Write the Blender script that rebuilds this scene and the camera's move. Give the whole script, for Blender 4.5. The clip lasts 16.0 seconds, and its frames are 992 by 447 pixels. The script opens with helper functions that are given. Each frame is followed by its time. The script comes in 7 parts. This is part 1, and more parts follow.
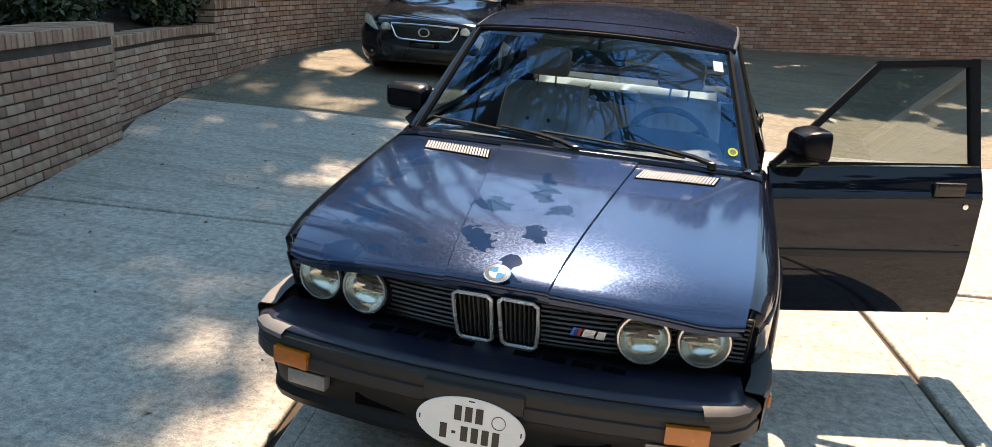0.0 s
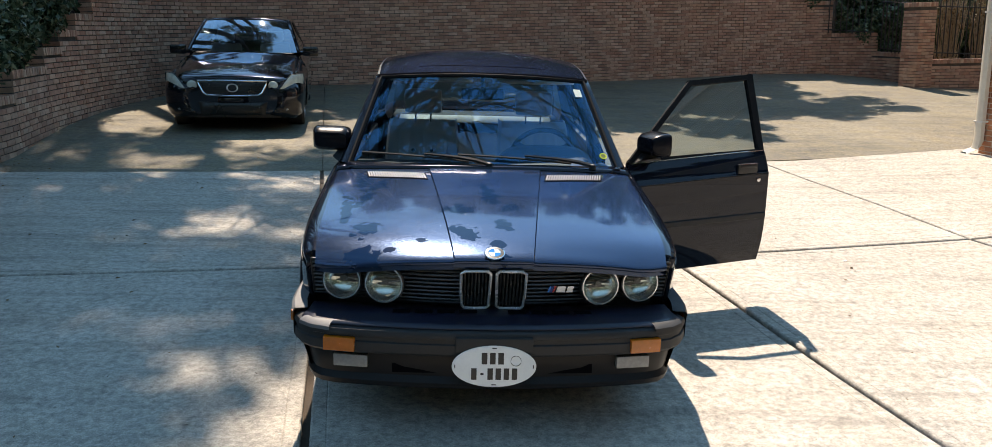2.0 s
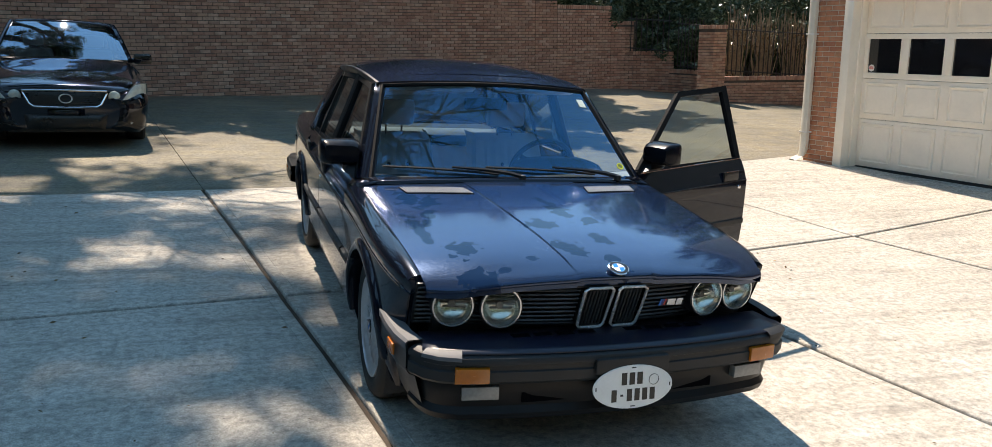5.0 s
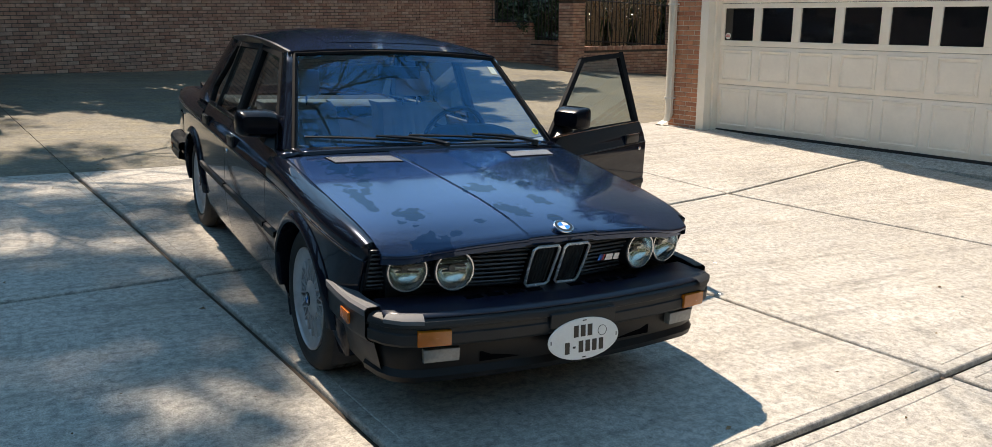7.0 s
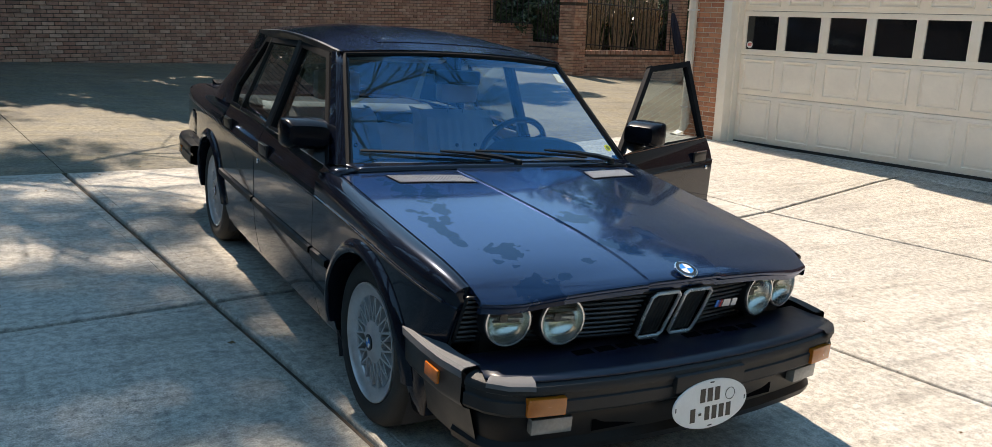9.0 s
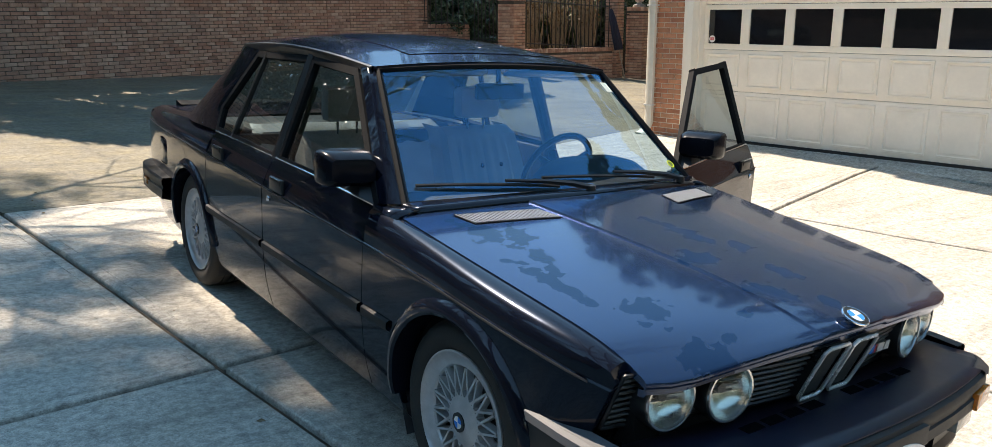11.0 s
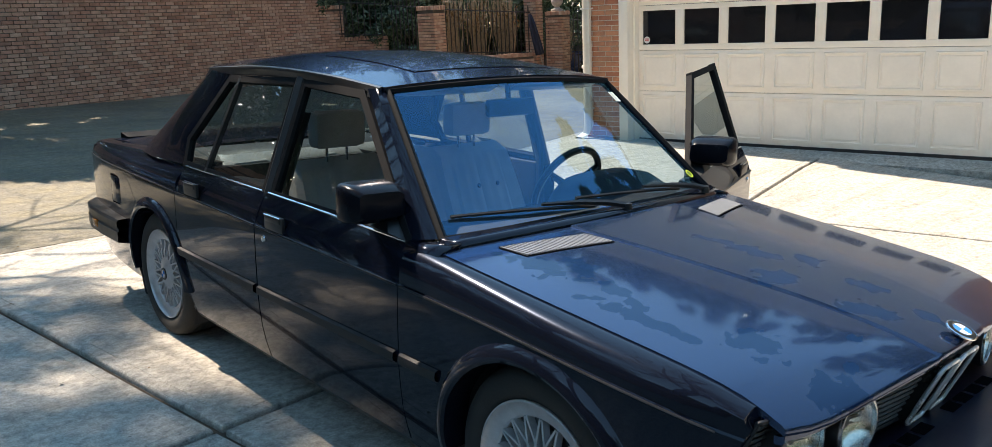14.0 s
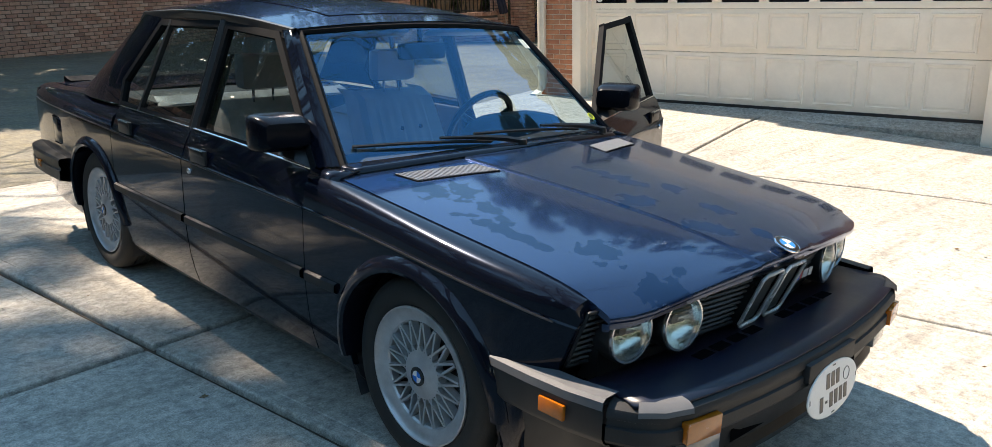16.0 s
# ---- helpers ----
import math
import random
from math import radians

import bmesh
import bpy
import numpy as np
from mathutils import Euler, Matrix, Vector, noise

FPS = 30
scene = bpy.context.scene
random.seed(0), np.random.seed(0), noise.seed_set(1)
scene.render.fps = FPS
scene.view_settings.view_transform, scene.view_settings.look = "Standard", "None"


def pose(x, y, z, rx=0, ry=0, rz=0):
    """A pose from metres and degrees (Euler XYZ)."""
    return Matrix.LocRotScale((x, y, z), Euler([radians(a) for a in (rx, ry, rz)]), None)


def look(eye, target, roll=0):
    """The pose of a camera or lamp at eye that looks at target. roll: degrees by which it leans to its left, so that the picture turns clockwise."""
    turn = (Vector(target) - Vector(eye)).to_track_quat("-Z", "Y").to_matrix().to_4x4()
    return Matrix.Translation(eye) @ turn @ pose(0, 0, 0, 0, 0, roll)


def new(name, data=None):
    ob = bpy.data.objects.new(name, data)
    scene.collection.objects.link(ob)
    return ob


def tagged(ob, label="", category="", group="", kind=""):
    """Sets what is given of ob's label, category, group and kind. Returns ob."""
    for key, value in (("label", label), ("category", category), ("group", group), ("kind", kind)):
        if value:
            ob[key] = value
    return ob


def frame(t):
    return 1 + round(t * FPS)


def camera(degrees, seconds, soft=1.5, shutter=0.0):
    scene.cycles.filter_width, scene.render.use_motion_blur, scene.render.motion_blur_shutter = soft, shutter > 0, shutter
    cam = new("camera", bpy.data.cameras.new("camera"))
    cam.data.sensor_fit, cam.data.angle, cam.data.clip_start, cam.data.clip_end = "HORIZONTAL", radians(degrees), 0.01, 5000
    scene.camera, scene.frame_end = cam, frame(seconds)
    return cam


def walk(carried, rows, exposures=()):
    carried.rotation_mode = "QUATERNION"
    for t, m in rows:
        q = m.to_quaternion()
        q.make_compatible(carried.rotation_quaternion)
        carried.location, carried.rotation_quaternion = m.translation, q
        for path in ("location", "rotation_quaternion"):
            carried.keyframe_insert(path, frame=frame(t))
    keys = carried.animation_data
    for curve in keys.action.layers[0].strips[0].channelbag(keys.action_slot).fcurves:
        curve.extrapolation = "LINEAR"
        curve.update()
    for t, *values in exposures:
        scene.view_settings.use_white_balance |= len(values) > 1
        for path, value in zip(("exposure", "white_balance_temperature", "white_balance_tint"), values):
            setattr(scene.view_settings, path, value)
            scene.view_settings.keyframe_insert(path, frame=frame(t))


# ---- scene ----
# The paving slopes; the cars and slabs are laid out in the slope's own plan (x, y along it, z off it)
# and G turns that plan into the level world.
UP = Vector((-0.056, 0.024, 0.998)).normalized()
G = UP.rotation_difference(Vector((0, 0, 1))).to_matrix().to_4x4()

cam = camera(61.9, 16.0, 0.5)
PATH = [
    (0, (0.52, -2.964, 1.676), (0.072, -1.118, 1.049), 4.3),
    (0.5, (0.292, -3.206, 1.711), (0.016, -1.315, 1.122), 2.8),
    (1, (0.209, -3.474, 1.722), (0.097, -1.545, 1.205), 2.0),
    (1.5, (0.077, -3.699, 1.721), (0.125, -1.766, 1.212), 3.7),
    (2, (-0.177, -3.904, 1.713), (-0.067, -1.971, 1.211), 1.7),
    (2.5, (-0.37, -3.903, 1.701), (-0.167, -1.971, 1.225), 2.1),
    (3, (-0.605, -3.788, 1.693), (-0.381, -1.852, 1.244), 1.9),
    (3.5, (-0.889, -3.761, 1.655), (-0.58, -1.835, 1.214), 2.3),
    (4, (-1.138, -3.724, 1.653), (-0.75, -1.816, 1.197), 2.3),
    (4.5, (-1.28, -3.555, 1.617), (-0.806, -1.664, 1.17), 2.1),
    (5, (-1.45, -3.464, 1.614), (-0.806, -1.624, 1.168), 3.3),
    (5.2, (-1.535, -3.492, 1.627), (-0.798, -1.688, 1.178), 3.1),
    (7.3, (-1.813, -3.344, 1.561), (-0.846, -1.665, 1.063), 3.3),
    (7.5, (-1.831, -3.312, 1.561), (-0.856, -1.641, 1.056), 3.5),
    (8, (-1.837, -3.126, 1.549), (-0.858, -1.454, 1.051), 4.0),
    (8.5, (-1.832, -2.882, 1.547), (-0.853, -1.208, 1.055), 4.5),
    (9, (-1.928, -2.696, 1.537), (-0.922, -1.036, 1.053), 4.9),
    (9.2, (-1.981, -2.613, 1.545), (-0.954, -0.97, 1.048), 4.7),
    (11.3, (-2.155, -1.791, 1.513), (-0.942, -0.273, 1.04), 2.8),
    (11.5, (-2.174, -1.704, 1.522), (-0.916, -0.227, 1.034), 3.1),
    (12, (-2.125, -1.492, 1.513), (-0.873, -0.005, 1.043), 2.2),
    (12.5, (-2.114, -1.37, 1.54), (-0.864, 0.125, 1.089), 1.4),
    (13, (-2.188, -1.349, 1.54), (-0.927, 0.138, 1.094), 0.6),
    (13.5, (-2.257, -1.377, 1.523), (-0.983, 0.101, 1.084), 0.4),
    (14, (-2.286, -1.44, 1.516), (-0.967, -0.006, 1.068), 0.7),
    (14.5, (-2.275, -1.532, 1.5), (-0.919, -0.137, 1.035), 0.8),
    (15, (-2.237, -1.697, 1.484), (-0.872, -0.321, 0.991), 1.1),
    (15.5, (-2.259, -1.812, 1.489), (-0.898, -0.442, 0.97), 1.4),
    (16, (-2.293, -1.841, 1.473), (-0.941, -0.468, 0.939), 1.6),
]
walk(cam, [(t, G @ look(eye, target, roll)) for t, eye, target, roll in PATH], [(0.0, 1.90, 9400, 22), (1.0, 1.62, 8600, 19), (2.0, 1.34, 8000, 16), (5.0, 1.34, 7900, 15), (7.5, 1.16, 7900, 15), (9.0, 1.26, 7900, 15), (11.5, 1.80, 8000, 14), (12.5, 2.08, 7900, 14), (14.0, 1.72, 8000, 15), (16.0, 1.62, 8000, 15)])

# ---- light ----
SUN = (G.to_3x3() @ Vector((0.14, -0.97, -1.31))).normalized()  # the way the sunlight travels
world = bpy.data.worlds.new("world")
scene.world = world
world.use_nodes = True
wn, wl = world.node_tree.nodes, world.node_tree.links
sky = wn.new("ShaderNodeTexSky")
sky.sky_type, sky.sun_disc = "NISHITA", False
sky.sun_elevation = math.asin(-SUN.z)
sky.sun_rotation = math.atan2(-SUN.x, -SUN.y)
sky.air_density, sky.dust_density, sky.ozone_density = 1.0, 0.0, 4.0
wn["Background"].inputs["Strength"].default_value = 0.15
deep = wn.new("ShaderNodeHueSaturation")
deep.inputs["Hue"].default_value = 0.482
deep.inputs["Saturation"].default_value = 1.08
wl.new(sky.outputs["Color"], deep.inputs["Color"])
wl.new(deep.outputs["Color"], wn["Background"].inputs["Color"])
lamp = bpy.data.lights.new("sun", "SUN")
lamp.energy, lamp.angle, lamp.color = 3.6, radians(0.53), (1.0, 0.965, 0.91)
new("sun", lamp).matrix_world = Matrix.Translation((0, 0, 20)) @ SUN.to_track_quat("-Z", "Y").to_matrix().to_4x4()

# ---- materials ----
def nodes(name):
    m = bpy.data.materials.new(name)
    m.use_nodes = True
    return m, m.node_tree.nodes, m.node_tree.links, m.node_tree.nodes["Principled BSDF"]


def noise_tex(n, l, scale, detail=6, rough=0.6, coord="Object", stretch=None):
    tc, tx = n.new("ShaderNodeTexCoord"), n.new("ShaderNodeTexNoise")
    tx.inputs["Scale"].default_value, tx.inputs["Detail"].default_value, tx.inputs["Roughness"].default_value = scale, detail, rough
    if stretch:
        mp = n.new("ShaderNodeMapping")
        mp.inputs["Scale"].default_value = stretch
        l.new(tc.outputs[coord], mp.inputs["Vector"])
        l.new(mp.outputs["Vector"], tx.inputs["Vector"])
    else:
        l.new(tc.outputs[coord], tx.inputs["Vector"])
    return tx.outputs["Fac"]


def ramp(n, l, fac, lo, hi, c0=(0, 0, 0), c1=(1, 1, 1)):
    r = n.new("ShaderNodeValToRGB")
    r.color_ramp.elements[0].position, r.color_ramp.elements[1].position = lo, hi
    r.color_ramp.elements[0].color, r.color_ramp.elements[1].color = (*c0, 1), (*c1, 1)
    l.new(fac, r.inputs["Fac"])
    return r.outputs["Color"]


def blend(n, l, fac, a, b, how="MIX"):
    mx = n.new("ShaderNodeMix")
    mx.data_type, mx.blend_type = "RGBA", how
    for key, v in (("Factor", fac), ("A", a), ("B", b)):
        sock = [i for i in mx.inputs if i.name == key and i.type == ("VALUE" if key == "Factor" else "RGBA")][0]
        if hasattr(v, "is_linked"):
            l.new(v, sock)
        elif key == "Factor":
            sock.default_value = v
        else:
            sock.default_value = (*v, 1)
    return [o for o in mx.outputs if o.type == "RGBA"][0]


def bump(n, l, bs, height, strength=0.3, dist=0.01):
    b = n.new("ShaderNodeBump")
    b.inputs["Strength"].default_value, b.inputs["Distance"].default_value = strength, dist
    l.new(height, b.inputs["Height"])
    l.new(b.outputs["Normal"], bs.inputs["Normal"])


def plain(name, c, rough=0.5, metal=0.0, vary=0.15, scale=12.0, grain=0.0, spec=0.5, coat=0.0):
    """A surface of one colour with slight variation at two scales and a fine grain."""
    m, n, l, bs = nodes(name)
    f1, f2 = noise_tex(n, l, scale), noise_tex(n, l, scale * 9, 3)
    lo, hi = [v * (1 - vary) for v in c], [min(1, v * (1 + vary)) for v in c]
    a = ramp(n, l, f1, 0.3, 0.7, lo, hi)
    b = ramp(n, l, f2, 0.3, 0.7, [1 - vary * 0.6] * 3, (1, 1, 1))
    l.new(blend(n, l, 1.0, a, b, "MULTIPLY"), bs.inputs["Base Color"])
    rr = ramp(n, l, f1, 0.3, 0.7, [max(0.02, rough - 0.06)] * 3, [min(1, rough + 0.06)] * 3)
    l.new(rr, bs.inputs["Roughness"])
    bs.inputs["Metallic"].default_value = metal
    bs.inputs["Specular IOR Level"].default_value = spec
    bs.inputs["Coat Weight"].default_value = coat
    bs.inputs["Coat Roughness"].default_value = 0.04
    if grain:
        bump(n, l, bs, f2, grain, 0.004)
    return m


def concrete(name, light, dark, stain, warm, scratch=True):
    m, n, l, bs = nodes(name)
    big, mid, fine = noise_tex(n, l, 0.55, 5, 0.62), noise_tex(n, l, 3.2, 8, 0.68), noise_tex(n, l, 150, 4, 0.75)
    c = ramp(n, l, big, 0.32, 0.68, dark, light)
    c = blend(n, l, ramp(n, l, mid, 0.42, 0.72), c, warm)
    streak = noise_tex(n, l, 2.0, 7, 0.7, stretch=(0.25, 3.2, 1))
    c = blend(n, l, ramp(n, l, streak, 0.50, 0.74, (0, 0, 0), (0.62, 0.62, 0.62)), c, stain)
    spots = noise_tex(n, l, 26, 3, 0.6)
    c = blend(n, l, ramp(n, l, spots, 0.66, 0.74, (0, 0, 0), (0.5, 0.5, 0.5)), c, stain)
    pits = noise_tex(n, l, 62, 2, 0.5)
    c = blend(n, l, ramp(n, l, pits, 0.67, 0.71, (0, 0, 0), (0.65, 0.65, 0.65)), c, stain)
    c = blend(n, l, 1.0, c, ramp(n, l, fine, 0.32, 0.68, (0.56, 0.56, 0.56), (1.12, 1.12, 1.12)), "MULTIPLY")
    blotch = noise_tex(n, l, 5.5, 11, 0.82)
    c = blend(n, l, ramp(n, l, blotch, 0.53, 0.57, (0, 0, 0), (0.30, 0.30, 0.30)), c, stain)
    # surface grit, its contrast raised to echo the mottled tree shade
    grit = noise_tex(n, l, 24, 8, 0.8)
    c = blend(n, l, 1.0, c, ramp(n, l, grit, 0.34, 0.60, (0.44, 0.44, 0.45), (1.08, 1.08, 1.08)), "MULTIPLY")
    scr = noise_tex(n, l, 7, 9, 0.75, stretch=(6, 0.5, 1))
    c = blend(n, l, ramp(n, l, scr, 0.62, 0.72, (0, 0, 0), (0.4, 0.4, 0.4)), c, stain)
    l.new(c, bs.inputs["Base Color"])
    bs.inputs["Roughness"].default_value = 0.82
    bs.inputs["Specular IOR Level"].default_value = 0.35
    h = blend(n, l, 0.4, fine, mid)
    bump(n, l, bs, h, 0.55, 0.008)
    return m


def brick_mat(name, ramps, random_from):
    """Brick with its own tone piece by piece; random_from: 'island' or 'object'."""
    m, n, l, bs = nodes(name)
    if random_from == "island":
        rnd = n.new("ShaderNodeNewGeometry").outputs["Random Per Island"]
    else:
        rnd = n.new("ShaderNodeObjectInfo").outputs["Random"]
    r = n.new("ShaderNodeValToRGB")
    r.color_ramp.elements.remove(r.color_ramp.elements[1])
    for i, c in enumerate(ramps):
        e = r.color_ramp.elements[0] if i == 0 else r.color_ramp.elements.new(i / (len(ramps) - 1))
        e.position, e.color = i / (len(ramps) - 1), (*c, 1)
    l.new(rnd, r.inputs["Fac"])
    mid, fine = noise_tex(n, l, 9, 6, 0.65), noise_tex(n, l, 120, 4, 0.7)
    c = blend(n, l, 1.0, r.outputs["Color"], ramp(n, l, mid, 0.3, 0.75, (0.62, 0.6, 0.58), (1.1, 1.08, 1.05)), "MULTIPLY")
    big = noise_tex(n, l, 0.7, 4, 0.6)
    c = blend(n, l, ramp(n, l, big, 0.52, 0.75, (0, 0, 0), (0.22, 0.22, 0.22)), c, (0.30, 0.26, 0.22))
    l.new(c, bs.inputs["Base Color"])
    bs.inputs["Roughness"].default_value = 0.88
    bump(n, l, bs, blend(n, l, 0.5, fine, mid), 0.5, 0.006)
    return m


CONCRETE = concrete("driveway_concrete", (0.67, 0.625, 0.555), (0.47, 0.437, 0.385), (0.20, 0.184, 0.16), (0.56, 0.51, 0.43))
# older, yellower paving; its tone is also lowered to deepen the tree shade
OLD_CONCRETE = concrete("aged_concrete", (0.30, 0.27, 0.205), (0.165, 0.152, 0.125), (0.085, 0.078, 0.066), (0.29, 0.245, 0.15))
SOIL = plain("soil", (0.07, 0.05, 0.035), 0.95, vary=0.4, scale=6, grain=0.8)
BRICK_TONES = [(0.42, 0.225, 0.165), (0.50, 0.29, 0.215), (0.58, 0.38, 0.28), (0.46, 0.25, 0.185), (0.62, 0.44, 0.34), (0.34, 0.19, 0.145)]
BRICK = brick_mat("wall_brick", BRICK_TONES, "island")
BRICK_PIECE = brick_mat("loose_tone_brick", BRICK_TONES, "object")
HOUSE_BRICK = brick_mat("house_brick", [(0.50, 0.20, 0.11), (0.60, 0.27, 0.15), (0.42, 0.16, 0.09), (0.56, 0.29, 0.17)], "island")
MORTAR = plain("mortar", (0.64, 0.58, 0.50), 0.95, vary=0.25, scale=5, grain=0.6)
# near-black tone puts the shade of deep-raked joints into the mortar
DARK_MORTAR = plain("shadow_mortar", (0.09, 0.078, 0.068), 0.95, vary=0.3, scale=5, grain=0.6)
CREAM = plain("cream_paint", (0.90, 0.81, 0.69), 0.55, vary=0.05, scale=3)
SIDING = plain("cream_siding", (0.70, 0.66, 0.56), 0.6, vary=0.06, scale=4)
SHINGLE = plain("roof_shingle", (0.09, 0.08, 0.075), 0.9, vary=0.3, scale=8, grain=0.6)
IRON = plain("black_iron", (0.02, 0.02, 0.02), 0.55, vary=0.3)


def car_paint(name, c, rough, dust_amount, wiped=(), flake=0.35, coat=0.8, ior=1.55):
    """Dark metallic paint under clear coat with a film of dust, its gloss tinted for a blue sky; wiped: (x, y, rx, ry,
    turn) patches where the film is gone.
    """
    m, n, l, bs = nodes(name)
    mid, fine, speck = noise_tex(n, l, 2.4, 6, 0.62), noise_tex(n, l, 220, 2, 0.6), noise_tex(n, l, 130, 5, 0.75)
    dust = blend(n, l, 1.0, ramp(n, l, mid, 0.30, 0.72, (0.5, 0.5, 0.5), (1, 1, 1)), ramp(n, l, speck, 0.42, 0.62, (0.25, 0.25, 0.25), (1, 1, 1)), "MULTIPLY")
    if wiped:
        tc = n.new("ShaderNodeTexCoord")
        warp = n.new("ShaderNodeTexNoise")
        warp.inputs["Scale"].default_value, warp.inputs["Detail"].default_value = 22, 8
        l.new(tc.outputs["Object"], warp.inputs["Vector"])
        keep = None
        for x, y, rx, ry, turn in wiped:
            mp = n.new("ShaderNodeMapping")
            mp.vector_type = "TEXTURE"
            mp.inputs["Location"].default_value, mp.inputs["Rotation"].default_value, mp.inputs["Scale"].default_value = (x, y, 0.8), (0, 0, radians(turn)), (rx * 0.85, ry * 0.85, 1.2)
            l.new(tc.outputs["Object"], mp.inputs["Vector"])
            ln = n.new("ShaderNodeVectorMath")
            ln.operation = "LENGTH"
            l.new(mp.outputs["Vector"], ln.inputs[0])
            ad = n.new("ShaderNodeMath")
            ad.operation = "MULTIPLY_ADD"
            l.new(warp.outputs["Fac"], ad.inputs[0])
            ad.inputs[1].default_value = 3.2
            l.new(ln.outputs["Value"], ad.inputs[2])
            st = n.new("ShaderNodeMapRange")
            st.inputs["From Min"].default_value, st.inputs["From Max"].default_value = 2.42, 2.50
            l.new(ad.outputs[0], st.inputs["Value"])
            if keep is None:
                keep = st.outputs["Result"]
            else:
                mu = n.new("ShaderNodeMath")
                mu.operation = "MULTIPLY"
                l.new(keep, mu.inputs[0])
                l.new(st.outputs["Result"], mu.inputs[1])
                keep = mu.outputs[0]
        dust = blend(n, l, 1.0, dust, keep, "MULTIPLY")
    amount = n.new("ShaderNodeMath")
    amount.operation = "MULTIPLY"
    l.new(dust, amount.inputs[0])
    amount.inputs[1].default_value = dust_amount
    l.new(blend(n, l, amount.outputs[0], c, (0.045, 0.046, 0.047)), bs.inputs["Base Color"])
    rg = n.new("ShaderNodeMath")
    rg.operation = "MULTIPLY_ADD"
    l.new(dust, rg.inputs[0])
    rg.inputs[1].default_value, rg.inputs[2].default_value = min(0.2, dust_amount * 0.6), rough
    l.new(rg.outputs[0], bs.inputs["Roughness"])
    cr = n.new("ShaderNodeMath")
    cr.operation = "MULTIPLY_ADD"
    l.new(dust, cr.inputs[0])
    cr.inputs[1].default_value, cr.inputs[2].default_value = dust_amount * 0.35, 0.03
    l.new(cr.outputs[0], bs.inputs["Coat Roughness"])
    bs.inputs["Metallic"].default_value = flake
    bs.inputs["Specular IOR Level"].default_value = 0.04
    # blue tint lays the reflected sky's colour into the gloss
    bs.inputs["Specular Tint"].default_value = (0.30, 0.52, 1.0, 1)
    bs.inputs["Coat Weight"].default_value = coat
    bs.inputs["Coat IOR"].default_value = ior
    if wiped:  # filmed paint carries the sky-tinted gloss; wiped patches drop it and halve the coat
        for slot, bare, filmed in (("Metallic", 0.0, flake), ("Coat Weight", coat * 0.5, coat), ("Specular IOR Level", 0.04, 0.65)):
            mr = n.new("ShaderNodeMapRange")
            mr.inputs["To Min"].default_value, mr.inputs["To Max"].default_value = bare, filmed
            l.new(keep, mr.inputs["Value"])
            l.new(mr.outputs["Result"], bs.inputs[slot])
    bump(n, l, bs, fine, 0.02, 0.001)
    return m


WIPED = [(0.0, -0.10, 0.05, 0.17, 8), (0.09, -0.28, 0.055, 0.06, 0), (0.05, -0.48, 0.045, 0.075, 25), (-0.14, -0.30, 0.08, 0.08, 30), (-0.12, -0.57, 0.06, 0.12, 32), (0.02, -0.69, 0.035, 0.07, 20),
         (-0.62, 0.20, 0.06, 0.16, 0), (-0.53, 0.10, 0.06, 0.11, -20), (-0.65, -0.20, 0.035, 0.20, 5), (-0.58, -0.10, 0.035, 0.14, -15), (-0.53, -0.48, 0.08, 0.10, 20), (-0.53, -0.70, 0.07, 0.10, 30),
         (0.05, 0.36, 0.12, 0.03, 0), (-0.3, -0.62, 0.03, 0.025, 0), (-0.42, -0.66, 0.03, 0.025, 0)]
PAINT = car_paint("navy_paint", (0.0035, 0.0055, 0.012), 0.20, 0.03, flake=0.05, coat=0.85, ior=1.42)
# bluer base than the body: the sky's mirror image is put into its colour
HOOD_PAINT = car_paint("dusty_sky_tinted_navy", (0.0045, 0.020, 0.058), 0.14, 0.25, WIPED, flake=0.42, coat=0.68)
ROOF_PAINT = car_paint("dusty_roof_paint", (0.004, 0.007, 0.016), 0.20, 0.16, flake=0.3, coat=0.45)
SATIN_NAVY = plain("satin_navy", (0.010, 0.014, 0.030), 0.36, vary=0.25, scale=5, grain=0.05)
BLACK_PAINT = car_paint("black_paint", (0.005, 0.006, 0.010), 0.14, 0.012, flake=0.2, coat=1.0)
RUBBER = plain("black_rubber", (0.016, 0.016, 0.017), 0.6, vary=0.3, scale=20, grain=0.1)
TYRE = plain("tyre_rubber", (0.025, 0.023, 0.021), 0.78, vary=0.3, scale=16, grain=0.25)
TRIM = plain("satin_black_trim", (0.012, 0.012, 0.013), 0.38, vary=0.2)
VENT = plain("bright_vent_slat", (0.34, 0.35, 0.37), 0.35, 0.5, vary=0.1, scale=30)
# glossless black standing in for the shade inside slots and gaps
SLOT = plain("dark_slot", (0.004, 0.004, 0.005), 0.9, vary=0.1)
SLOT.node_tree.nodes["Principled BSDF"].inputs["Specular IOR Level"].default_value = 0.0
WINDOW_TRIM = plain("dull_window_trim", (0.014, 0.014, 0.015), 0.75, vary=0.2, spec=0.08)
CHIN = plain("black_chin_plastic", (0.007, 0.007, 0.008), 0.42, vary=0.25, scale=10, grain=0.05, spec=0.25)
MIRROR_SHELL = plain("satin_black_shell", (0.005, 0.006, 0.010), 0.22, vary=0.2, spec=0.14)
# black rubber coloured grey, as glancing light shows it on one side
GLANCE_RUBBER = plain("glancing_light_grey_rubber", (0.12, 0.12, 0.125), 0.6, vary=0.12, scale=8, grain=0.1)
SILVER = plain("silver_emblem", (0.70, 0.71, 0.73), 0.25, 0.4, vary=0.05)
CHROME = plain("chrome", (0.75, 0.75, 0.76), 0.12, 1.0, vary=0.05)
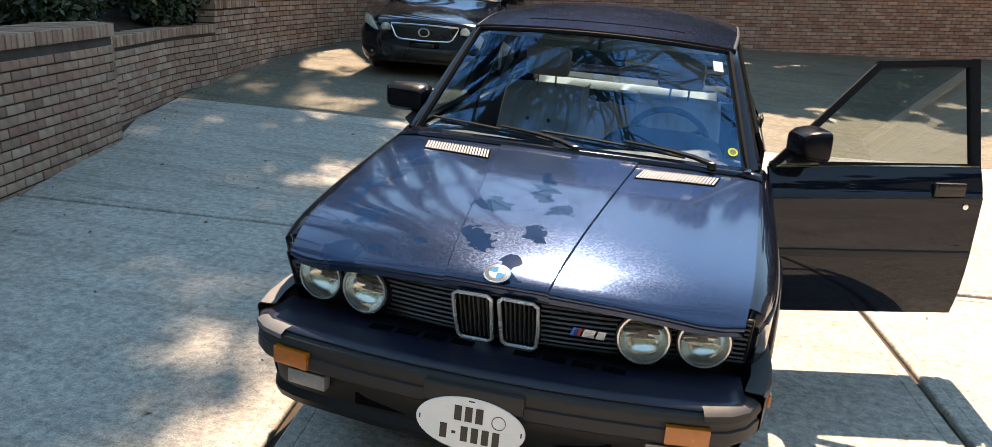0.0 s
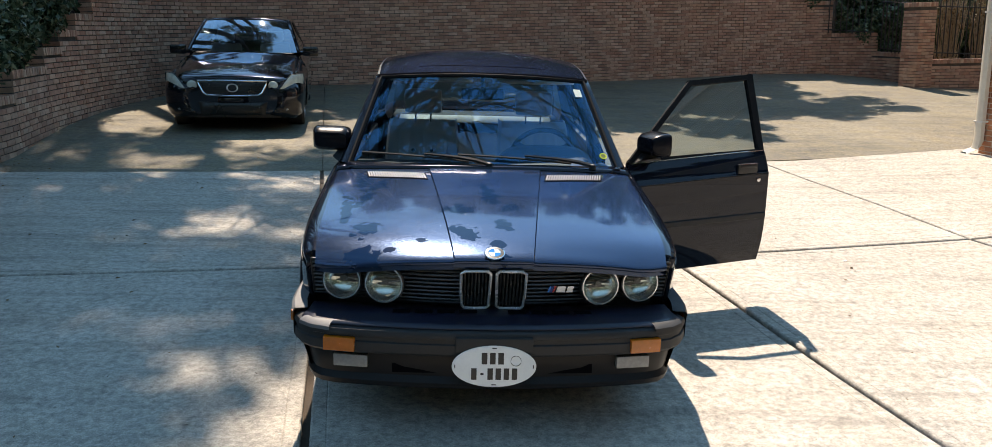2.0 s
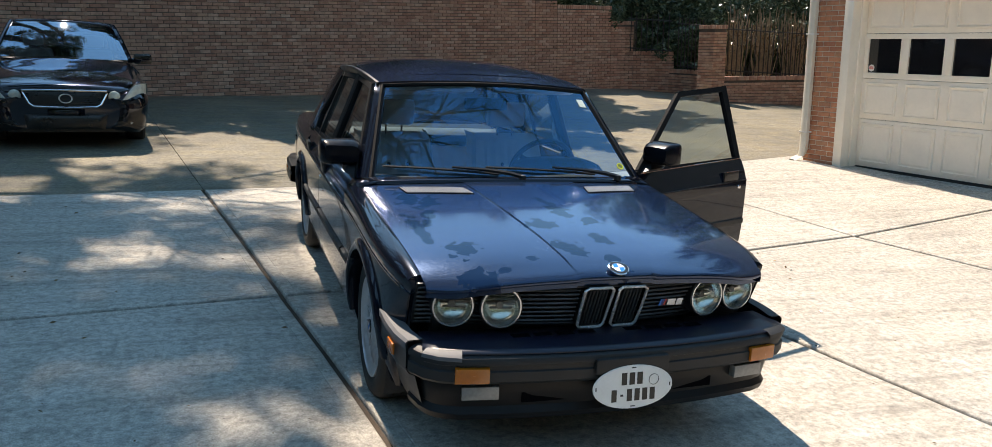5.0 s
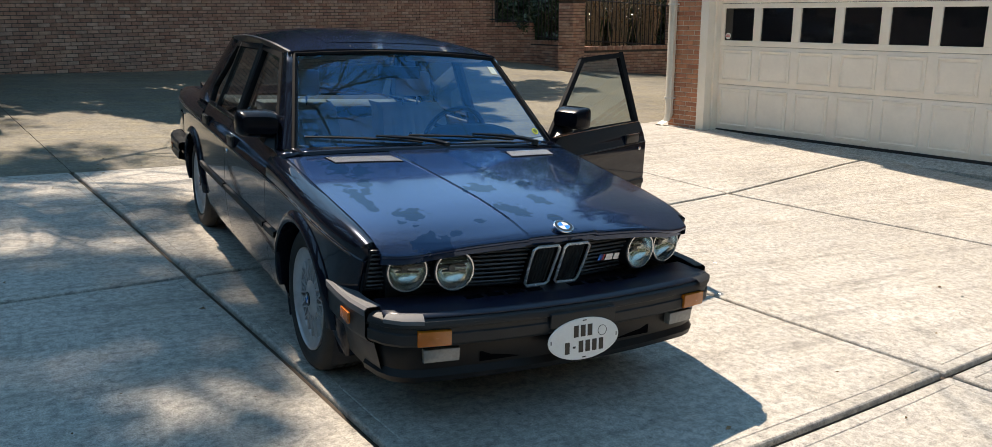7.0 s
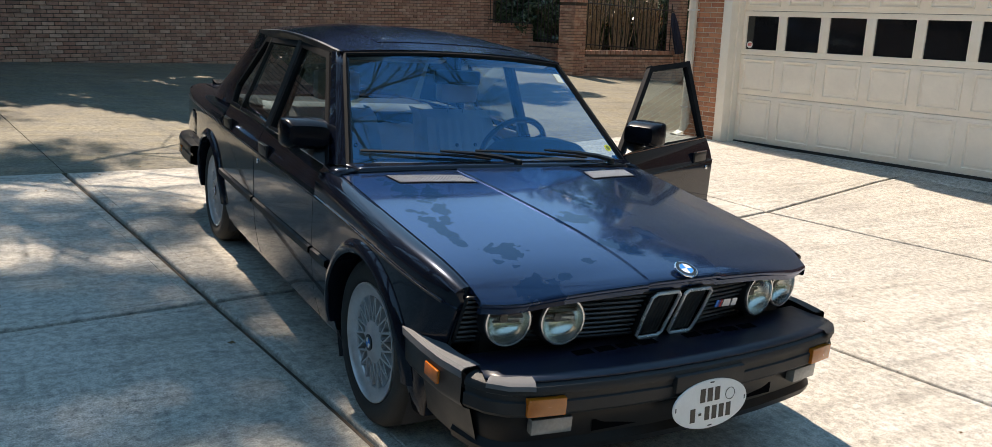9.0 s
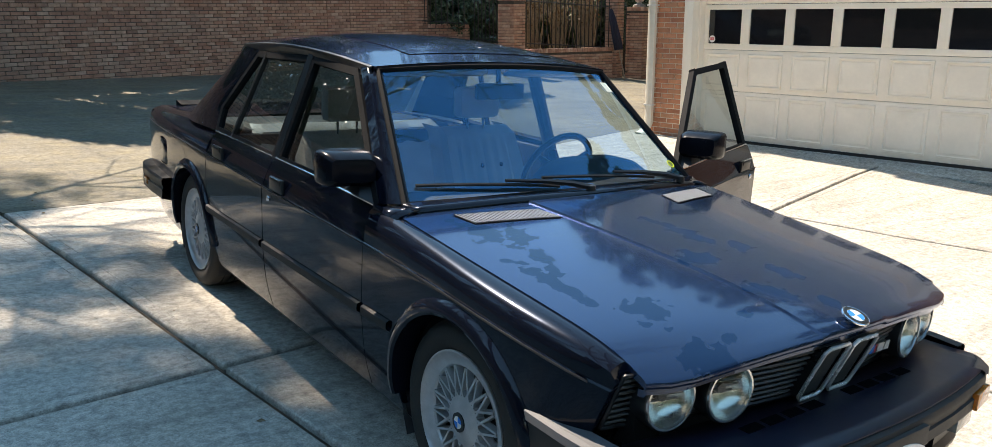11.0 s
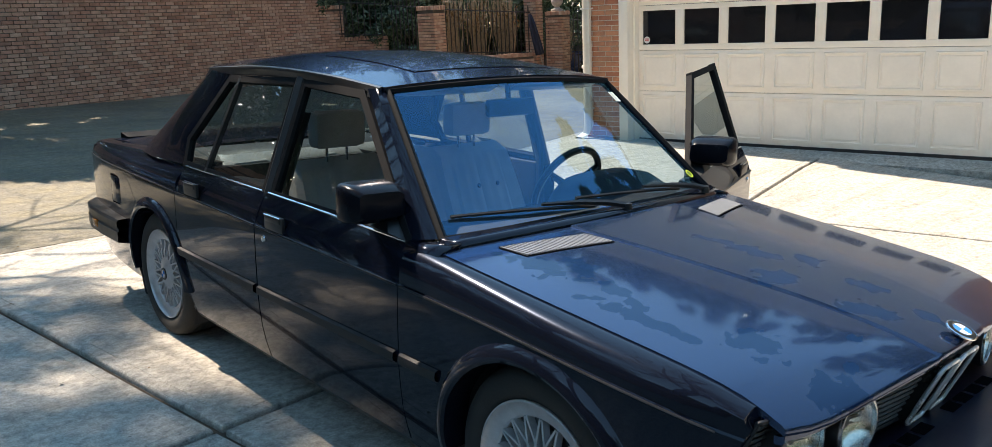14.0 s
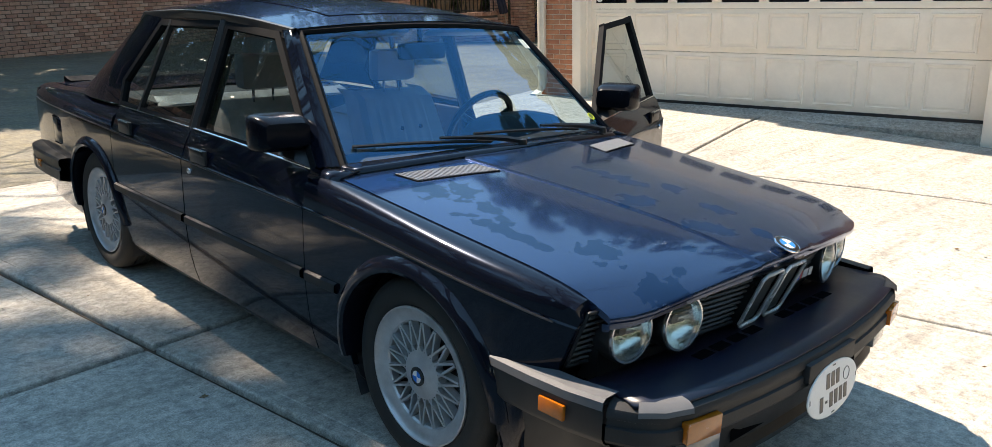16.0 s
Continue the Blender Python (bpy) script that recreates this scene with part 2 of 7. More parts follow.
GRILLE_BRIGHT = plain("dulled_chrome", (0.72, 0.72, 0.72), 0.25, 0.45, vary=0.1)
GRILLE_BAR = plain("satin_grille_bar", (0.075, 0.075, 0.075), 0.35, vary=0.2)
ALLOY = plain("silver_alloy", (0.54, 0.54, 0.55), 0.36, 0.6, vary=0.12, scale=25)
LEATHER = plain("pearl_leather", (0.52, 0.50, 0.48), 0.5, vary=0.12, scale=9, grain=0.2)
DASH = plain("dark_dash_vinyl", (0.035, 0.035, 0.04), 0.6, vary=0.2, grain=0.3)
CARPET = plain("dark_carpet", (0.03, 0.03, 0.033), 0.95, vary=0.3, grain=0.5)
WHITE = plain("white_enamel", (0.80, 0.79, 0.76), 0.2, vary=0.06)
INK = plain("black_enamel", (0.012, 0.012, 0.012), 0.3, vary=0.1)
BLUE = plain("blue_enamel", (0.02, 0.22, 0.68), 0.12, vary=0.05, spec=0.3)
DEEP_BLUE = plain("deep_blue_enamel", (0.02, 0.05, 0.25), 0.35, vary=0.05)
RED = plain("red_enamel", (0.55, 0.03, 0.03), 0.35, vary=0.05)
YELLOW = plain("yellow_sticker", (0.55, 0.62, 0.03), 0.5, vary=0.05)
AMBER = plain("amber_lens", (0.50, 0.125, 0.008), 0.22, vary=0.12, scale=40, coat=0.6)
LAMP_RING = plain("dulled_lamp_ring", (0.62, 0.62, 0.62), 0.2, 0.85, vary=0.1)
FOG = plain("fluted_lamp_glass", (0.22, 0.22, 0.21), 0.18, vary=0.15, scale=60, coat=0.6)


def pane(name, tint, gloss, rough=0.0, sheen=(1, 1, 1)):
    """Tinted glass: light passes straight through, and the surface mirrors more at a glancing angle; sheen colours what
    it mirrors.
    """
    m, n, l, bs = nodes(name)
    n.remove(bs)
    tr, gl, mx, lw = n.new("ShaderNodeBsdfTransparent"), n.new("ShaderNodeBsdfGlossy"), n.new("ShaderNodeMixShader"), n.new("ShaderNodeLayerWeight")
    tr.inputs["Color"].default_value = (*tint, 1)
    gl.inputs["Roughness"].default_value = rough
    gl.inputs["Color"].default_value = (*sheen, 1)
    lw.inputs["Blend"].default_value = 0.5
    head_on = ((gloss - 1) / (gloss + 1)) ** 2
    pw, ma = n.new("ShaderNodeMath"), n.new("ShaderNodeMath")
    pw.operation, ma.operation = "POWER", "MULTIPLY_ADD"
    l.new(lw.outputs["Facing"], pw.inputs[0])
    pw.inputs[1].default_value = 5.0
    l.new(pw.outputs[0], ma.inputs[0])
    ma.inputs[1].default_value, ma.inputs[2].default_value = 1 - head_on, head_on
    l.new(ma.outputs[0], mx.inputs["Fac"])
    l.new(tr.outputs[0], mx.inputs[1])
    l.new(gl.outputs[0], mx.inputs[2])
    l.new(mx.outputs[0], n["Material Output"].inputs["Surface"])
    return m


# windscreen sheens are blue, colouring the mirrored sky deeper than it is lit
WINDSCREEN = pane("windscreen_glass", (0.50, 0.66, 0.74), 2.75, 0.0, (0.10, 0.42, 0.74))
SCREEN_SKY = pane("raked_windscreen_glass", (0.35, 0.42, 0.46), 3.6, 0.02, (0.7, 0.85, 1.0))
SIDE_GLASS = pane("tinted_side_glass", (0.47, 0.55, 0.57), 2.0)
LAMP_GLASS = pane("lamp_glass", (0.9, 0.9, 0.86), 1.5, 0.03)
lg_n, lg_l = LAMP_GLASS.node_tree.nodes, LAMP_GLASS.node_tree.links
flute = lg_n.new("ShaderNodeTexWave")
flute.inputs["Scale"].default_value = 22
flute_c = lg_n.new("ShaderNodeTexCoord")
lg_l.new(flute_c.outputs["Object"], flute.inputs["Vector"])
flute_b = lg_n.new("ShaderNodeBump")
flute_b.inputs["Strength"].default_value, flute_b.inputs["Distance"].default_value = 0.3, 0.003
lg_l.new(flute.outputs["Fac"], flute_b.inputs["Height"])
lg_l.new(flute_b.outputs["Normal"], lg_n["Glossy BSDF"].inputs["Normal"])
LAMP_SILVER = plain("lamp_reflector", (0.92, 0.90, 0.84), 0.2, 0.9, vary=0.04, scale=30, grain=0.06)
DARK_GLASS = plain("dark_garage_glass", (0.01, 0.01, 0.012), 0.05, vary=0.1, coat=0.5)


# ---- building helpers ----
def part(name, bm, material, parent=None, label="", smooth=35):
    """Links a bmesh as one mesh object under a thing or a part."""
    me = bpy.data.meshes.new(name)
    bmesh.ops.recalc_face_normals(bm, faces=bm.faces)
    bm.to_mesh(me)
    bm.free()
    me.materials.append(material)
    if smooth:
        me.shade_smooth()
        me.set_sharp_from_angle(angle=radians(smooth))
    ob = new(name, me)
    ob.parent = parent
    if label:
        tagged(ob, label)
    return ob


def thing(name, m, label, category, group="", kind=""):
    """An empty at a thing's base."""
    ob = tagged(new(name), label, category, group, kind)
    ob.matrix_world = m
    return ob


def box(bm, x0, x1, y0, y1, z0, z1, bevel=0.0, m=None):
    made = bmesh.ops.create_cube(bm, size=1, matrix=Matrix.Translation(((x0 + x1) / 2, (y0 + y1) / 2, (z0 + z1) / 2)) @ Matrix.Diagonal((x1 - x0, y1 - y0, z1 - z0, 1)))
    vs = made["verts"]
    if bevel:
        es = list({e for v in vs for e in v.link_edges})
        out = bmesh.ops.bevel(bm, geom=es, offset=bevel, segments=2, affect="EDGES", profile=0.6)
        vs = list({v for f in out["faces"] for v in f.verts} | {v for v in vs if v.is_valid})
    if m is not None:
        bmesh.ops.transform(bm, matrix=m, verts=[v for v in vs if v.is_valid])
    return vs


def grid(bm, rows, close=False):
    """Faces between rows of points; close joins the last row to the first."""
    vs = [[bm.verts.new(p) for p in r] for r in rows]
    loops = list(zip(vs, vs[1:])) + ([(vs[-1], vs[0])] if close else [])
    for a, b in loops:
        for i in range(len(a) - 1):
            bm.faces.new((a[i], a[i + 1], b[i + 1], b[i]))
    return vs


def poly(bm, pts):
    return bm.faces.new([bm.verts.new(p) for p in pts])


def tube(bm, pts, r, n=8, caps=True):
    """A round bar along points; r: one radius or one a point."""
    pts = [Vector(p) for p in pts]
    rs = r if isinstance(r, (list, tuple)) else [r] * len(pts)
    rings, side = [], None
    for i, p in enumerate(pts):
        d = (pts[min(i + 1, len(pts) - 1)] - pts[max(i - 1, 0)]).normalized()
        if side is None:
            side = d.orthogonal().normalized()
        side = (side - d * side.dot(d)).normalized()
        up = d.cross(side)
        rings.append([bm.verts.new(p + (side * math.cos(a) + up * math.sin(a)) * rs[i]) for a in [2 * math.pi * k / n for k in range(n)]])
    for a, b in zip(rings, rings[1:]):
        for k in range(n):
            bm.faces.new((a[k], a[(k + 1) % n], b[(k + 1) % n], b[k]))
    if caps:
        bm.faces.new(rings[0]), bm.faces.new(rings[-1][::-1])


def lathe(bm, profile, m, n=48):
    """Turns (radius, along) points round the z axis of m."""
    rings = []
    for r, z in profile:
        rings.append([bm.verts.new(m @ Vector((r * math.cos(2 * math.pi * k / n), r * math.sin(2 * math.pi * k / n), z))) for k in range(n)])
    for a, b in zip(rings, rings[1:]):
        for k in range(n):
            bm.faces.new((a[k], a[(k + 1) % n], b[(k + 1) % n], b[k]))
    return rings


def disc(bm, r, m, n=40, a0=0.0, a1=2 * math.pi):
    full = a1 - a0 > 6.28
    pts = [m @ Vector((r * math.cos(a0 + (a1 - a0) * k / n), r * math.sin(a0 + (a1 - a0) * k / n), 0)) for k in range(n if full else n + 1)]
    return poly(bm, pts if full else [m @ Vector((0, 0, 0))] + pts)


def solid(ob, thick, offset=0.0):
    md = ob.modifiers.new("thickness", "SOLIDIFY")
    md.thickness, md.offset = thick, offset
    return ob


def flanged(bm, d, mode="side"):
    """Turns a sheet's rim inwards by d, so that a panel shows its thickness: 'side' towards the car's middle, 'down' downwards."""
    made = bmesh.ops.extrude_edge_only(bm, edges=[e for e in bm.edges if e.is_boundary])
    for v in made["geom"]:
        if isinstance(v, bmesh.types.BMVert):
            if mode == "side":
                v.co.x -= math.copysign(d, v.co.x)
            else:
                v.co.z -= d
    return bm


def lerp(table, v):
    """Straight lines between the (v, value) rows of a table."""
    if v <= table[0][0]:
        return table[0][1]
    for (a, fa), (b, fb) in zip(table, table[1:]):
        if v <= b:
            return fa + (fb - fa) * (v - a) / (b - a)
    return table[-1][1]


def curve(table, v):
    """A smooth line through the (v, value) rows of a table."""
    xs, n = [r[0] for r in table], len(table)
    if v <= xs[0]:
        return table[0][1]
    if v >= xs[-1]:
        return table[-1][1]
    i = max(k for k in range(n - 1) if xs[k] <= v)
    def slope(k):
        a, b = max(0, k - 1), min(n - 1, k + 1)
        return (table[b][1] - table[a][1]) / (xs[b] - xs[a])
    h = xs[i + 1] - xs[i]
    s = (v - xs[i]) / h
    return ((2 * s**3 - 3 * s**2 + 1) * table[i][1] + (s**3 - 2 * s**2 + s) * h * slope(i) + (3 * s**2 - 2 * s**3) * table[i + 1][1] + (s**3 - s**2) * h * slope(i + 1))


def frange(a, b, n):
    return [a + (b - a) * k / n for k in range(n + 1)]


def rise(x, y):
    """The yard lifts a little off the slope towards the garage and the back wall."""
    house = 0.04 * max(0.0, min(x, 7.1) - 4.1) * max(0.0, min(1.0, (y + 1.0) / 4.0))
    back = max(0.0, y - lerp([(-6, 4.35), (-1.55, 4.84), (4.4, 6.12), (8, 7.0)], x)) * (0.015 + 0.001 * (max(-6.0, min(x, 11.0)) + 2.5))
    return house + back


def plan(x, y, z=0.0):
    """The world place of a point of the slope's plan."""
    return G @ Vector((x, y, z + rise(x, y)))


# ---- paving ----
# columns: x of a joint at y; rows: y of a joint at x
JOINT_LEFT = [(-10, 0.55), (-1.4, -0.68), (-0.5, -0.80), (0.23, -0.89), (1.47, -1.07), (2.8, -1.25), (4.85, -1.55), (9, -2.15)]
JOINT_MID = [(-10, 3.4), (-1.17, 1.97), (-0.72, 1.87), (0.05, 1.71), (0.7, 1.61), (1.6, 1.45), (5.2, 0.75)]
JOINT_RIGHT = [(-10, 7.0), (0.43, 4.72), (1.27, 4.40), (2.43, 4.08), (3.7, 3.93), (4.79, 3.73), (8, 3.3)]
WALL_SIDE = [(-10, -2.6), (1.0, -3.55), (2.7, -4.1), (3.2, -4.4), (5.3, -5.0), (9, -5.6)]
HOUSE_SIDE = [(-10, 9.85), (5.63, 7.16), (8, 6.75)]
ROW_NEAR = [(-6, -2.05), (0.93, -1.34), (2.03, -1.22), (9, -0.4)]
ROW_MID = [(-6, 0.8), (-3.48, 1.13), (-2.1, 1.32), (-1.07, 1.46), (-0.55, 1.53), (2.2, 1.97), (4.1, 2.43), (6.45, 3.0), (9, 3.5)]
ROW_FAR = [(-6, 4.35), (-4.45, 4.5), (-3.1, 4.62), (-1.55, 4.84), (-0.6, 4.97), (4.4, 6.12), (6.6, 6.65), (8, 7.0)]
ROW_SOUTH = [(-6, -9.0), (12, -8.0)]


def corner(col, row):
    y = 0.0
    for _ in range(30):
        y = lerp(row, lerp(col, y))
    return lerp(col, y), y


def slab_outline(west, east, south, north, gap):
    """The outline of one slab between four joints, drawn back by half a joint."""
    pts = []
    (x0, y0), (x1, y1), (x2, y2), (x3, y3) = corner(west, south), corner(east, south), corner(east, north), corner(west, north)
    for t in frange(0, 1, 6)[:-1]:
        x = x0 + (x1 - x0) * t
        pts.append((x, lerp(south, x), 0, 1))
    for t in frange(0, 1, 6)[:-1]:
        y = y1 + (y2 - y1) * t
        pts.append((lerp(east, y), y, -1, 0))
    for t in frange(0, 1, 6)[:-1]:
        x = x2 + (x3 - x2) * t
        pts.append((x, lerp(north, x), 0, -1))
    for t in frange(0, 1, 6)[:-1]:
        y = y3 + (y0 - y3) * t
        pts.append((lerp(west, y), y, 1, 0))
    k = len(pts) // 4
    out = []
    for i, (x, y, dx, dy) in enumerate(pts):
        if i % k == 0:  # a corner draws back on both sides
            ox, oy = [(1, 1), (-1, 1), (-1, -1), (1, -1)][i // k]
            out.append((x + ox * gap, y + oy * gap))
        else:
            out.append((x + dx * gap, y + dy * gap))
    return out


pavement = thing("pavement", G, "pale concrete driveway slabs with dark open joints and stains", "driveway", kind="structure")
bm = bmesh.new()
poly(bm, [(-9, -30, -0.1), (24, -30, -0.1), (24, 26, -0.1), (-9, 26, -0.1)])
solid(part("bedding", bm, SOIL, pavement, smooth=0), 0.14)
cols, rows = [WALL_SIDE, JOINT_LEFT, JOINT_MID, JOINT_RIGHT, HOUSE_SIDE], [ROW_SOUTH, ROW_NEAR, ROW_MID, ROW_FAR]
for i in range(4):
    for j in range(3):
        lift = random.uniform(-0.002, 0.002)
        bm = bmesh.new()
        # broken edge, tooled border and field
        rings = [[bm.verts.new((x, y, z + lift + rise(x, y))) for x, y in slab_outline(cols[i], cols[i + 1], rows[j], rows[j + 1], gap)]
                 for gap, z in ((0.018, -0.1), (0.018, -0.014), (0.021, -0.005), (0.028, 0.0), (0.082, 0.0), (0.087, -0.0035), (0.092, 0.0))]
        for a, b in zip(rings, rings[1:]):
            for k in range(len(a)):
                bm.faces.new((a[k], a[(k + 1) % len(a)], b[(k + 1) % len(a)], b[k]))
        bm.faces.new(rings[-1])
        part("slab", bm, CONCRETE, pavement, smooth=0)
# the older paving beyond, split by one joint
def old_joint(y):
    return lerp([(4.8, -1.54), (9.0, -2.15), (24.0, -4.3)], y)


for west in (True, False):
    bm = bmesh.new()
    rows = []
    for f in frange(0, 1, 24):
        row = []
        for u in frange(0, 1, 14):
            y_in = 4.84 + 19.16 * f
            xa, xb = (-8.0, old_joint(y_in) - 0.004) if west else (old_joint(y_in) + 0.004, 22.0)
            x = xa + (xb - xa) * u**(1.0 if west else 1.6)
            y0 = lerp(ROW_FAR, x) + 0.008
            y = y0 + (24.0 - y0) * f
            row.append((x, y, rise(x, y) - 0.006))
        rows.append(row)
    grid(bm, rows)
    part("old_slab", flanged(bm, 0.1, "down"), OLD_CONCRETE, pavement, "aged yellow-grey paving, toned darker to deepen its tree shade", smooth=30)

bm = bmesh.new()
poly(bm, [(-400, -400, -2.2), (400, -400, -2.2), (400, 400, -2.2), (-400, 400, -2.2)])
tagged(part("ground", bm, SOIL, smooth=0), "dark bare earth round the paved yard", "ground", kind="structure")

# ---- brick walls ----
BL, BH, BD, MJ = 0.194, 0.057, 0.09, 0.011  # a brick's length, height, depth and joint


def smooth_line(pts, n=6):
    """A flowing line through plan points."""
    out = []
    for i in range(len(pts) - 1):
        p0, p1, p2, p3 = [Vector(pts[min(max(k, 0), len(pts) - 1)]) for k in (i - 1, i, i + 1, i + 2)]
        for k in range(n):
            t = k / n
            out.append(tuple(0.5 * (2 * p1 + (p2 - p0) * t + (2 * p0 - 5 * p1 + 4 * p2 - p3) * t * t + (3 * p1 - p0 - 3 * p2 + p3) * t**3)))
    return out + [pts[-1]]


def wall_run(pts, top_at, side, foot=-0.5, thick=0.22):
    """Bricks along a plan line of (x, y); top_at(s): height above the paving at s metres. Returns brick corner lists and the core outline.
    side: +1 lays the face to the left of the line, -1 to its right."""
    ps = [plan(x, y) for x, y in pts]
    lens = [0]
    for a, b in zip(ps, ps[1:]):
        lens.append(lens[-1] + (b - a).xy.length)

    def at(s):
        s = min(max(s, 0), lens[-1])
        i = max(k for k in range(len(ps) - 1) if lens[k] <= s)
        f = (s - lens[i]) / (lens[i + 1] - lens[i])
        d = (ps[i + 1] - ps[i]).xy.normalized()
        return ps[i].lerp(ps[i + 1], f), Vector((-d.y, d.x, 0)) * side, Vector((d.x, d.y, 0))
    return at, lens[-1]


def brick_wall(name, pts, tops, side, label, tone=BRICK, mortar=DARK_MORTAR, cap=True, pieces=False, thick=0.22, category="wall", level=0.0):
    """A brick wall on a plan line. tops: (from s, to s, height) stretches, heights from the level course line."""
    wall = thing(name, Matrix.Identity(4), label, category, kind="structure")
    at, total = wall_run(pts, None, side)
    pitch = BH + MJ
    vs, fs = [], []
    singles = []
    rng = random.Random(len(name) + len(pts))
    core = bmesh.new()
    for s0, s1, top in tops:
        z = level - 0.6
        n = max(1, round((s1 - s0) / (BL + MJ)))
        step = (s1 - s0) / n
        courses = []
        while z + BH <= top - (0.10 if cap else 0.0) + 0.001:
            courses.append((z, BH))
            z += pitch
        for ci, (z, h) in enumerate(courses):
            off = step / 2 if ci % 2 else 0.0
            cuts = [s0] + [s0 + off + step * k for k in range(n + 1) if s0 + 0.02 < s0 + off + step * k < s1 - 0.02] + [s1]
            for a, b in zip(cuts, cuts[1:]):
                pa, na, _ = at(a + MJ / 2)
                pb, nb, _ = at(b - MJ / 2)
                if z + h < min(pa.z, pb.z) - 0.05:
                    continue
                j = rng.uniform(-0.003, 0.003)
                singles.append((pa, pb, na, nb, z, z + h, 0.008 + j, thick * 0.98 if a == s0 or b == s1 else BD))
        if cap:
            m = max(1, round((s1 - s0) / (0.057 + MJ)))
            cs = (s1 - s0) / m
            for k in range(m):
                pa, na, _ = at(s0 + cs * k + MJ / 2)
                pb, nb, _ = at(s0 + cs * (k + 1) - MJ / 2)
                j = rng.uniform(-0.004, 0.004)
                singles.append((pa, pb, na, nb, top - 0.093, top + j, 0.022 + j, thick * 0.98))
        zc = top - (0.012 if cap else 0.004)
        k = max(2, int((s1 - s0) / 0.12))
        front, back = [], []
        for s in frange(s0 + 0.012, s1 - 0.012, k):
            p, nn, _ = at(s)
            front.append(p - nn * 0.010), back.append(p - nn * thick)
        rowsc = [[Vector((p.x, p.y, level - 0.8)) for p in front], [Vector((p.x, p.y, zc)) for p in front], [Vector((p.x, p.y, zc)) for p in back], [Vector((p.x, p.y, level - 0.8)) for p in back]]
        g = grid(core, rowsc)
        for e in (0, -1):
            core.faces.new([r[e] for r in g])
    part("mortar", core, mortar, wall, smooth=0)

    def corners(pa, pb, na, nb, z0, z1, out, deep):
        f = 0.004
        o = [pa + na * out, pb + nb * out]
        i = [pa - na * deep, pb - nb * deep]
        e = (pb - pa).normalized() * f
        ring = [(i[0], z0), (i[1], z0), (i[1], z1), (i[0], z1)]
        rim = [(o[0] - na * f, z0), (o[1] - nb * f, z0), (o[1] - nb * f, z1), (o[0] - na * f, z1)]
        face = [(o[0] + e, z0 + f), (o[1] - e, z0 + f), (o[1] - e, z1 - f), (o[0] + e, z1 - f)]
        return [Vector((p.x, p.y, z)) for p, z in ring + rim + face]
    quads = [(8, 9, 10, 11)] + [(4 + k, 4 + (k + 1) % 4, 8 + (k + 1) % 4, 8 + k) for k in range(4)] + [(k, (k + 1) % 4, 4 + (k + 1) % 4, 4 + k) for k in range(4)] + [(3, 2, 1, 0)]
    if pieces:
        for pa, pb, na, nb, z0, z1, out, deep in singles:
            me = bpy.data.meshes.new("brick")
            c = corners(pa, pb, na, nb, z0, z1, out, deep)
            mid = sum(c, Vector()) / 12
            me.from_pydata([v - mid for v in c], [], quads)
            me.materials.append(BRICK_PIECE)
            ob = new("brick", me)
            ob.location, ob.parent = mid, wall
    else:
        for pa, pb, na, nb, z0, z1, out, deep in singles:
            b = len(vs)
            vs.extend(corners(pa, pb, na, nb, z0, z1, out, deep))
            fs.extend(tuple(b + k for k in q) for q in quads)
        me = bpy.data.meshes.new("bricks")
        me.from_pydata(vs, [], fs)
        me.materials.append(tone)
        ob = tagged(new("bricks", me), kind="stuff")
        ob.parent = wall
    return wall


def level_top(x, y, h):
    """World height of a point h off the paving."""
    return plan(x, y, h).z


LEFT_LINE = [(-4.36, 2.85), (-4.46, 3.3), (-4.84, 4.54), (-4.95, 5.4), (-5.16, 6.4), (-5.30, 7.2), (-5.38, 8.0), (-5.42, 9.0), (-5.34, 10.2), (-5.06, 11.4), (-4.4, 12.4), (-3.4, 13.0)]
left_steps = [(0, 2.75, level_top(-4.7, 4.2, 0.70)), (2.75, 4.15, level_top(-5.1, 6.3, 0.86)), (4.15, 4.85, level_top(-5.3, 7.4, 1.03)), (4.85, 5.5, level_top(-5.38, 8.0, 1.23)),
              (5.5, 6.2, level_top(-5.4, 8.6, 1.43)), (6.2, 6.9, level_top(-5.4, 9.2, 1.75)), (6.9, 11.06, level_top(-5.2, 11, 2.6))]
brick_wall("wall_left", smooth_line(LEFT_LINE), left_steps, -1, "curved brown brick retaining wall with stepped soldier-course cap", level=level_top(-4.4, 3, 0))
BACK_LINE = [(-3.47, 12.965), (-2.5, 13.3), (2.7, 14.89), (8.3, 16.6), (9.3, 16.55), (9.95, 15.8), (10.1, 14.5)]
back_steps = [(0, 10.1, level_top(2, 14.7, 2.75)), (10.1, 10.8, level_top(6.5, 16.0, 2.33)), (10.8, 12.6, level_top(7.6, 16.3, 2.1)), (12.6, 13.3, level_top(8.8, 16.6, 1.76)),
              (13.3, 14.3, level_top(9.5, 16.3, 1.03)), (14.3, 15.6, level_top(9.98, 15.2, 0.65))]
brick_wall("wall_back", BACK_LINE[:2] + smooth_line(BACK_LINE[2:]), back_steps, -1, "tall shaded brown brick wall stepping down beside a planting bed", level=level_top(9, 16.4, 0))
brick_wall("wall_fence", [(10.28, 14.13), (12.82, 13.58)], [(0, 2.59, level_top(11.5, 14, 0.66))], -1, "low brown brick wall carrying an iron fence", level=level_top(13, 13.6, 0))
PIER_LINE = [(-3.24, -1.2), (-3.60, 1.06), (-3.90, 2.28), (-4.02, 2.67), (-4.34, 2.80)]
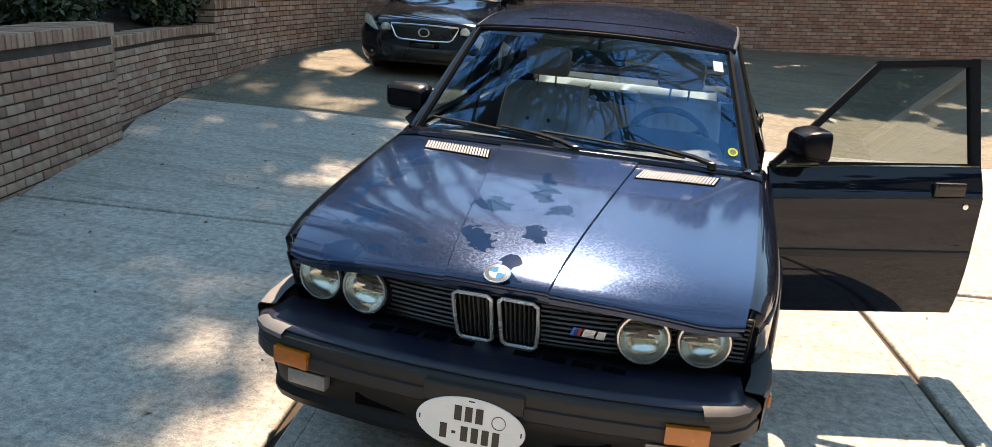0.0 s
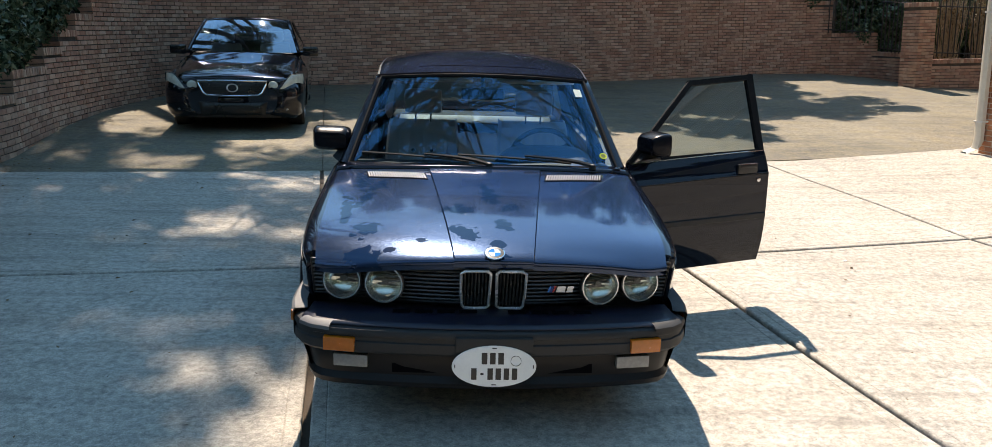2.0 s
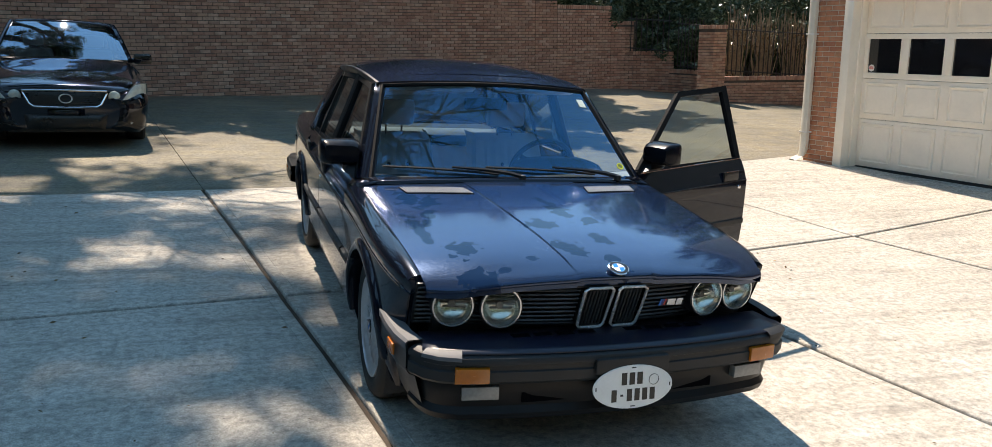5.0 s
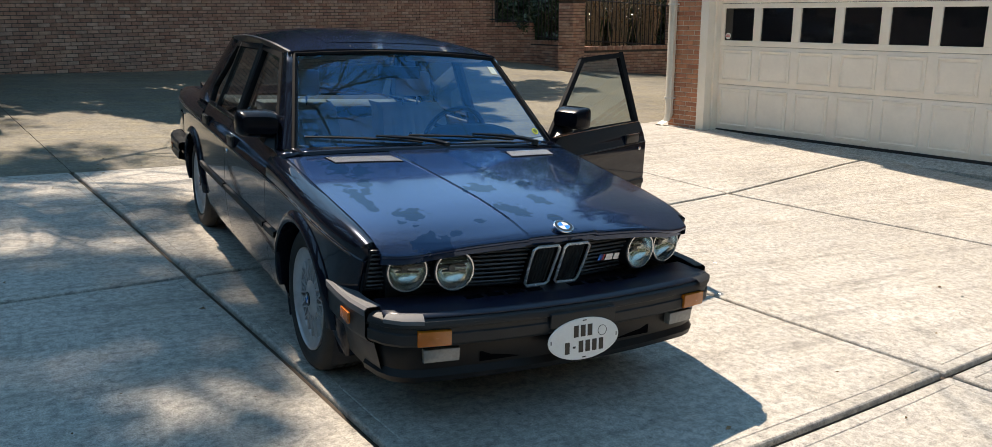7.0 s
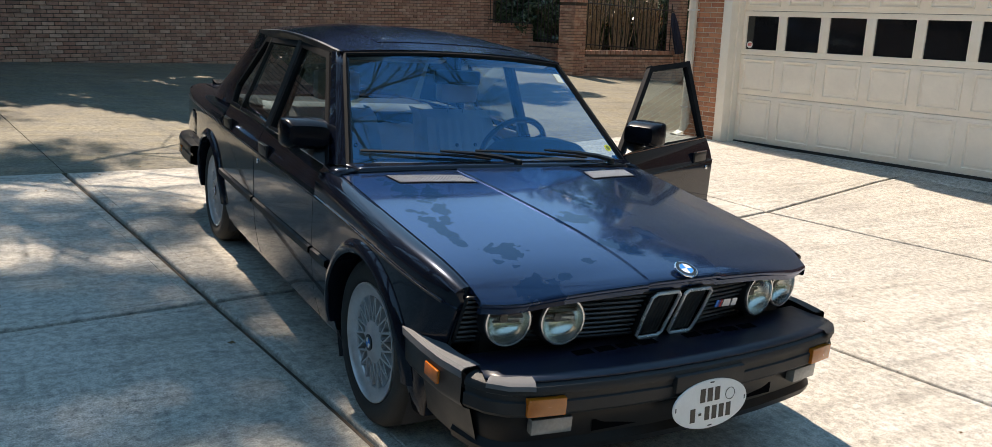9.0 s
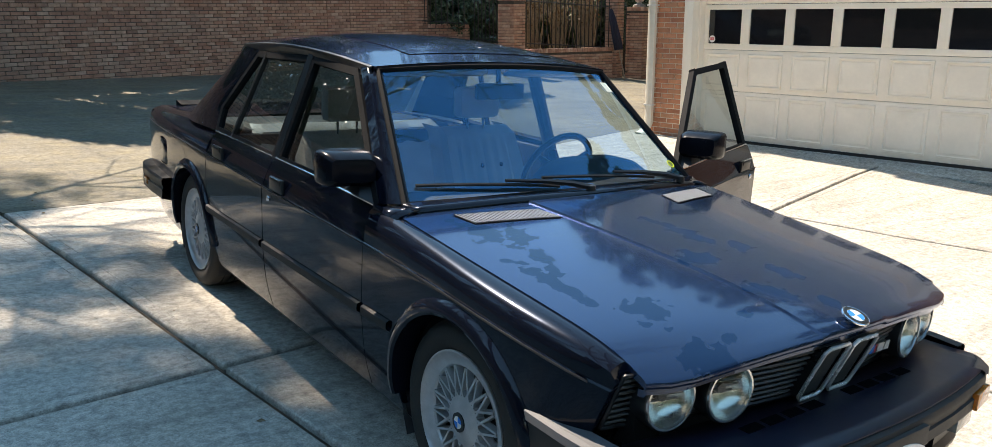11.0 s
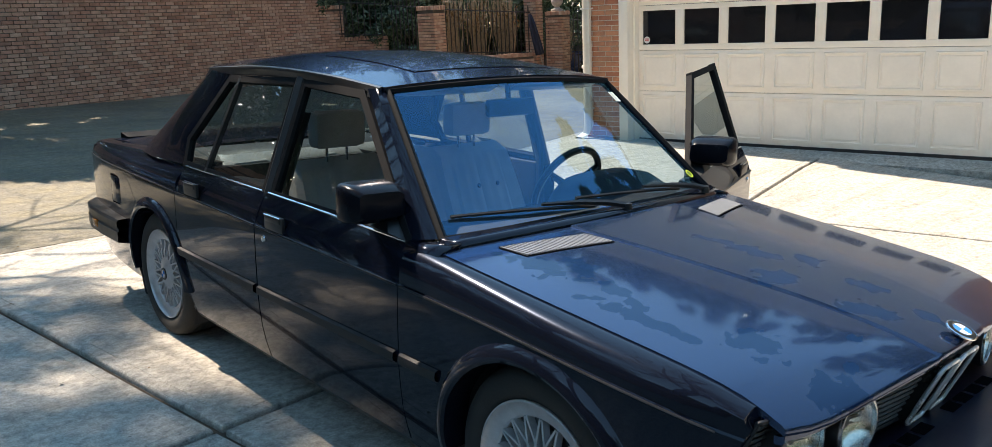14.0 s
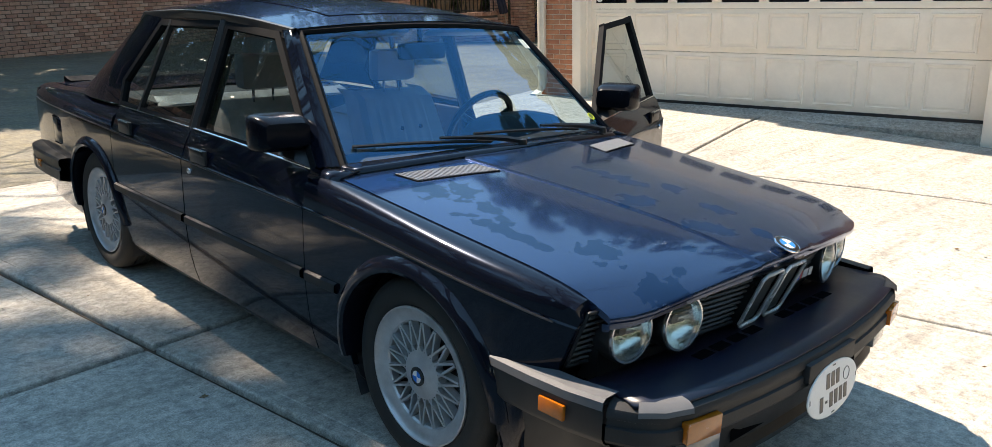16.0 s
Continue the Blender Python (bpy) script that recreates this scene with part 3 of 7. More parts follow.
brick_wall("wall_pier", PIER_LINE, [(0, 3.95, level_top(-4.0, 2.2, 0.93)), (3.95, 4.26, level_top(-4.0, 2.2, 0.93))], -1, "thick brown brick pier with a soldier-course top", pieces=True, thick=0.5, level=level_top(-3.3, -1.2, 0))


def pillar(x, y, h, turn, w=0.52):
    """A square brick gate pillar with a cap course."""
    p = plan(x, y)
    c, s = math.cos(radians(turn)), math.sin(radians(turn))
    # four faces as one closed line, in world turned back into the plan
    inv = G.inverted()
    ring = []
    for u, v in ((-1, -1), (1, -1), (1, 1), (-1, 1), (-1, -1)):
        q = inv @ Vector((p.x + (u * c - v * s) * w / 2, p.y + (u * s + v * c) * w / 2, p.z))
        ring.append((q.x, q.y))
    return brick_wall("brick_pillar", ring, [(k * w, (k + 1) * w - 0.001, p.z + h) for k in range(4)], -1, "square red-brown brick gate pillar with capped top", thick=0.12, category="pillar", level=p.z)


pillar(10.05, 14.15, 1.80, 17, 0.46)
pillar(13.62, 13.5, 1.78, 17, 0.46)
pillar(12.98, 13.72, 2.30, 17, 0.34)

# earth behind the retaining walls
bm = bmesh.new()
grid(bm, [[plan(x, y) + Vector((-0.25, 0, h)) for x, y, h in row] for row in (
    [(-4.5, -2, 0.4), (-4.55, 2.8, 0.5), (-5.05, 5.2, 0.5), (-5.5, 8, 0.9), (-5.6, 10.2, 1.6), (-4.6, 12.6, 2.2), (-3.4, 13.3, 2.3)],
    [(-14, -2, 1.0), (-14, 3, 1.2), (-14, 6, 1.4), (-14, 9, 1.8), (-14, 14, 2.2), (-14, 22, 2.5), (-3, 30, 2.5)])])
solid(tagged(part("earth_bank", bm, SOIL), "dark leaf-covered earth bank behind the retaining wall", "bank", kind="structure"), 0.3)
bm = bmesh.new()
grid(bm, [[plan(x, y) + Vector((0, 0, h)) for x, y, h in row] for row in (
    [(-3.4, 13.25, 2.3), (-2.5, 13.55, 2.3), (2, 14.95, 2.2), (5.5, 16.05, 2.0), (7.9, 16.85, 1.6), (9.3, 17.0, 0.55), (10.3, 16.1, 0.3), (10.6, 14.9, 0.25), (13.2, 14.1, 0.25)],
    [(-3, 30, 2.5), (0, 30, 2.5), (4, 30, 2.4), (8, 30, 2.2), (11, 30, 2.0), (14, 30, 1.5), (17, 28, 1.2), (20, 22, 1.0), (20, 16, 0.8)])])
solid(tagged(part("earth_bank", bm, SOIL), "dark planted earth bed behind the back wall", "bank", kind="structure"), 0.3)

# ---- garage ----
GA = G @ Vector((7.016, 5.63, 0.0))
gd = (G @ Vector((7.016 + 0.169, 5.63 - 0.985, 0.0)) - GA)
gd.z = 0
gd.normalize()
GM = Matrix.Translation(GA) @ Matrix(((gd.x, -gd.y, 0, 0), (gd.y, gd.x, 0, 0), (0, 0, 1, 0), (0, 0, 0, 1)))  # x along the front, y into the house, z up
house = thing("garage_house", GM, "orange-red brick house front with cream garage door surround", "house", kind="structure")
PANELS, PITCH = 8, 0.598
DOOR_W = PANELS * PITCH + 0.12
DOOR_H = 2.47


def laid(name, face, x0, x1, z0, z1, tone, parent, back=0.12):
    """A brick face in the house's own frame: face(u, out) gives the place, u along, out proud of it."""
    vs, fs = [], []
    bmc = bmesh.new()
    c = [face(x0, -0.004), face(x1, -0.004), face(x1, -back), face(x0, -back)]
    grid(bmc, [[Vector((p[0], p[1], z)) for p in c] for z in (z0, z1)])
    part("mortar", bmc, MORTAR, parent, smooth=0)
    z, row = z0, 0
    rng = random.Random(7)
    quads = [(8, 9, 10, 11)] + [(4 + k, 4 + (k + 1) % 4, 8 + (k + 1) % 4, 8 + k) for k in range(4)] + [(k, (k + 1) % 4, 4 + (k + 1) % 4, 4 + k) for k in range(4)]
    while z + BH <= z1:
        off = (BL + MJ) / 2 if row % 2 else 0
        cuts = [x0] + [x0 + off + (BL + MJ) * k for k in range(200) if x0 + 0.04 < x0 + off + (BL + MJ) * k < x1 - 0.04] + [x1]
        for a, b in zip(cuts, cuts[1:]):
            o = 0.004 + rng.uniform(-0.002, 0.002)
            q = len(vs)
            for out, e in ((-0.06, 0), (o - 0.004, 0), (o, 0.004)):
                for u, zz in ((a + MJ / 2 + e, z + e), (b - MJ / 2 - e, z + e), (b - MJ / 2 - e, z + BH - e), (a + MJ / 2 + e, z + BH - e)):
                    p = face(u, out)
                    vs.append((p[0], p[1], zz))
            fs.extend(tuple(q + k for k in f) for f in quads)
        z += BH + MJ
        row += 1
    me = bpy.data.meshes.new("bricks")
    me.from_pydata(vs, [], fs)
    me.materials.append(tone)
    ob = tagged(new("bricks", me), kind="stuff")
    ob.parent = parent


laid("front", lambda u, o: (u, -0.30 - o), -0.74, -0.22, -0.3, 2.83, HOUSE_BRICK, house)
laid("return", lambda u, o: (-0.74 - o, -0.30 + u), 0.0, 6.0, -0.3, 2.83, HOUSE_BRICK, house)
laid("far", lambda u, o: (DOOR_W + 0.26 + u, -0.30 - o), 0.0, 6.0, -0.9, 2.83, HOUSE_BRICK, house)
bm = bmesh.new()
box(bm, -0.22, -0.085, -0.31, 0.1, -0.3, DOOR_H + 0.32, 0.006)
part("jamb_trim", bm, CREAM, house, "cream painted timber door casing")
bm = bmesh.new()
box(bm, -0.085, -0.055, -0.16, 0.1, -0.3, DOOR_H + 0.06, 0.004)
part("jamb_trim", bm, CREAM, house)
bm = bmesh.new()
box(bm, DOOR_W - 0.06, DOOR_W + 0.25, -0.31, 0.1, -0.6, DOOR_H + 0.32, 0.006)
part("jamb_trim", bm, CREAM, house)
bm = bmesh.new()
box(bm, -0.085, DOOR_W - 0.06, -0.305, 0.1, DOOR_H, DOOR_H + 0.32, 0.006)
part("head_trim", bm, CREAM, house)
# upper storey over the door: lapped siding and a pitched roof
EAVE, X0, X1 = 5.3, -0.74, DOOR_W + 0.26 + 6.0
bm = bmesh.new()
box(bm, X0, X1, -0.295, 6.0, 2.835, 3.02, 0.006)
part("band", bm, CREAM, house)
bm = bmesh.new()
box(bm, X0 + 0.02, X1 - 0.02, -0.26, 6.0, 3.02, EAVE, 0)
part("upper_wall", bm, SIDING, house, smooth=0)
zb = 3.0
while zb < EAVE - 0.05:
    bm = bmesh.new()
    grid(bm, [[(X0, -0.308, zb), (X1, -0.308, zb)], [(X0, -0.275, zb + 0.19), (X1, -0.275, zb + 0.19)]])
    solid(part("siding_board", bm, SIDING, house, smooth=0), 0.014)
    zb += 0.18
bm = bmesh.new()
grid(bm, [[(X0 - 0.1, -0.40, EAVE - 0.02), (X1 + 0.1, -0.40, EAVE - 0.02)], [(X0 - 0.1, 3.0, EAVE + 1.5), (X1 + 0.1, 3.0, EAVE + 1.5)], [(X0 - 0.1, 6.2, EAVE - 0.02), (X1 + 0.1, 6.2, EAVE - 0.02)]])
solid(part("roof", bm, SHINGLE, house, "dark shingled pitched roof", smooth=0), 0.10)
for xe in (X0 + 0.05, X1 - 0.05):
    bm = bmesh.new()
    poly(bm, [(xe, -0.12, EAVE), (xe, 6.0, EAVE), (xe, 2.95, EAVE + 1.42)])
    solid(part("gable", bm, SIDING, house, smooth=0), 0.05)
bm = bmesh.new()
box(bm, X0, X1, -0.39, -0.33, EAVE - 0.16, EAVE - 0.02, 0.004)
part("fascia", bm, CREAM, house)
bm = bmesh.new()
box(bm, -0.06, DOOR_W - 0.06, 0.12, 0.2, -0.5, DOOR_H)
part("garage_back", bm, INK, house, smooth=0)

door = thing("garage_door", GM, "cream sectional garage door with a row of dark windows, shut", "garage door", kind="structure")
SECTIONS = [(0.135, 0.775, False), (0.78, 1.315, False), (1.32, 1.90, True), (1.905, DOOR_H, False)]
for z0, z1, glazed in SECTIONS:
    sec = bmesh.new()
    if glazed:  # rails and stiles round the lights
        box(sec, -0.055, DOOR_W - 0.065, -0.05, 0.0, z0, z0 + 0.075, 0.003)
        box(sec, -0.055, DOOR_W - 0.065, -0.05, 0.0, z1 - 0.065, z1, 0.003)
        for k in range(PANELS + 1):
            xc = PITCH * k - 0.06
            box(sec, max(-0.055, xc - 0.06), min(DOOR_W - 0.065, xc + 0.06), -0.05, 0.0, z0 + 0.075, z1 - 0.065, 0.003)
    else:
        box(sec, -0.055, DOOR_W - 0.065, -0.045, 0.0, z0, z1, 0.005)
    body = part("section", sec, CREAM, door)
    for k in range(PANELS):
        x0, x1 = PITCH * k + 0.01, PITCH * (k + 1) - 0.125
        bm = bmesh.new()
        if glazed:
            box(bm, x0 - 0.012, x1 + 0.012, -0.025, -0.015, z0 + 0.07, z1 - 0.06)
            part("window", bm, DARK_GLASS, body, "dark tinted glass light", smooth=0)
        else:  # a sunk field with a raised middle
            ya = -0.047
            def ringat(e, y):
                return [(x0 + e, y, z0 + 0.07 + e), (x1 - e, y, z0 + 0.07 + e), (x1 - e, y, z1 - 0.06 - e), (x0 + e, y, z1 - 0.06 - e)]
            rs = [ringat(-0.014, ya + 0.004), ringat(-0.009, ya - 0.014), ringat(0.006, ya - 0.014), ringat(0.014, ya + 0.001), ringat(0.030, ya + 0.001), ringat(0.042, ya - 0.008)]
            vv = [[bm.verts.new(p) for p in r] for r in rs]
            for a, b in zip(vv, vv[1:]):
                for q in range(4):
                    bm.faces.new((a[q], a[(q + 1) % 4], b[(q + 1) % 4], b[q]))
            bm.faces.new(vv[-1])
            part("panel", bm, CREAM, body, smooth=0)
bm = bmesh.new()
box(bm, -0.05, DOOR_W - 0.07, -0.055, 0.0, 0.085, 0.134, 0.004)
part("bottom_seal", bm, RUBBER, door, "black rubber bottom seal")
bm = bmesh.new()  # the garage floor's edge ramps up to the door
grid(bm, [[(-0.085, y, z), (DOOR_W - 0.06, y, z)] for y, z in ((-0.302, -0.5), (-0.302, 0.02), (-0.06, 0.098), (0.11, 0.10))])
part("threshold", bm, CONCRETE, house, "worn concrete threshold under the door", smooth=0)
# round alarm sticker on the first light
bm = bmesh.new()
disc(bm, 0.045, Matrix.Translation((0.055, -0.028, 1.455)) @ Matrix.Rotation(radians(90), 4, "X"))
st = part("sticker", bm, WHITE, door, "round white sticker with coloured bars")
bm = bmesh.new()
for k, zc in enumerate((1.47, 1.457, 1.445)):
    box(bm, 0.025, 0.085, -0.031, -0.029, zc - 0.004, zc + 0.004)
part("sticker_bar", bm, RED, st)

# downspout on the brick corner
spout = thing("downspout", GM, "white painted metal downspout with a kicked-out foot", "downspout")
bm = bmesh.new()
line = [(-0.68, -0.365, 2.70), (-0.68, -0.365, 0.30), (-0.69, -0.39, 0.22), (-0.76, -0.52, 0.13)]
rows = []
for i, p in enumerate(line):
    w, d = 0.055, 0.038
    tilt = [0, 0, 0.5, 1][i]
    rows.append([(p[0] + a * w, p[1] + b * d * (1 - 0.4 * tilt), p[2] + (b * d * 0.9) * tilt) for a, b in ((-1, -0.7), (-0.7, -1), (0.7, -1), (1, -0.7), (1, 0.7), (0.7, 1), (-0.7, 1), (-1, 0.7), (-1, -0.7))])
grid(bm, rows)
part("pipe", bm, plain("white_gutter_paint", (0.66, 0.61, 0.52), 0.4, vary=0.06), spout)
for zc in (0.55, 1.9):
    bm = bmesh.new()
    box(bm, -0.75, -0.61, -0.41, -0.31, zc - 0.012, zc + 0.012, 0.003)
    part("strap", bm, plain("strap_paint", (0.66, 0.64, 0.6), 0.45), spout)


# ---- the near sedan: x to its left flank, y to its tail, front axle at y = 0 ----
sedan = thing("sedan", G, "dusty dark navy four-door sports sedan with its front door open", "car")
WIDE = [(-0.74, 0.765), (-0.5, 0.812), (-0.2, 0.840), (0.2, 0.845), (1.5, 0.852), (2.4, 0.848), (3.0, 0.835), (3.5, 0.80), (3.8, 0.755)]
CREASE = [(-0.72, 0.655), (0.0, 0.722), (0.6, 0.752), (1.4, 0.772), (2.2, 0.788), (3.0, 0.80), (3.8, 0.80)]
SHOULDER = [(-0.70, 0.688), (-0.66, 0.710), (-0.60, 0.732), (-0.55, 0.746), (-0.4, 0.770), (0.0, 0.814), (0.45, 0.862), (0.6, 0.872), (1.4, 0.892), (2.3, 0.902), (2.7, 0.900), (3.75, 0.878)]
HOOD_SIDE = [(-0.70, 0.720), (-0.5, 0.742), (0.0, 0.762), (0.5, 0.776)]
ARCH_R, ARCH_Z = 0.352, 0.312
TAIL = 2.625


def half(y, z):
    """Half the body's width at a height below the crease."""
    w = curve(WIDE, y)
    return w - lerp([(0.16, 0.075), (0.22, 0.045), (0.32, 0.018), (0.46, 0.002), (0.60, 0.0), (0.9, 0.0)], z)


def low_edge(y, sill):
    for yc in (0.0, TAIL):
        d = abs(y - yc)
        if d < ARCH_R:
            return max(sill, ARCH_Z + math.sqrt(ARCH_R**2 - d**2))
    return sill


def nose_lean(y, z):
    """The nose slopes back below its top edge, and the fender gives way to the grille's side."""
    k = max(0.0, min(1.0, (-0.40 - y) / 0.30))
    return 0.025 * k**2 + k * (0.42 * max(0.0, 0.715 - z) + 0.055 * max(0.0, min(1.0, (0.706 - z) / 0.012)))


def flank(y0, y1, sill, s, top, more=()):
    """A side panel from y0 to y1; top: 'hood', 'belt' or 'deck' says how its upper edge turns in."""
    ys = sorted(set([round(v, 4) for v in frange(y0, y1, 14)] + [round(v, 4) for yc in (0.0, TAIL) for a in frange(0, math.pi, 26) for v in [yc + ARCH_R * math.cos(a)] if y0 < v < y1] + list(more)))
    cols = []
    for y in ys:
        zc, zt, w = curve(CREASE, y), curve(SHOULDER, y), curve(WIDE, y)
        lo = low_edge(y, sill)
        col = []
        for k in range(9):
            z = lo + (zc - 0.006 - lo) * k / 8
            col.append((half(y, z), z))
        col.append((w - 0.0005, zc))
        col.append((w - 0.006, zc + 0.005))
        if top == "hood":
            xe = curve(HOOD_SIDE, y) + 0.006
            for f in (0.2, 0.4, 0.6, 0.76, 0.88, 0.96, 1.0):
                col.append((xe + (w - 0.006 - xe) * (1 - f**3.4), zc + 0.005 + (zt - zc - 0.005) * (1 - (1 - f) ** 1.25)))
        elif top == "belt":
            for f in (0.35, 0.7, 0.9, 1.0):
                col.append((w - 0.006 - 0.052 * f**1.3, zc + 0.005 + (zt - zc - 0.005) * f))
        else:
            xe = 0.655
            for f in (0.15, 0.3, 0.45, 0.6, 0.75, 0.88, 1.0):
                a = f * math.pi / 2
                col.append((xe + (w - 0.006 - xe) * math.cos(a) ** 0.75, zc + 0.005 + (zt - zc - 0.005) * math.sin(a) ** 0.8))
        cols.append([(s * x, y + nose_lean(y, z), z) for x, z in col])
    bm = bmesh.new()
    grid(bm, cols)
    return flanged(bm, 0.022)


DOOR_FRONT, DOOR_MID, DOOR_BACK = 0.575, 1.515, 2.31
for s in (-1, 1):
    part("front_fender", flank(-0.70, DOOR_FRONT - 0.004, 0.205, s, "hood"), PAINT, sedan)
    part("rear_quarter", flank(DOOR_BACK + 0.004, 3.74, 0.205, s, "deck"), PAINT, sedan)
    # flared lips round the wheel openings
    for yc in (0.0, TAIL):
        bm = bmesh.new()
        rows = []
        for a in frange(radians(-6), radians(179), 40):
            y, z = yc + math.cos(a) * ARCH_R, ARCH_Z + math.sin(a) * ARCH_R
            x = half(y, max(z, 0.2))
            o = (math.cos(a), math.sin(a))
            rows.append([(s * (x + dx), y + o[0] * dr, z + o[1] * dr) for dr, dx in ((0.050, -0.004), (0.040, 0.010), (0.022, 0.020), (0.006, 0.022), (-0.004, 0.016), (-0.006, -0.03), (-0.004, -0.08))])
        grid(bm, rows)
        part("arch_lip", bm, PAINT, sedan)
        bm = bmesh.new()
        rows = [[(s * x, yc + math.cos(a) * (ARCH_R + 0.01), ARCH_Z + math.sin(a) * (ARCH_R + 0.01)) for x in (0.80, 0.48)] for a in frange(radians(-30), radians(210), 24)]
        grid(bm, rows)
        part("wheel_well", bm, CARPET, sedan)


def greenhouse(y, z, out=0.0):
    return lerp([(0.86, 0.792), (1.36, 0.606)], z) + out


# bonnet
HF = [(-0.72, -0.650), (-0.70, -0.672), (-0.66, -0.694), (-0.5, -0.736), (-0.25, -0.772), (0.0, -0.785), (0.25, -0.772), (0.5, -0.736), (0.66, -0.694), (0.70, -0.672), (0.72, -0.650)]


def hood_z(x, y, lift=0.003):
    e = curve(SHOULDER, y) + 0.004
    c = curve([(-0.8, 0.756), (-0.6, 0.792), (-0.4, 0.825), (0.0, 0.868), (0.45, 0.905)], y)
    u = min(1, abs(x) / curve(HOOD_SIDE, y))
    z = c + (e - c) * u**2.2
    return z + lift


bm = bmesh.new()
rows = []
for t in list(frange(0, 1, 26)):
    row = []
    # columns follow the two creases, so that they stay crisp
    for k in range(31):
        x = (k - 15) / 15 * 0.69
        for _ in range(4):
            u = x / 0.74
            yf, yr = curve(HF, 0.71 * u) + 0.02, 0.445 - 0.10 * (1 - u * u)
            y = yr + (yf - yr) * t
            edge, rg = curve(HOOD_SIDE, y) - 0.002, 0.158 + 0.13 * (y + 0.75) / 1.10
            x = (frange(-edge, -rg - 0.005, 9) + frange(-rg, rg, 10) + frange(rg + 0.005, edge, 9))[k]
        row.append((x, y, hood_z(x, y, 0.006 if 10 <= k <= 20 else 0.0) - 0.014 * (max(0, t - 0.84) / 0.16) ** 2))
    rows.append(row)
for dy, dz in ((-0.006, -0.005), (-0.009, -0.011), (-0.009, -0.018), (-0.005, -0.024), (0.004, -0.027), (0.016, -0.028)):
    rows.append([(x, y + dy, z + dz) for x, y, z in rows[26]])
grid(bm, rows)
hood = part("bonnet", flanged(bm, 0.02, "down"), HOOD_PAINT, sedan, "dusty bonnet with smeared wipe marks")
# vents let into the bonnet's rear corners, slanting forward towards the middle
for s in (-1, 1):
    bm = bmesh.new()
    for k in range(23):
        x = 0.312 + 0.0130 * k
        y0 = 0.264 - 0.285 * (0.62 - x)
        y1 = y0 + 0.102
        xs = [s * (x + 0.022 * f) for f in (1, -1)]
        za, zb = hood_z(xs[1], y0, 0.003), hood_z(xs[0], y1, 0.003)
        w = 0.0044
        xa, xb = xs[1] + s * 0.012, xs[0] - s * 0.012
        grid(bm, [[(xa + d, y0, za + h), (xb + d, y1, zb + h)] for d, h in ((-w, -0.004), (-w * 0.75, 0.002), (w * 0.75, 0.002), (w, -0.004))])
    part("hood_vent", bm, VENT, hood, "bright slatted cowl vent")
    bm = bmesh.new()
    rows = []
    for f in frange(0, 1, 12):
        x = 0.302 + 0.306 * f
        y0 = 0.259 - 0.285 * (0.62 - x)
        rows.append([(s * (x + 0.02 * (q - 0.5)), y0 + 0.112 * q, hood_z(s * x, y0 + 0.112 * q, 0.0022)) for q in (0.0, 0.33, 0.67, 1.0)])
    grid(bm, rows)
    part("vent_bed", bm, SLOT, hood, "dark slots between the slats")

# corner panels at the screen's foot and the posts the front doors hang on
for s in (-1, 1):
    bm = bmesh.new()
    grid(bm, [[(s * x, y, z) for x, y, z in row] for row in (((0.70, 0.44, 0.880), (0.775, 0.44, 0.866), (0.80, 0.44, 0.84)), ((0.70, 0.585, 0.884), (0.79, 0.585, 0.878), (0.815, 0.585, 0.85)))])
    solid(part("cowl_corner", bm, PAINT, sedan), 0.012)
    bm = bmesh.new()
    box(bm, min(s * 0.70, s * 0.79), max(s * 0.70, s * 0.79), 0.50, 0.572, 0.24, 0.868, 0.008)
    part("hinge_post", bm, PAINT, sedan)

# cowl between bonnet and glass
bm = bmesh.new()
rows = []
for u in frange(-1, 1, 20):
    x = 0.735 * u
    rows.append([(x, 0.452 - 0.10 * (1 - u * u), hood_z(x, 0.44) - 0.012), (x, 0.50 - 0.06 * (1 - u * u), 0.885 + 0.012 * (1 - u * u))])
grid(bm, rows)
solid(part("cowl", bm, PAINT, sedan), 0.03)


def ws(u, v):
    """Windscreen surface, u from -1 to 1 across, v from sill to head."""
    x = u * (0.722 + (0.585 - 0.722) * v)
    y = (0.505 + 0.47 * v) - (0.075 - 0.02 * v) * (1 - u * u)
    z = 0.888 + 0.425 * v + (0.012 + 0.015 * v) * (1 - u * u)
    return Vector((x, y, z))


bm = bmesh.new()
grid(bm, [[ws(u, v) for u in frange(-1, 1, 16)] for v in frange(0, 1, 8)])
part("windscreen", bm, WINDSCREEN, sedan, "blue-tinted windscreen, gloss coloured for the sky's blue, mirroring sky and bare branches").visible_shadow = False
bm = bmesh.new()
ring = [ws(u, 0) for u in frange(-1, 1, 16)] + [ws(1, v) for v in frange(0, 1, 8)][1:] + [ws(-u, 1) for u in frange(-1, 1, 16)][1:] + [ws(-1, 1 - v) for v in frange(0, 1, 8)][1:]
tube(bm, ring, 0.013, 6)
part("windscreen_seal", bm, WINDOW_TRIM, sedan)


ROOF_END = 2.40


def roof_pt(u, y):
    t = (y - 0.975) / (ROOF_END - 0.975)
    edge = curve([(0, 1.328), (0.25, 1.360), (0.6, 1.372), (1, 1.346)], t)
    crown = curve([(0, 0.028), (0.3, 0.052), (0.7, 0.060), (1, 0.045)], t)
    wide = curve([(0, 0.600), (0.3, 0.616), (0.8, 0.612), (1, 0.592)], t)
    yy = y - (0.055 * (1 - u * u) * (1 - t)) + (0.04 * (1 - u * u) * t)
    return Vector((u * wide, yy, edge + crown * (1 - abs(u) ** 2.4)))


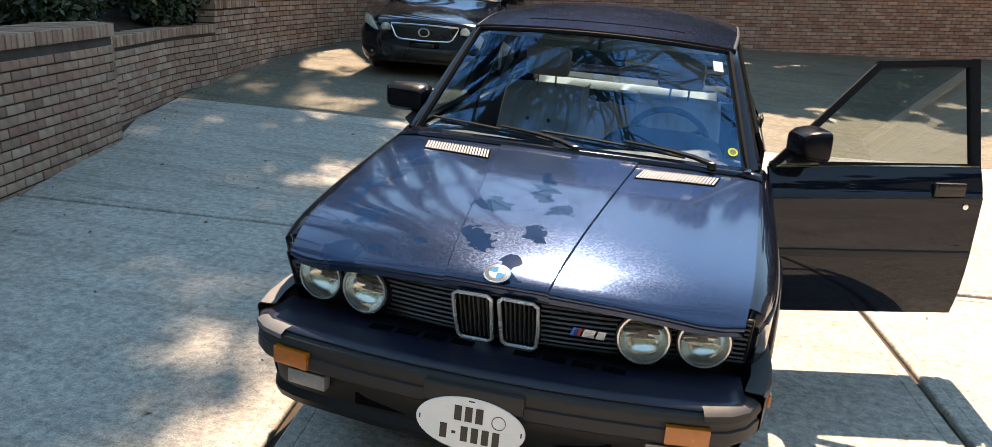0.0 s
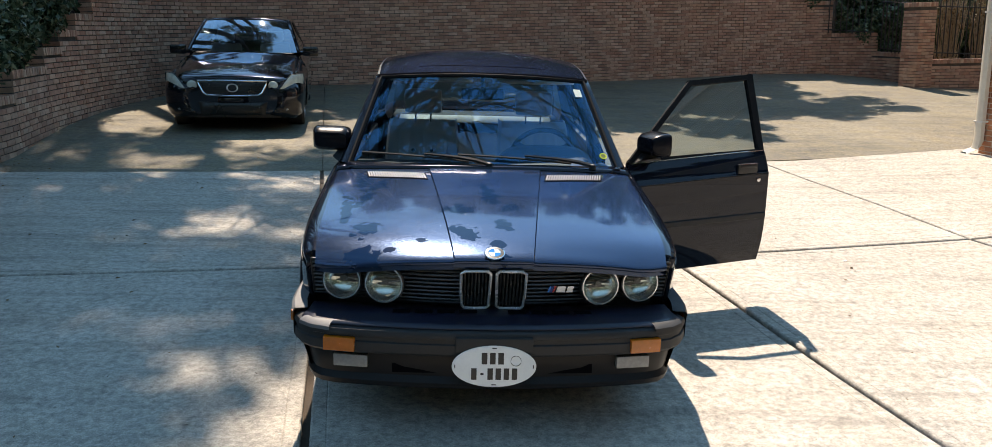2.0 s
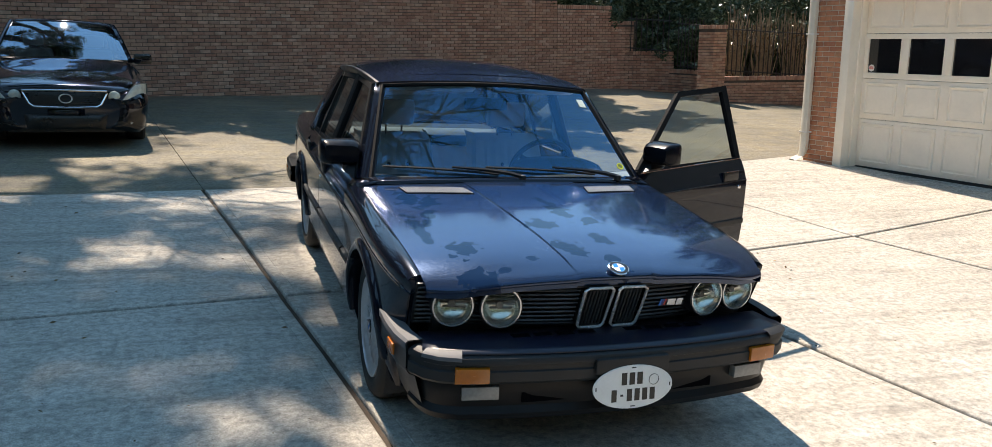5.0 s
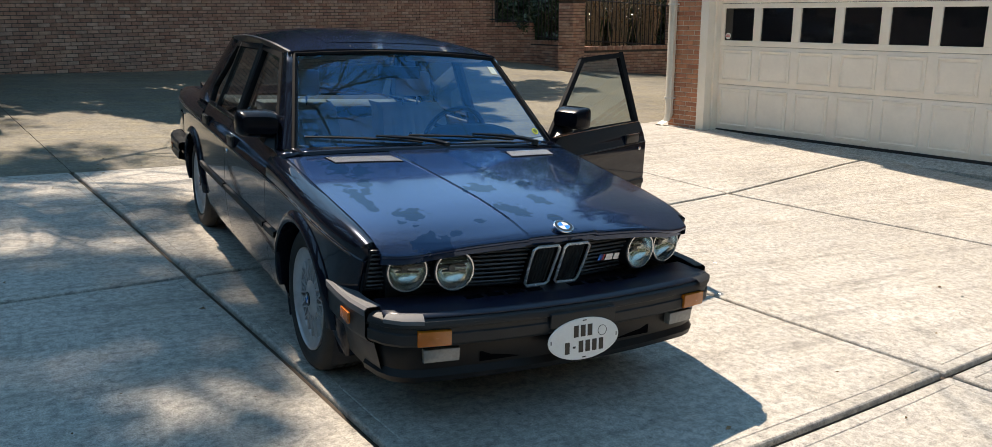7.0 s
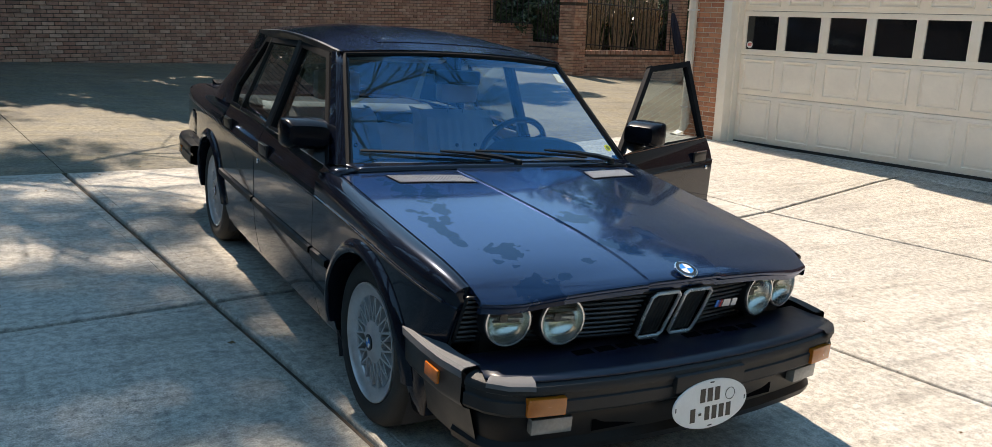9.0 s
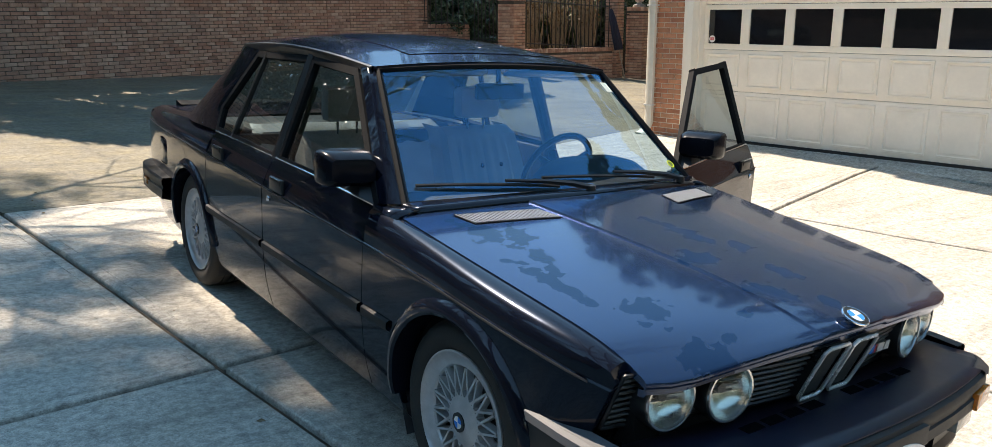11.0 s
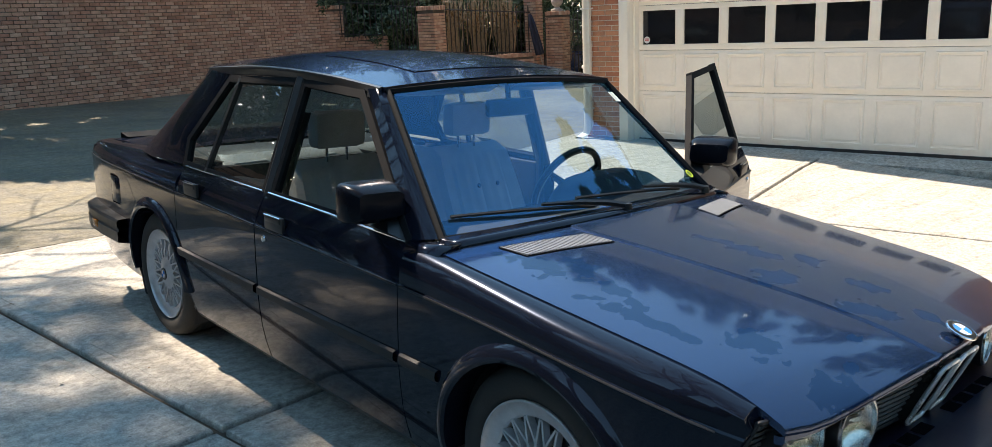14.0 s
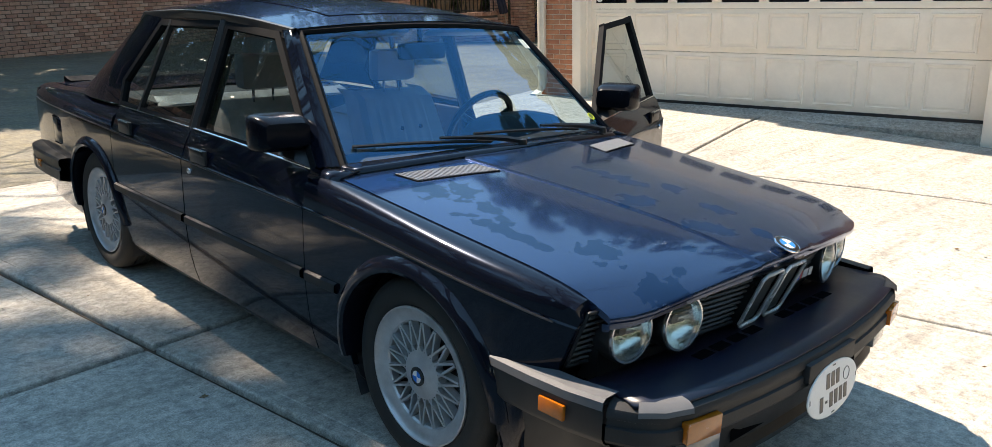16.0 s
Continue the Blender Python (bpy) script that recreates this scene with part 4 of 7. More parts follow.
bm = bmesh.new()
grid(bm, [[roof_pt(u, y) for u in frange(-1, 1, 20)] for y in frange(0.975, ROOF_END, 20)])
roof = part("roof", flanged(bm, 0.015, "down"), ROOF_PAINT, sedan)
bm = bmesh.new()  # sliding roof panel, a hair proud
grid(bm, [[roof_pt(u, y) + Vector((0, 0, 0.003)) for u in frange(-0.62, 0.62, 12)] for y in frange(1.13, 1.72, 8)])
part("sunroof", flanged(bm, 0.004, "down"), ROOF_PAINT, roof)


def strip(bm, pts, s, wide, thick=0.03, out=0.0):
    """A flat bar along (y, z) points on the greenhouse side, its width drawn below/behind."""
    path = [Vector((s * greenhouse(y, z, out), y, z)) for y, z in pts]
    for a, b in zip(path, path[1:]):
        d = (b - a).normalized()
        n = Vector((s, 0, 0.4)).normalized()
        q = d.cross(n).normalized() * wide / 2
        a2, b2 = a - d * wide * 0.4, b + d * wide * 0.4
        r = [a2 + q, b2 + q, b2 - q, a2 - q]
        vs = [bm.verts.new(p) for p in r] + [bm.verts.new(p - n * thick) for p in r]
        for f in ((0, 1, 2, 3), (7, 6, 5, 4), (0, 4, 5, 1), (1, 5, 6, 2), (2, 6, 7, 3), (3, 7, 4, 0)):
            bm.faces.new([vs[i] for i in f])


FW = [(0.60, 0.885), (1.07, 1.300), (1.485, 1.320), (1.492, 0.893)]   # front door light
RW = [(1.56, 0.895), (1.545, 1.321), (2.13, 1.306), (2.375, 1.02), (2.34, 0.91)]  # rear door light
for s in (-1, 1):
    bm = bmesh.new()
    for a, b in (((0.505, 0.882), (0.975, 1.320)),):
        n = 8
        rows = []
        for t in frange(0, 1, n):
            y, z = a[0] + (b[0] - a[0]) * t, a[1] + (b[1] - a[1]) * t
            p = ws(s, t)
            q = Vector((s * greenhouse(y + 0.075, z), y + 0.075, z))
            rows.append([p + Vector((0, 0, 0.004)), p.lerp(q, 0.5) + Vector((s * 0.014, -0.008, 0.006)), q])
        grid(bm, rows)
    part("a_pillar", flanged(bm, 0.02), PAINT, sedan)
    bm = bmesh.new()
    rows = []
    for y in frange(0.99, ROOF_END, 12):
        r = roof_pt(s, y)
        rows.append([r, r + Vector((s * 0.012, 0, -0.004)), r + Vector((s * 0.014, 0, -0.014)), Vector((s * (greenhouse(y, r.z - 0.035)), y, r.z - 0.042))])
    grid(bm, rows)
    part("drip_rail", flanged(bm, 0.01), TRIM, sedan)
    bm = bmesh.new()
    tube(bm, [(s * greenhouse(1.525, z, -0.02), 1.525, z) for z in (0.86, 1.1, 1.33)], 0.035, 8)
    part("b_pillar", bm, TRIM, sedan)
    # the broad rear pillar
    bm = bmesh.new()
    up = [(2.13, 1.322), (2.22, 1.328), (2.31, 1.333), (2.415, 1.337)]
    lo = [(2.34, 0.905), (2.52, 0.905), (2.72, 0.902), (2.95, 0.898)]
    rows = []
    for t in frange(0, 1, 10):
        row = []
        for k in range(4):
            y, z = up[k][0] + (lo[k][0] - up[k][0]) * t, up[k][1] + (lo[k][1] - up[k][1]) * t
            if k == 0:  # the kink behind the rear light
                y = lerp([(0.9, 2.34), (1.02, 2.39), (1.3, 2.145), (1.34, 2.12)], z)
            x = greenhouse(y, z) - (0.0 if k < 3 else 0.03) + (0.012 if k in (1, 2) else 0)
            row.append((s * x, y, z))
        rows.append(row)
    grid(bm, rows)
    part("c_pillar", flanged(bm, 0.015), PAINT, sedan)


def side_glass(outline, s, parent, inset=0.012):
    bm = bmesh.new()
    poly(bm, [(s * greenhouse(y, z, -inset), y, z) for y, z in outline])
    ob = part("window", bm, SIDE_GLASS, parent, smooth=0)
    ob.visible_shadow = False
    return ob


def car_door(front, s, hinge=None):
    """A door with its skin, frame, glass, handle and, in front, its mirror; hinge: the pose of an opened one."""
    y0, y1 = (DOOR_FRONT, DOOR_MID) if front else (DOOR_MID + 0.006, DOOR_BACK)
    skin = part("front_door" if front else "rear_door", flank(y0, y1 - 0.002, 0.215, s, "belt"), PAINT, sedan)
    light = FW if front else RW
    bm = bmesh.new()
    strip(bm, light + [light[0]], s, 0.030, 0.03, 0.004)
    part("window_frame", bm, WINDOW_TRIM, skin)
    side_glass(light, s, skin)
    bm = bmesh.new()  # the broad upright beside the centre post
    yb = light[2][0] + 0.016 if front else light[0][0] - 0.020
    strip(bm, [(yb, 0.90), (yb, 1.325)], s, 0.034, 0.03, 0.005)
    part("window_post", bm, WINDOW_TRIM, skin)
    if not front:
        bm = bmesh.new()
        strip(bm, [(2.115, 0.90), (2.035, 1.31)], s, 0.022, 0.02, 0.005)
        part("quarter_bar", bm, TRIM, skin)
    # pull handle let into a dish, and the key lock
    yh, zh = (1.365, 0.806) if front else (2.13, 0.826)
    xh = half(yh, 0.7)
    bm = bmesh.new()
    box(bm, s * (xh - 0.006) - 0.008, s * (xh - 0.006) + 0.008, yh - 0.075, yh + 0.065, zh - 0.03, zh + 0.032, 0.008)
    h = part("handle_dish", bm, TRIM, skin)
    bm = bmesh.new()
    box(bm, s * (xh - 0.003) - 0.009, s * (xh - 0.003) + 0.009, yh - 0.062, yh + 0.055, zh + 0.004, zh + 0.026, 0.006)
    part("handle", bm, TRIM, skin)
    bm = bmesh.new()
    tube(bm, [(s * (xh + 0.003), yh - 0.066, zh + 0.030), (s * (xh + 0.003), yh + 0.058, zh + 0.030)], 0.0028, 6)
    part("handle_edge", bm, CHROME, skin, "thin chrome edge")
    if front:
        bm = bmesh.new()
        lathe(bm, [(0.0, 0.006), (0.012, 0.005), (0.014, 0.0)], Matrix.Translation((s * (half(1.44, 0.7) + 0.001), 1.44, 0.735)) @ Matrix.Rotation(radians(90 * s), 4, "Y"), 16)
        part("key_lock", bm, CHROME, skin)
    # rubbing strip and the thin line on the crease
    bm = bmesh.new()
    grid(bm, [[(s * (half(y, z) + o), y, z) for o, z in ((0.0, 0.492), (0.012, 0.497), (0.014, 0.512), (0.012, 0.527), (0.0, 0.532))] for y in frange(y0 + 0.012, y1 - 0.012, 8)])
    part("rubbing_strip", bm, RUBBER, skin)
    bm = bmesh.new()
    tube(bm, [(s * (half(y, 0.7) + 0.001), y, curve(CREASE, y)) for y in frange(y0 + 0.004, y1 - 0.006, 8)], 0.004, 5)
    part("crease_line", bm, TRIM, skin)
    bm = bmesh.new()
    tube(bm, [(s * greenhouse(y, 0.878, 0.004), y, curve(SHOULDER, y) + 0.004) for y in frange(y0 + 0.03, y1 - 0.01, 6)], 0.0038, 6)
    part("belt_seal", bm, CHROME, skin, "thin bright belt trim")
    if front:
        # mirror housing on a triangular foot
        bm = bmesh.new()
        yc, zc, xc = 0.72, 0.990, s * 0.842
        rings = []
        for k, (dy, f) in enumerate(((-0.075, 0.25), (-0.07, 0.62), (-0.045, 0.88), (0.0, 1.0), (0.035, 1.0), (0.04, 0.94))):
            ring = []
            for a in frange(0, 2 * math.pi, 24)[:-1]:
                c, sn = math.cos(a), math.sin(a)
                px = math.copysign(abs(c) ** 0.35, c) * 0.104
                pz = math.copysign(abs(sn) ** 0.35, sn) * 0.066
                ring.append((xc + px * (0.5 + 0.5 * f), yc + dy, zc + pz * f + 0.006 * (c * s)))
            rings.append([bm.verts.new(p) for p in ring])
        for a, b in zip(rings, rings[1:]):
            for k in range(24):
                bm.faces.new((a[k], a[(k + 1) % 24], b[(k + 1) % 24], b[k]))
        bm.faces.new(rings[0]), bm.faces.new(rings[-1])
        part("mirror", bm, MIRROR_SHELL, skin, "satin black wing mirror housing")
        bm = bmesh.new()
        box(bm, xc - 0.092, xc + 0.092, yc + 0.036, yc + 0.043, zc - 0.05, zc + 0.05, 0.004)
        part("mirror_glass", bm, plain("mirror_silver", (0.8, 0.8, 0.8), 0.03, 1.0, vary=0.02), skin)
        bm = bmesh.new()
        ft = [(0.60, 0.875), (0.80, 0.885), (0.76, 1.0)]
        lo = [bm.verts.new((s * greenhouse(y, z, 0.0), y, z)) for y, z in ft]
        hi = [bm.verts.new((s * (greenhouse(y, z, 0.0) + 0.045), y * 0.6 + 0.70 * 0.4, z * 0.5 + 0.93 * 0.5)) for y, z in ft]
        bm.faces.new(lo), bm.faces.new(hi)
        for k in range(3):
            bm.faces.new((lo[k], lo[(k + 1) % 3], hi[(k + 1) % 3], hi[k]))
        part("mirror_foot", bm, TRIM, skin)
    # inner card
    bm = bmesh.new()
    box(bm, s * 0.745 - 0.02, s * 0.745 + 0.02, y0 + 0.02, y1 - 0.02, 0.26, 0.87, 0.012)
    card = part("door_card", bm, DASH, skin, "dark inner door panel")
    bm = bmesh.new()
    box(bm, s * 0.70 - 0.03, s * 0.70 + 0.03, y0 + 0.25, y1 - 0.1, 0.58, 0.64, 0.015)
    part("armrest", bm, DASH, skin)
    if hinge is not None:
        skin.matrix_basis = hinge
    return skin


HINGE = Vector((0.83, 0.60, 0))
TILT = Matrix.Rotation(radians(-1.6), 4, Vector((-0.33, 0.94, 0.0)))  # the opened door rides up on its hinges
car_door(True, -1)
car_door(False, -1)
car_door(True, 1, Matrix.Translation(HINGE + Vector((0.045, 0.03, 0.012))) @ TILT @ Matrix.Rotation(radians(-71.5), 4, "Z") @ Matrix.Translation(-HINGE))
car_door(False, 1)

# rear deck and tail
bm = bmesh.new()
grid(bm, [[(x, y, 0.888 + 0.022 * (1 - (x / 0.655) ** 2) - 0.010 * max(0, (y - 3.5) / 0.25)) for x in frange(-0.655, 0.655, 12)] for y in frange(2.93, 3.70, 8)]
     + [[(x, 3.73, 0.868) for x in frange(-0.655, 0.655, 12)], [(x, 3.75, 0.81) for x in frange(-0.655, 0.655, 12)]])
trunk = part("trunk_lid", flanged(bm, 0.012, "down"), ROOF_PAINT, sedan)
bm = bmesh.new()
grid(bm, [[(x, y, z) for x in frange(-0.60, 0.60, 10)] for y, z in ((3.60, 0.896), (3.66, 0.904), (3.71, 0.914), (3.725, 0.906), (3.715, 0.87))])
part("spoiler", bm, WINDOW_TRIM, trunk, "black rubber boot spoiler")
bm = bmesh.new()
box(bm, -0.76, 0.76, 3.66, 3.75, 0.35, 0.862, 0.03)
part("tail_panel", bm, PAINT, sedan)
bm = bmesh.new()
grid(bm, [[(u * (0.575 + 0.09 * v), 2.415 + 0.525 * v + 0.03 * (1 - u * u), 1.350 - 0.445 * v + 0.02 * (1 - u * u)) for u in frange(-1, 1, 12)] for v in frange(0, 1, 6)])
part("rear_window", bm, SIDE_GLASS, sedan)
bm = bmesh.new()
grid(bm, [[(x, y, 0.885) for x in (-0.66, 0.66)] for y in (2.38, 2.95)])
solid(part("parcel_shelf", bm, DASH, sedan), 0.02)


def bumper_run(bm, path, section):
    """Sweeps (inset, z) section points along a plan path of (x, y, nx, ny)."""
    grid(bm, [[(x - nx * d, y - ny * d, z) for d, z in section] for x, y, nx, ny in path])


def half_path(pts, n=7):
    """A mirrored plan line with its outward normals."""
    full = [(-x, y) for x, y in pts] + [(x, y) for x, y in reversed(pts)][1 if pts[-1][0] == 0 else 0:]
    out = []
    for i, (x, y) in enumerate(full):
        a, b = full[max(0, i - 1)], full[min(len(full) - 1, i + 1)]
        d = Vector((b[0] - a[0], b[1] - a[1])).normalized()
        out.append((x, y, d.y, -d.x))
    return out


NOSE = [(0.825, -0.315), (0.828, -0.50), (0.822, -0.62), (0.80, -0.73), (0.765, -0.80), (0.715, -0.845), (0.64, -0.875), (0.52, -0.895), (0.36, -0.915), (0.18, -0.928), (0.0, -0.932)]
nose = half_path(NOSE)
bm = bmesh.new()
bumper_run(bm, nose[3:-3], [(0.06, 0.510), (0.025, 0.508), (0.006, 0.498), (0.0, 0.486), (0.0, 0.474), (0.007, 0.470), (0.007, 0.452), (0.0, 0.448), (0.0, 0.412), (0.010, 0.400), (0.07, 0.394)])
front_bumper = part("front_bumper", bm, RUBBER, sedan, "black impact bumper with rubber-covered face")
# painted shelf between grille and bumper
bm = bmesh.new()
rows = []
for x, y, nx, ny in nose[4:-4]:
    yi = -0.655 + 0.03 * (abs(x) / 0.7) ** 2
    rows.append([(x * 0.995, y + 0.018, 0.510), (x * 0.985, y * 0.75 + yi * 0.25, 0.513), (x * 0.975, (y + yi) / 2, 0.512), (x * 0.965, yi, 0.512)])
grid(bm, rows)
shelf = solid(part("bumper_shelf", bm, SATIN_NAVY, front_bumper, "satin navy shelf behind the bumper face"), 0.008)
for s in (-1, 1):
    for x0 in (0.10, 0.19, 0.28, 0.37):
        bm = bmesh.new()
        box(bm, s * x0 - 0.036, s * x0 + 0.036, -0.748, -0.712, 0.5125, 0.5175, 0.001)
        part("shelf_slot", bm, SLOT, front_bumper)
# side ends; the right one's tops are coloured grey for light glancing off rubber
for s in (-1, 1):
    bm = bmesh.new()
    side = [(0.829, -0.318), (0.832, -0.5), (0.826, -0.62), (0.806, -0.725)]
    grid(bm, [[(s * (x - d), y, z) for d, z in ((0.05, 0.522), (0.012, 0.518), (0.0, 0.506), (0.0, 0.415), (0.012, 0.395), (0.035, 0.385), (0.05, 0.33), (0.075, 0.24))] for x, y in side])
    part("bumper_end", bm, TRIM, front_bumper)
    bm = bmesh.new()
    grid(bm, [[(s * (x - d), y, z) for d, z in ((0.06, 0.526), (0.008, 0.524), (-0.003, 0.515), (-0.004, 0.492))] for x, y in side])
    part("end_cap", bm, GLANCE_RUBBER if s < 0 else RUBBER, front_bumper, "rubber cap coloured grey for glancing light" if s < 0 else "black rubber cap")
    bm = bmesh.new()
    ends = [p for p in nose if p[0] * s > 0.63 and p[1] < -0.73]
    bumper_run(bm, ends, [(0.05, 0.516), (0.015, 0.515), (-0.003, 0.504), (-0.005, 0.490)])
    part("corner_cap", bm, GLANCE_RUBBER if s < 0 else RUBBER, front_bumper, "corner edge coloured grey for glancing light" if s < 0 else "black corner edge")
    bm = bmesh.new()
    box(bm, s * 0.831 - 0.006, s * 0.831 + 0.006, -0.622, -0.535, 0.430, 0.474, 0.004)
    part("side_marker", bm, AMBER, front_bumper, "amber side marker lamp")
    # turn lamp and driving lamp
    bm = bmesh.new()
    box(bm, s * 0.602 - 0.062, s * 0.602 + 0.062, -0.893, -0.865, 0.410, 0.466, 0.003, Matrix.Translation((s * 0.602, -0.88, 0)) @ Matrix.Rotation(radians(10 * s), 4, "Z") @ Matrix.Translation((-s * 0.602, 0.88, 0)))
    part("turn_lamp", bm, AMBER, front_bumper, "ribbed amber turn lamp")
    bm = bmesh.new()
    box(bm, s * 0.560 - 0.068, s * 0.560 + 0.068, -0.868, -0.835, 0.334, 0.384, 0.003, Matrix.Translation((s * 0.555, -0.85, 0)) @ Matrix.Rotation(radians(8 * s), 4, "Z") @ Matrix.Translation((-s * 0.555, 0.85, 0)))
    part("driving_lamp", bm, FOG, front_bumper, "fluted clear driving lamp")
# valance
bm = bmesh.new()
bumper_run(bm, nose[2:-2], [(0.06, 0.42), (0.050, 0.395), (0.056, 0.34), (0.066, 0.29), (0.052, 0.265), (0.058, 0.242), (0.12, 0.225)])
part("valance", bm, CHIN, sedan, "scuffed black chin spoiler")
for x0, x1 in ((-0.40, -0.18), (0.18, 0.40)):
    bm = bmesh.new()
    grid(bm, [[(x, -0.863 + 0.06 * (x * x - 0.03), z) for x in frange(x0, x1, 4)] for z in (0.305, 0.345)])
    part("valance_slot", bm, SLOT, sedan)

# plate: oval, on a bracket
bm = bmesh.new()
box(bm, -0.150, 0.150, -0.945, -0.92, 0.428, 0.486, 0.006)
part("plate_bracket", bm, RUBBER, front_bumper)
PM = Matrix.Translation((0.0, -0.952, 0.376)) @ Matrix.Rotation(radians(84), 4, "X")
plate = bmesh.new()
lathe(plate, [(1.0, 0.0), (1.0, 0.003), (0.975, 0.0045)], PM @ Matrix.Diagonal((0.164, 0.083, 1, 1)), 48)
disc(plate, 0.975, PM @ Matrix.Translation((0, 0, 0.0045)) @ Matrix.Diagonal((0.164, 0.083, 1, 1)), 48)
pl = part("plate", plate, WHITE, sedan, "oval white plate with dark characters")
def glyph_bar(x, y, w, h):
    bm = bmesh.new()
    box(bm, x - w / 2, x + w / 2, y - h / 2, y + h / 2, 0.0046, 0.0056, 0, PM)
    part("plate_bar", bm, INK, pl, smooth=0)


for k in range(3):
    glyph_bar(-0.038 + 0.032 * k, 0.032, 0.022, 0.046)
for k in range(6):
    glyph_bar(-0.078 + 0.0315 * k, -0.030, 0.021 if k != 1 else 0.012, 0.046 if k != 1 else 0.008)
bm = bmesh.new()
lathe(bm, [(0.021, 0.0048), (0.021, 0.006), (0.0192, 0.006), (0.0192, 0.0048)], PM @ Matrix.Translation((0.084, 0.023, 0)), 24)
part("plate_seal", bm, INK, pl)
for a in (0, 1, 2, 3):
    bm = bmesh.new()
    x, y = ((0, 0.073), (0, -0.073), (-0.152, 0), (0.152, 0))[a]
    box(bm, x - (0.009 if x == 0 else 0.002), x + (0.009 if x == 0 else 0.002), y - (0.002 if x == 0 else 0.007), y + (0.002 if x == 0 else 0.007), 0.0046, 0.0056, 0, PM)
    part("plate_mark", bm, INK, pl, smooth=0)

# grille panel: slats either side, lamps, kidneys


def nose_y(x, z):
    """The grille face, sloping back below."""
    return -0.742 + 0.115 * (abs(x) / 0.69) ** 2 + 0.40 * (0.70 - z)


def wrap(t, z):
    """The grille's turn round the corner, t from 0 at the front to 1 at the fender."""
    y0, y1 = nose_y(0.70, z), -0.70 + nose_lean(-0.70, min(z, 0.690)) - 0.004
    return 0.70 + 0.046 * math.sin(t * math.pi / 2), y0 + (y1 - y0) * (1 - math.cos(t * math.pi / 2))


grille = None
bm = bmesh.new()
grid(bm, [[(x, nose_y(x, z) + 0.045, z) for x in frange(-0.70, 0.70, 16)] for z in (0.52, 0.72)])
grille = part("grille", bm, INK, sedan, "black slatted nose grille")
for s in (-1, 1):
    for k in range(8):
        z = 0.545 + 0.0195 * k
        bm = bmesh.new()
        grid(bm, [[(s * x, nose_y(x, z) + dy, z + dz) for dy, dz in ((0.03, 0.006), (0.0, 0.006), (-0.003, 0.002), (0.0, -0.002), (0.03, -0.002))] for x in frange(0.135, 0.700, 14)]
             + [[(s * (wrap(t, z)[0] - 0.10 * dy * t), wrap(t, z)[1] + dy * (1 - t * 0.6), z + dz) for dy, dz in ((0.03, 0.006), (0.0, 0.006), (-0.003, 0.002), (0.0, -0.002), (0.03, -0.002))] for t in frange(0.1, 1, 6)])
        part("slat", bm, GRILLE_BAR, grille)
for s in (-1, 1):  # backing round the corner, and the fender's closing edge
    bm = bmesh.new()
    grid(bm, [[(s * (wrap(t, z)[0] - 0.022), wrap(t, z)[1] + 0.03 * (1 - t) + 0.004, z) for t in frange(0, 1, 6)] for z in (0.52, 0.62, 0.705)])
    part("grille_side", bm, INK, grille)
    bm = bmesh.new()
    rows = []
    for z in frange(0.515, 0.70, 8):
        w = half(-0.70, z) if z < 0.655 else lerp([(0.655, half(-0.70, 0.65)), (0.708, 0.69)], z)
        yf = -0.70 + nose_lean(-0.70, min(z, 0.690))
        rows.append([(s * w, yf, z), (s * (w - 0.006), yf - 0.003, z), (s * (w - 0.03), yf + 0.01, z), (s * (w - 0.03), yf + 0.05, z)])
    grid(bm, rows)
    part("nose_return", bm, PAINT, sedan)
bm = bmesh.new()
low, high = 0.532, 0.700
edge = [(-wrap(1 - t, low)[0], wrap(1 - t, low)[1], low) for t in frange(0, 1, 6)] + [(x, nose_y(x, low) - 0.002, low) for x in frange(-0.69, 0.69, 16)] + [(wrap(t, low)[0], wrap(t, low)[1], low) for t in frange(0, 1, 6)]
edge += [(wrap(1 - t, high)[0], wrap(1 - t, high)[1], high) for t in frange(0, 1, 6)] + [(-x, nose_y(x, high) - 0.002, high) for x in frange(-0.69, 0.69, 16)] + [(-wrap(t, high)[0], wrap(t, high)[1], high) for t in frange(0, 1, 6)]
tube(bm, edge + [edge[0]], 0.006, 6)
part("grille_rim", bm, TRIM, grille)
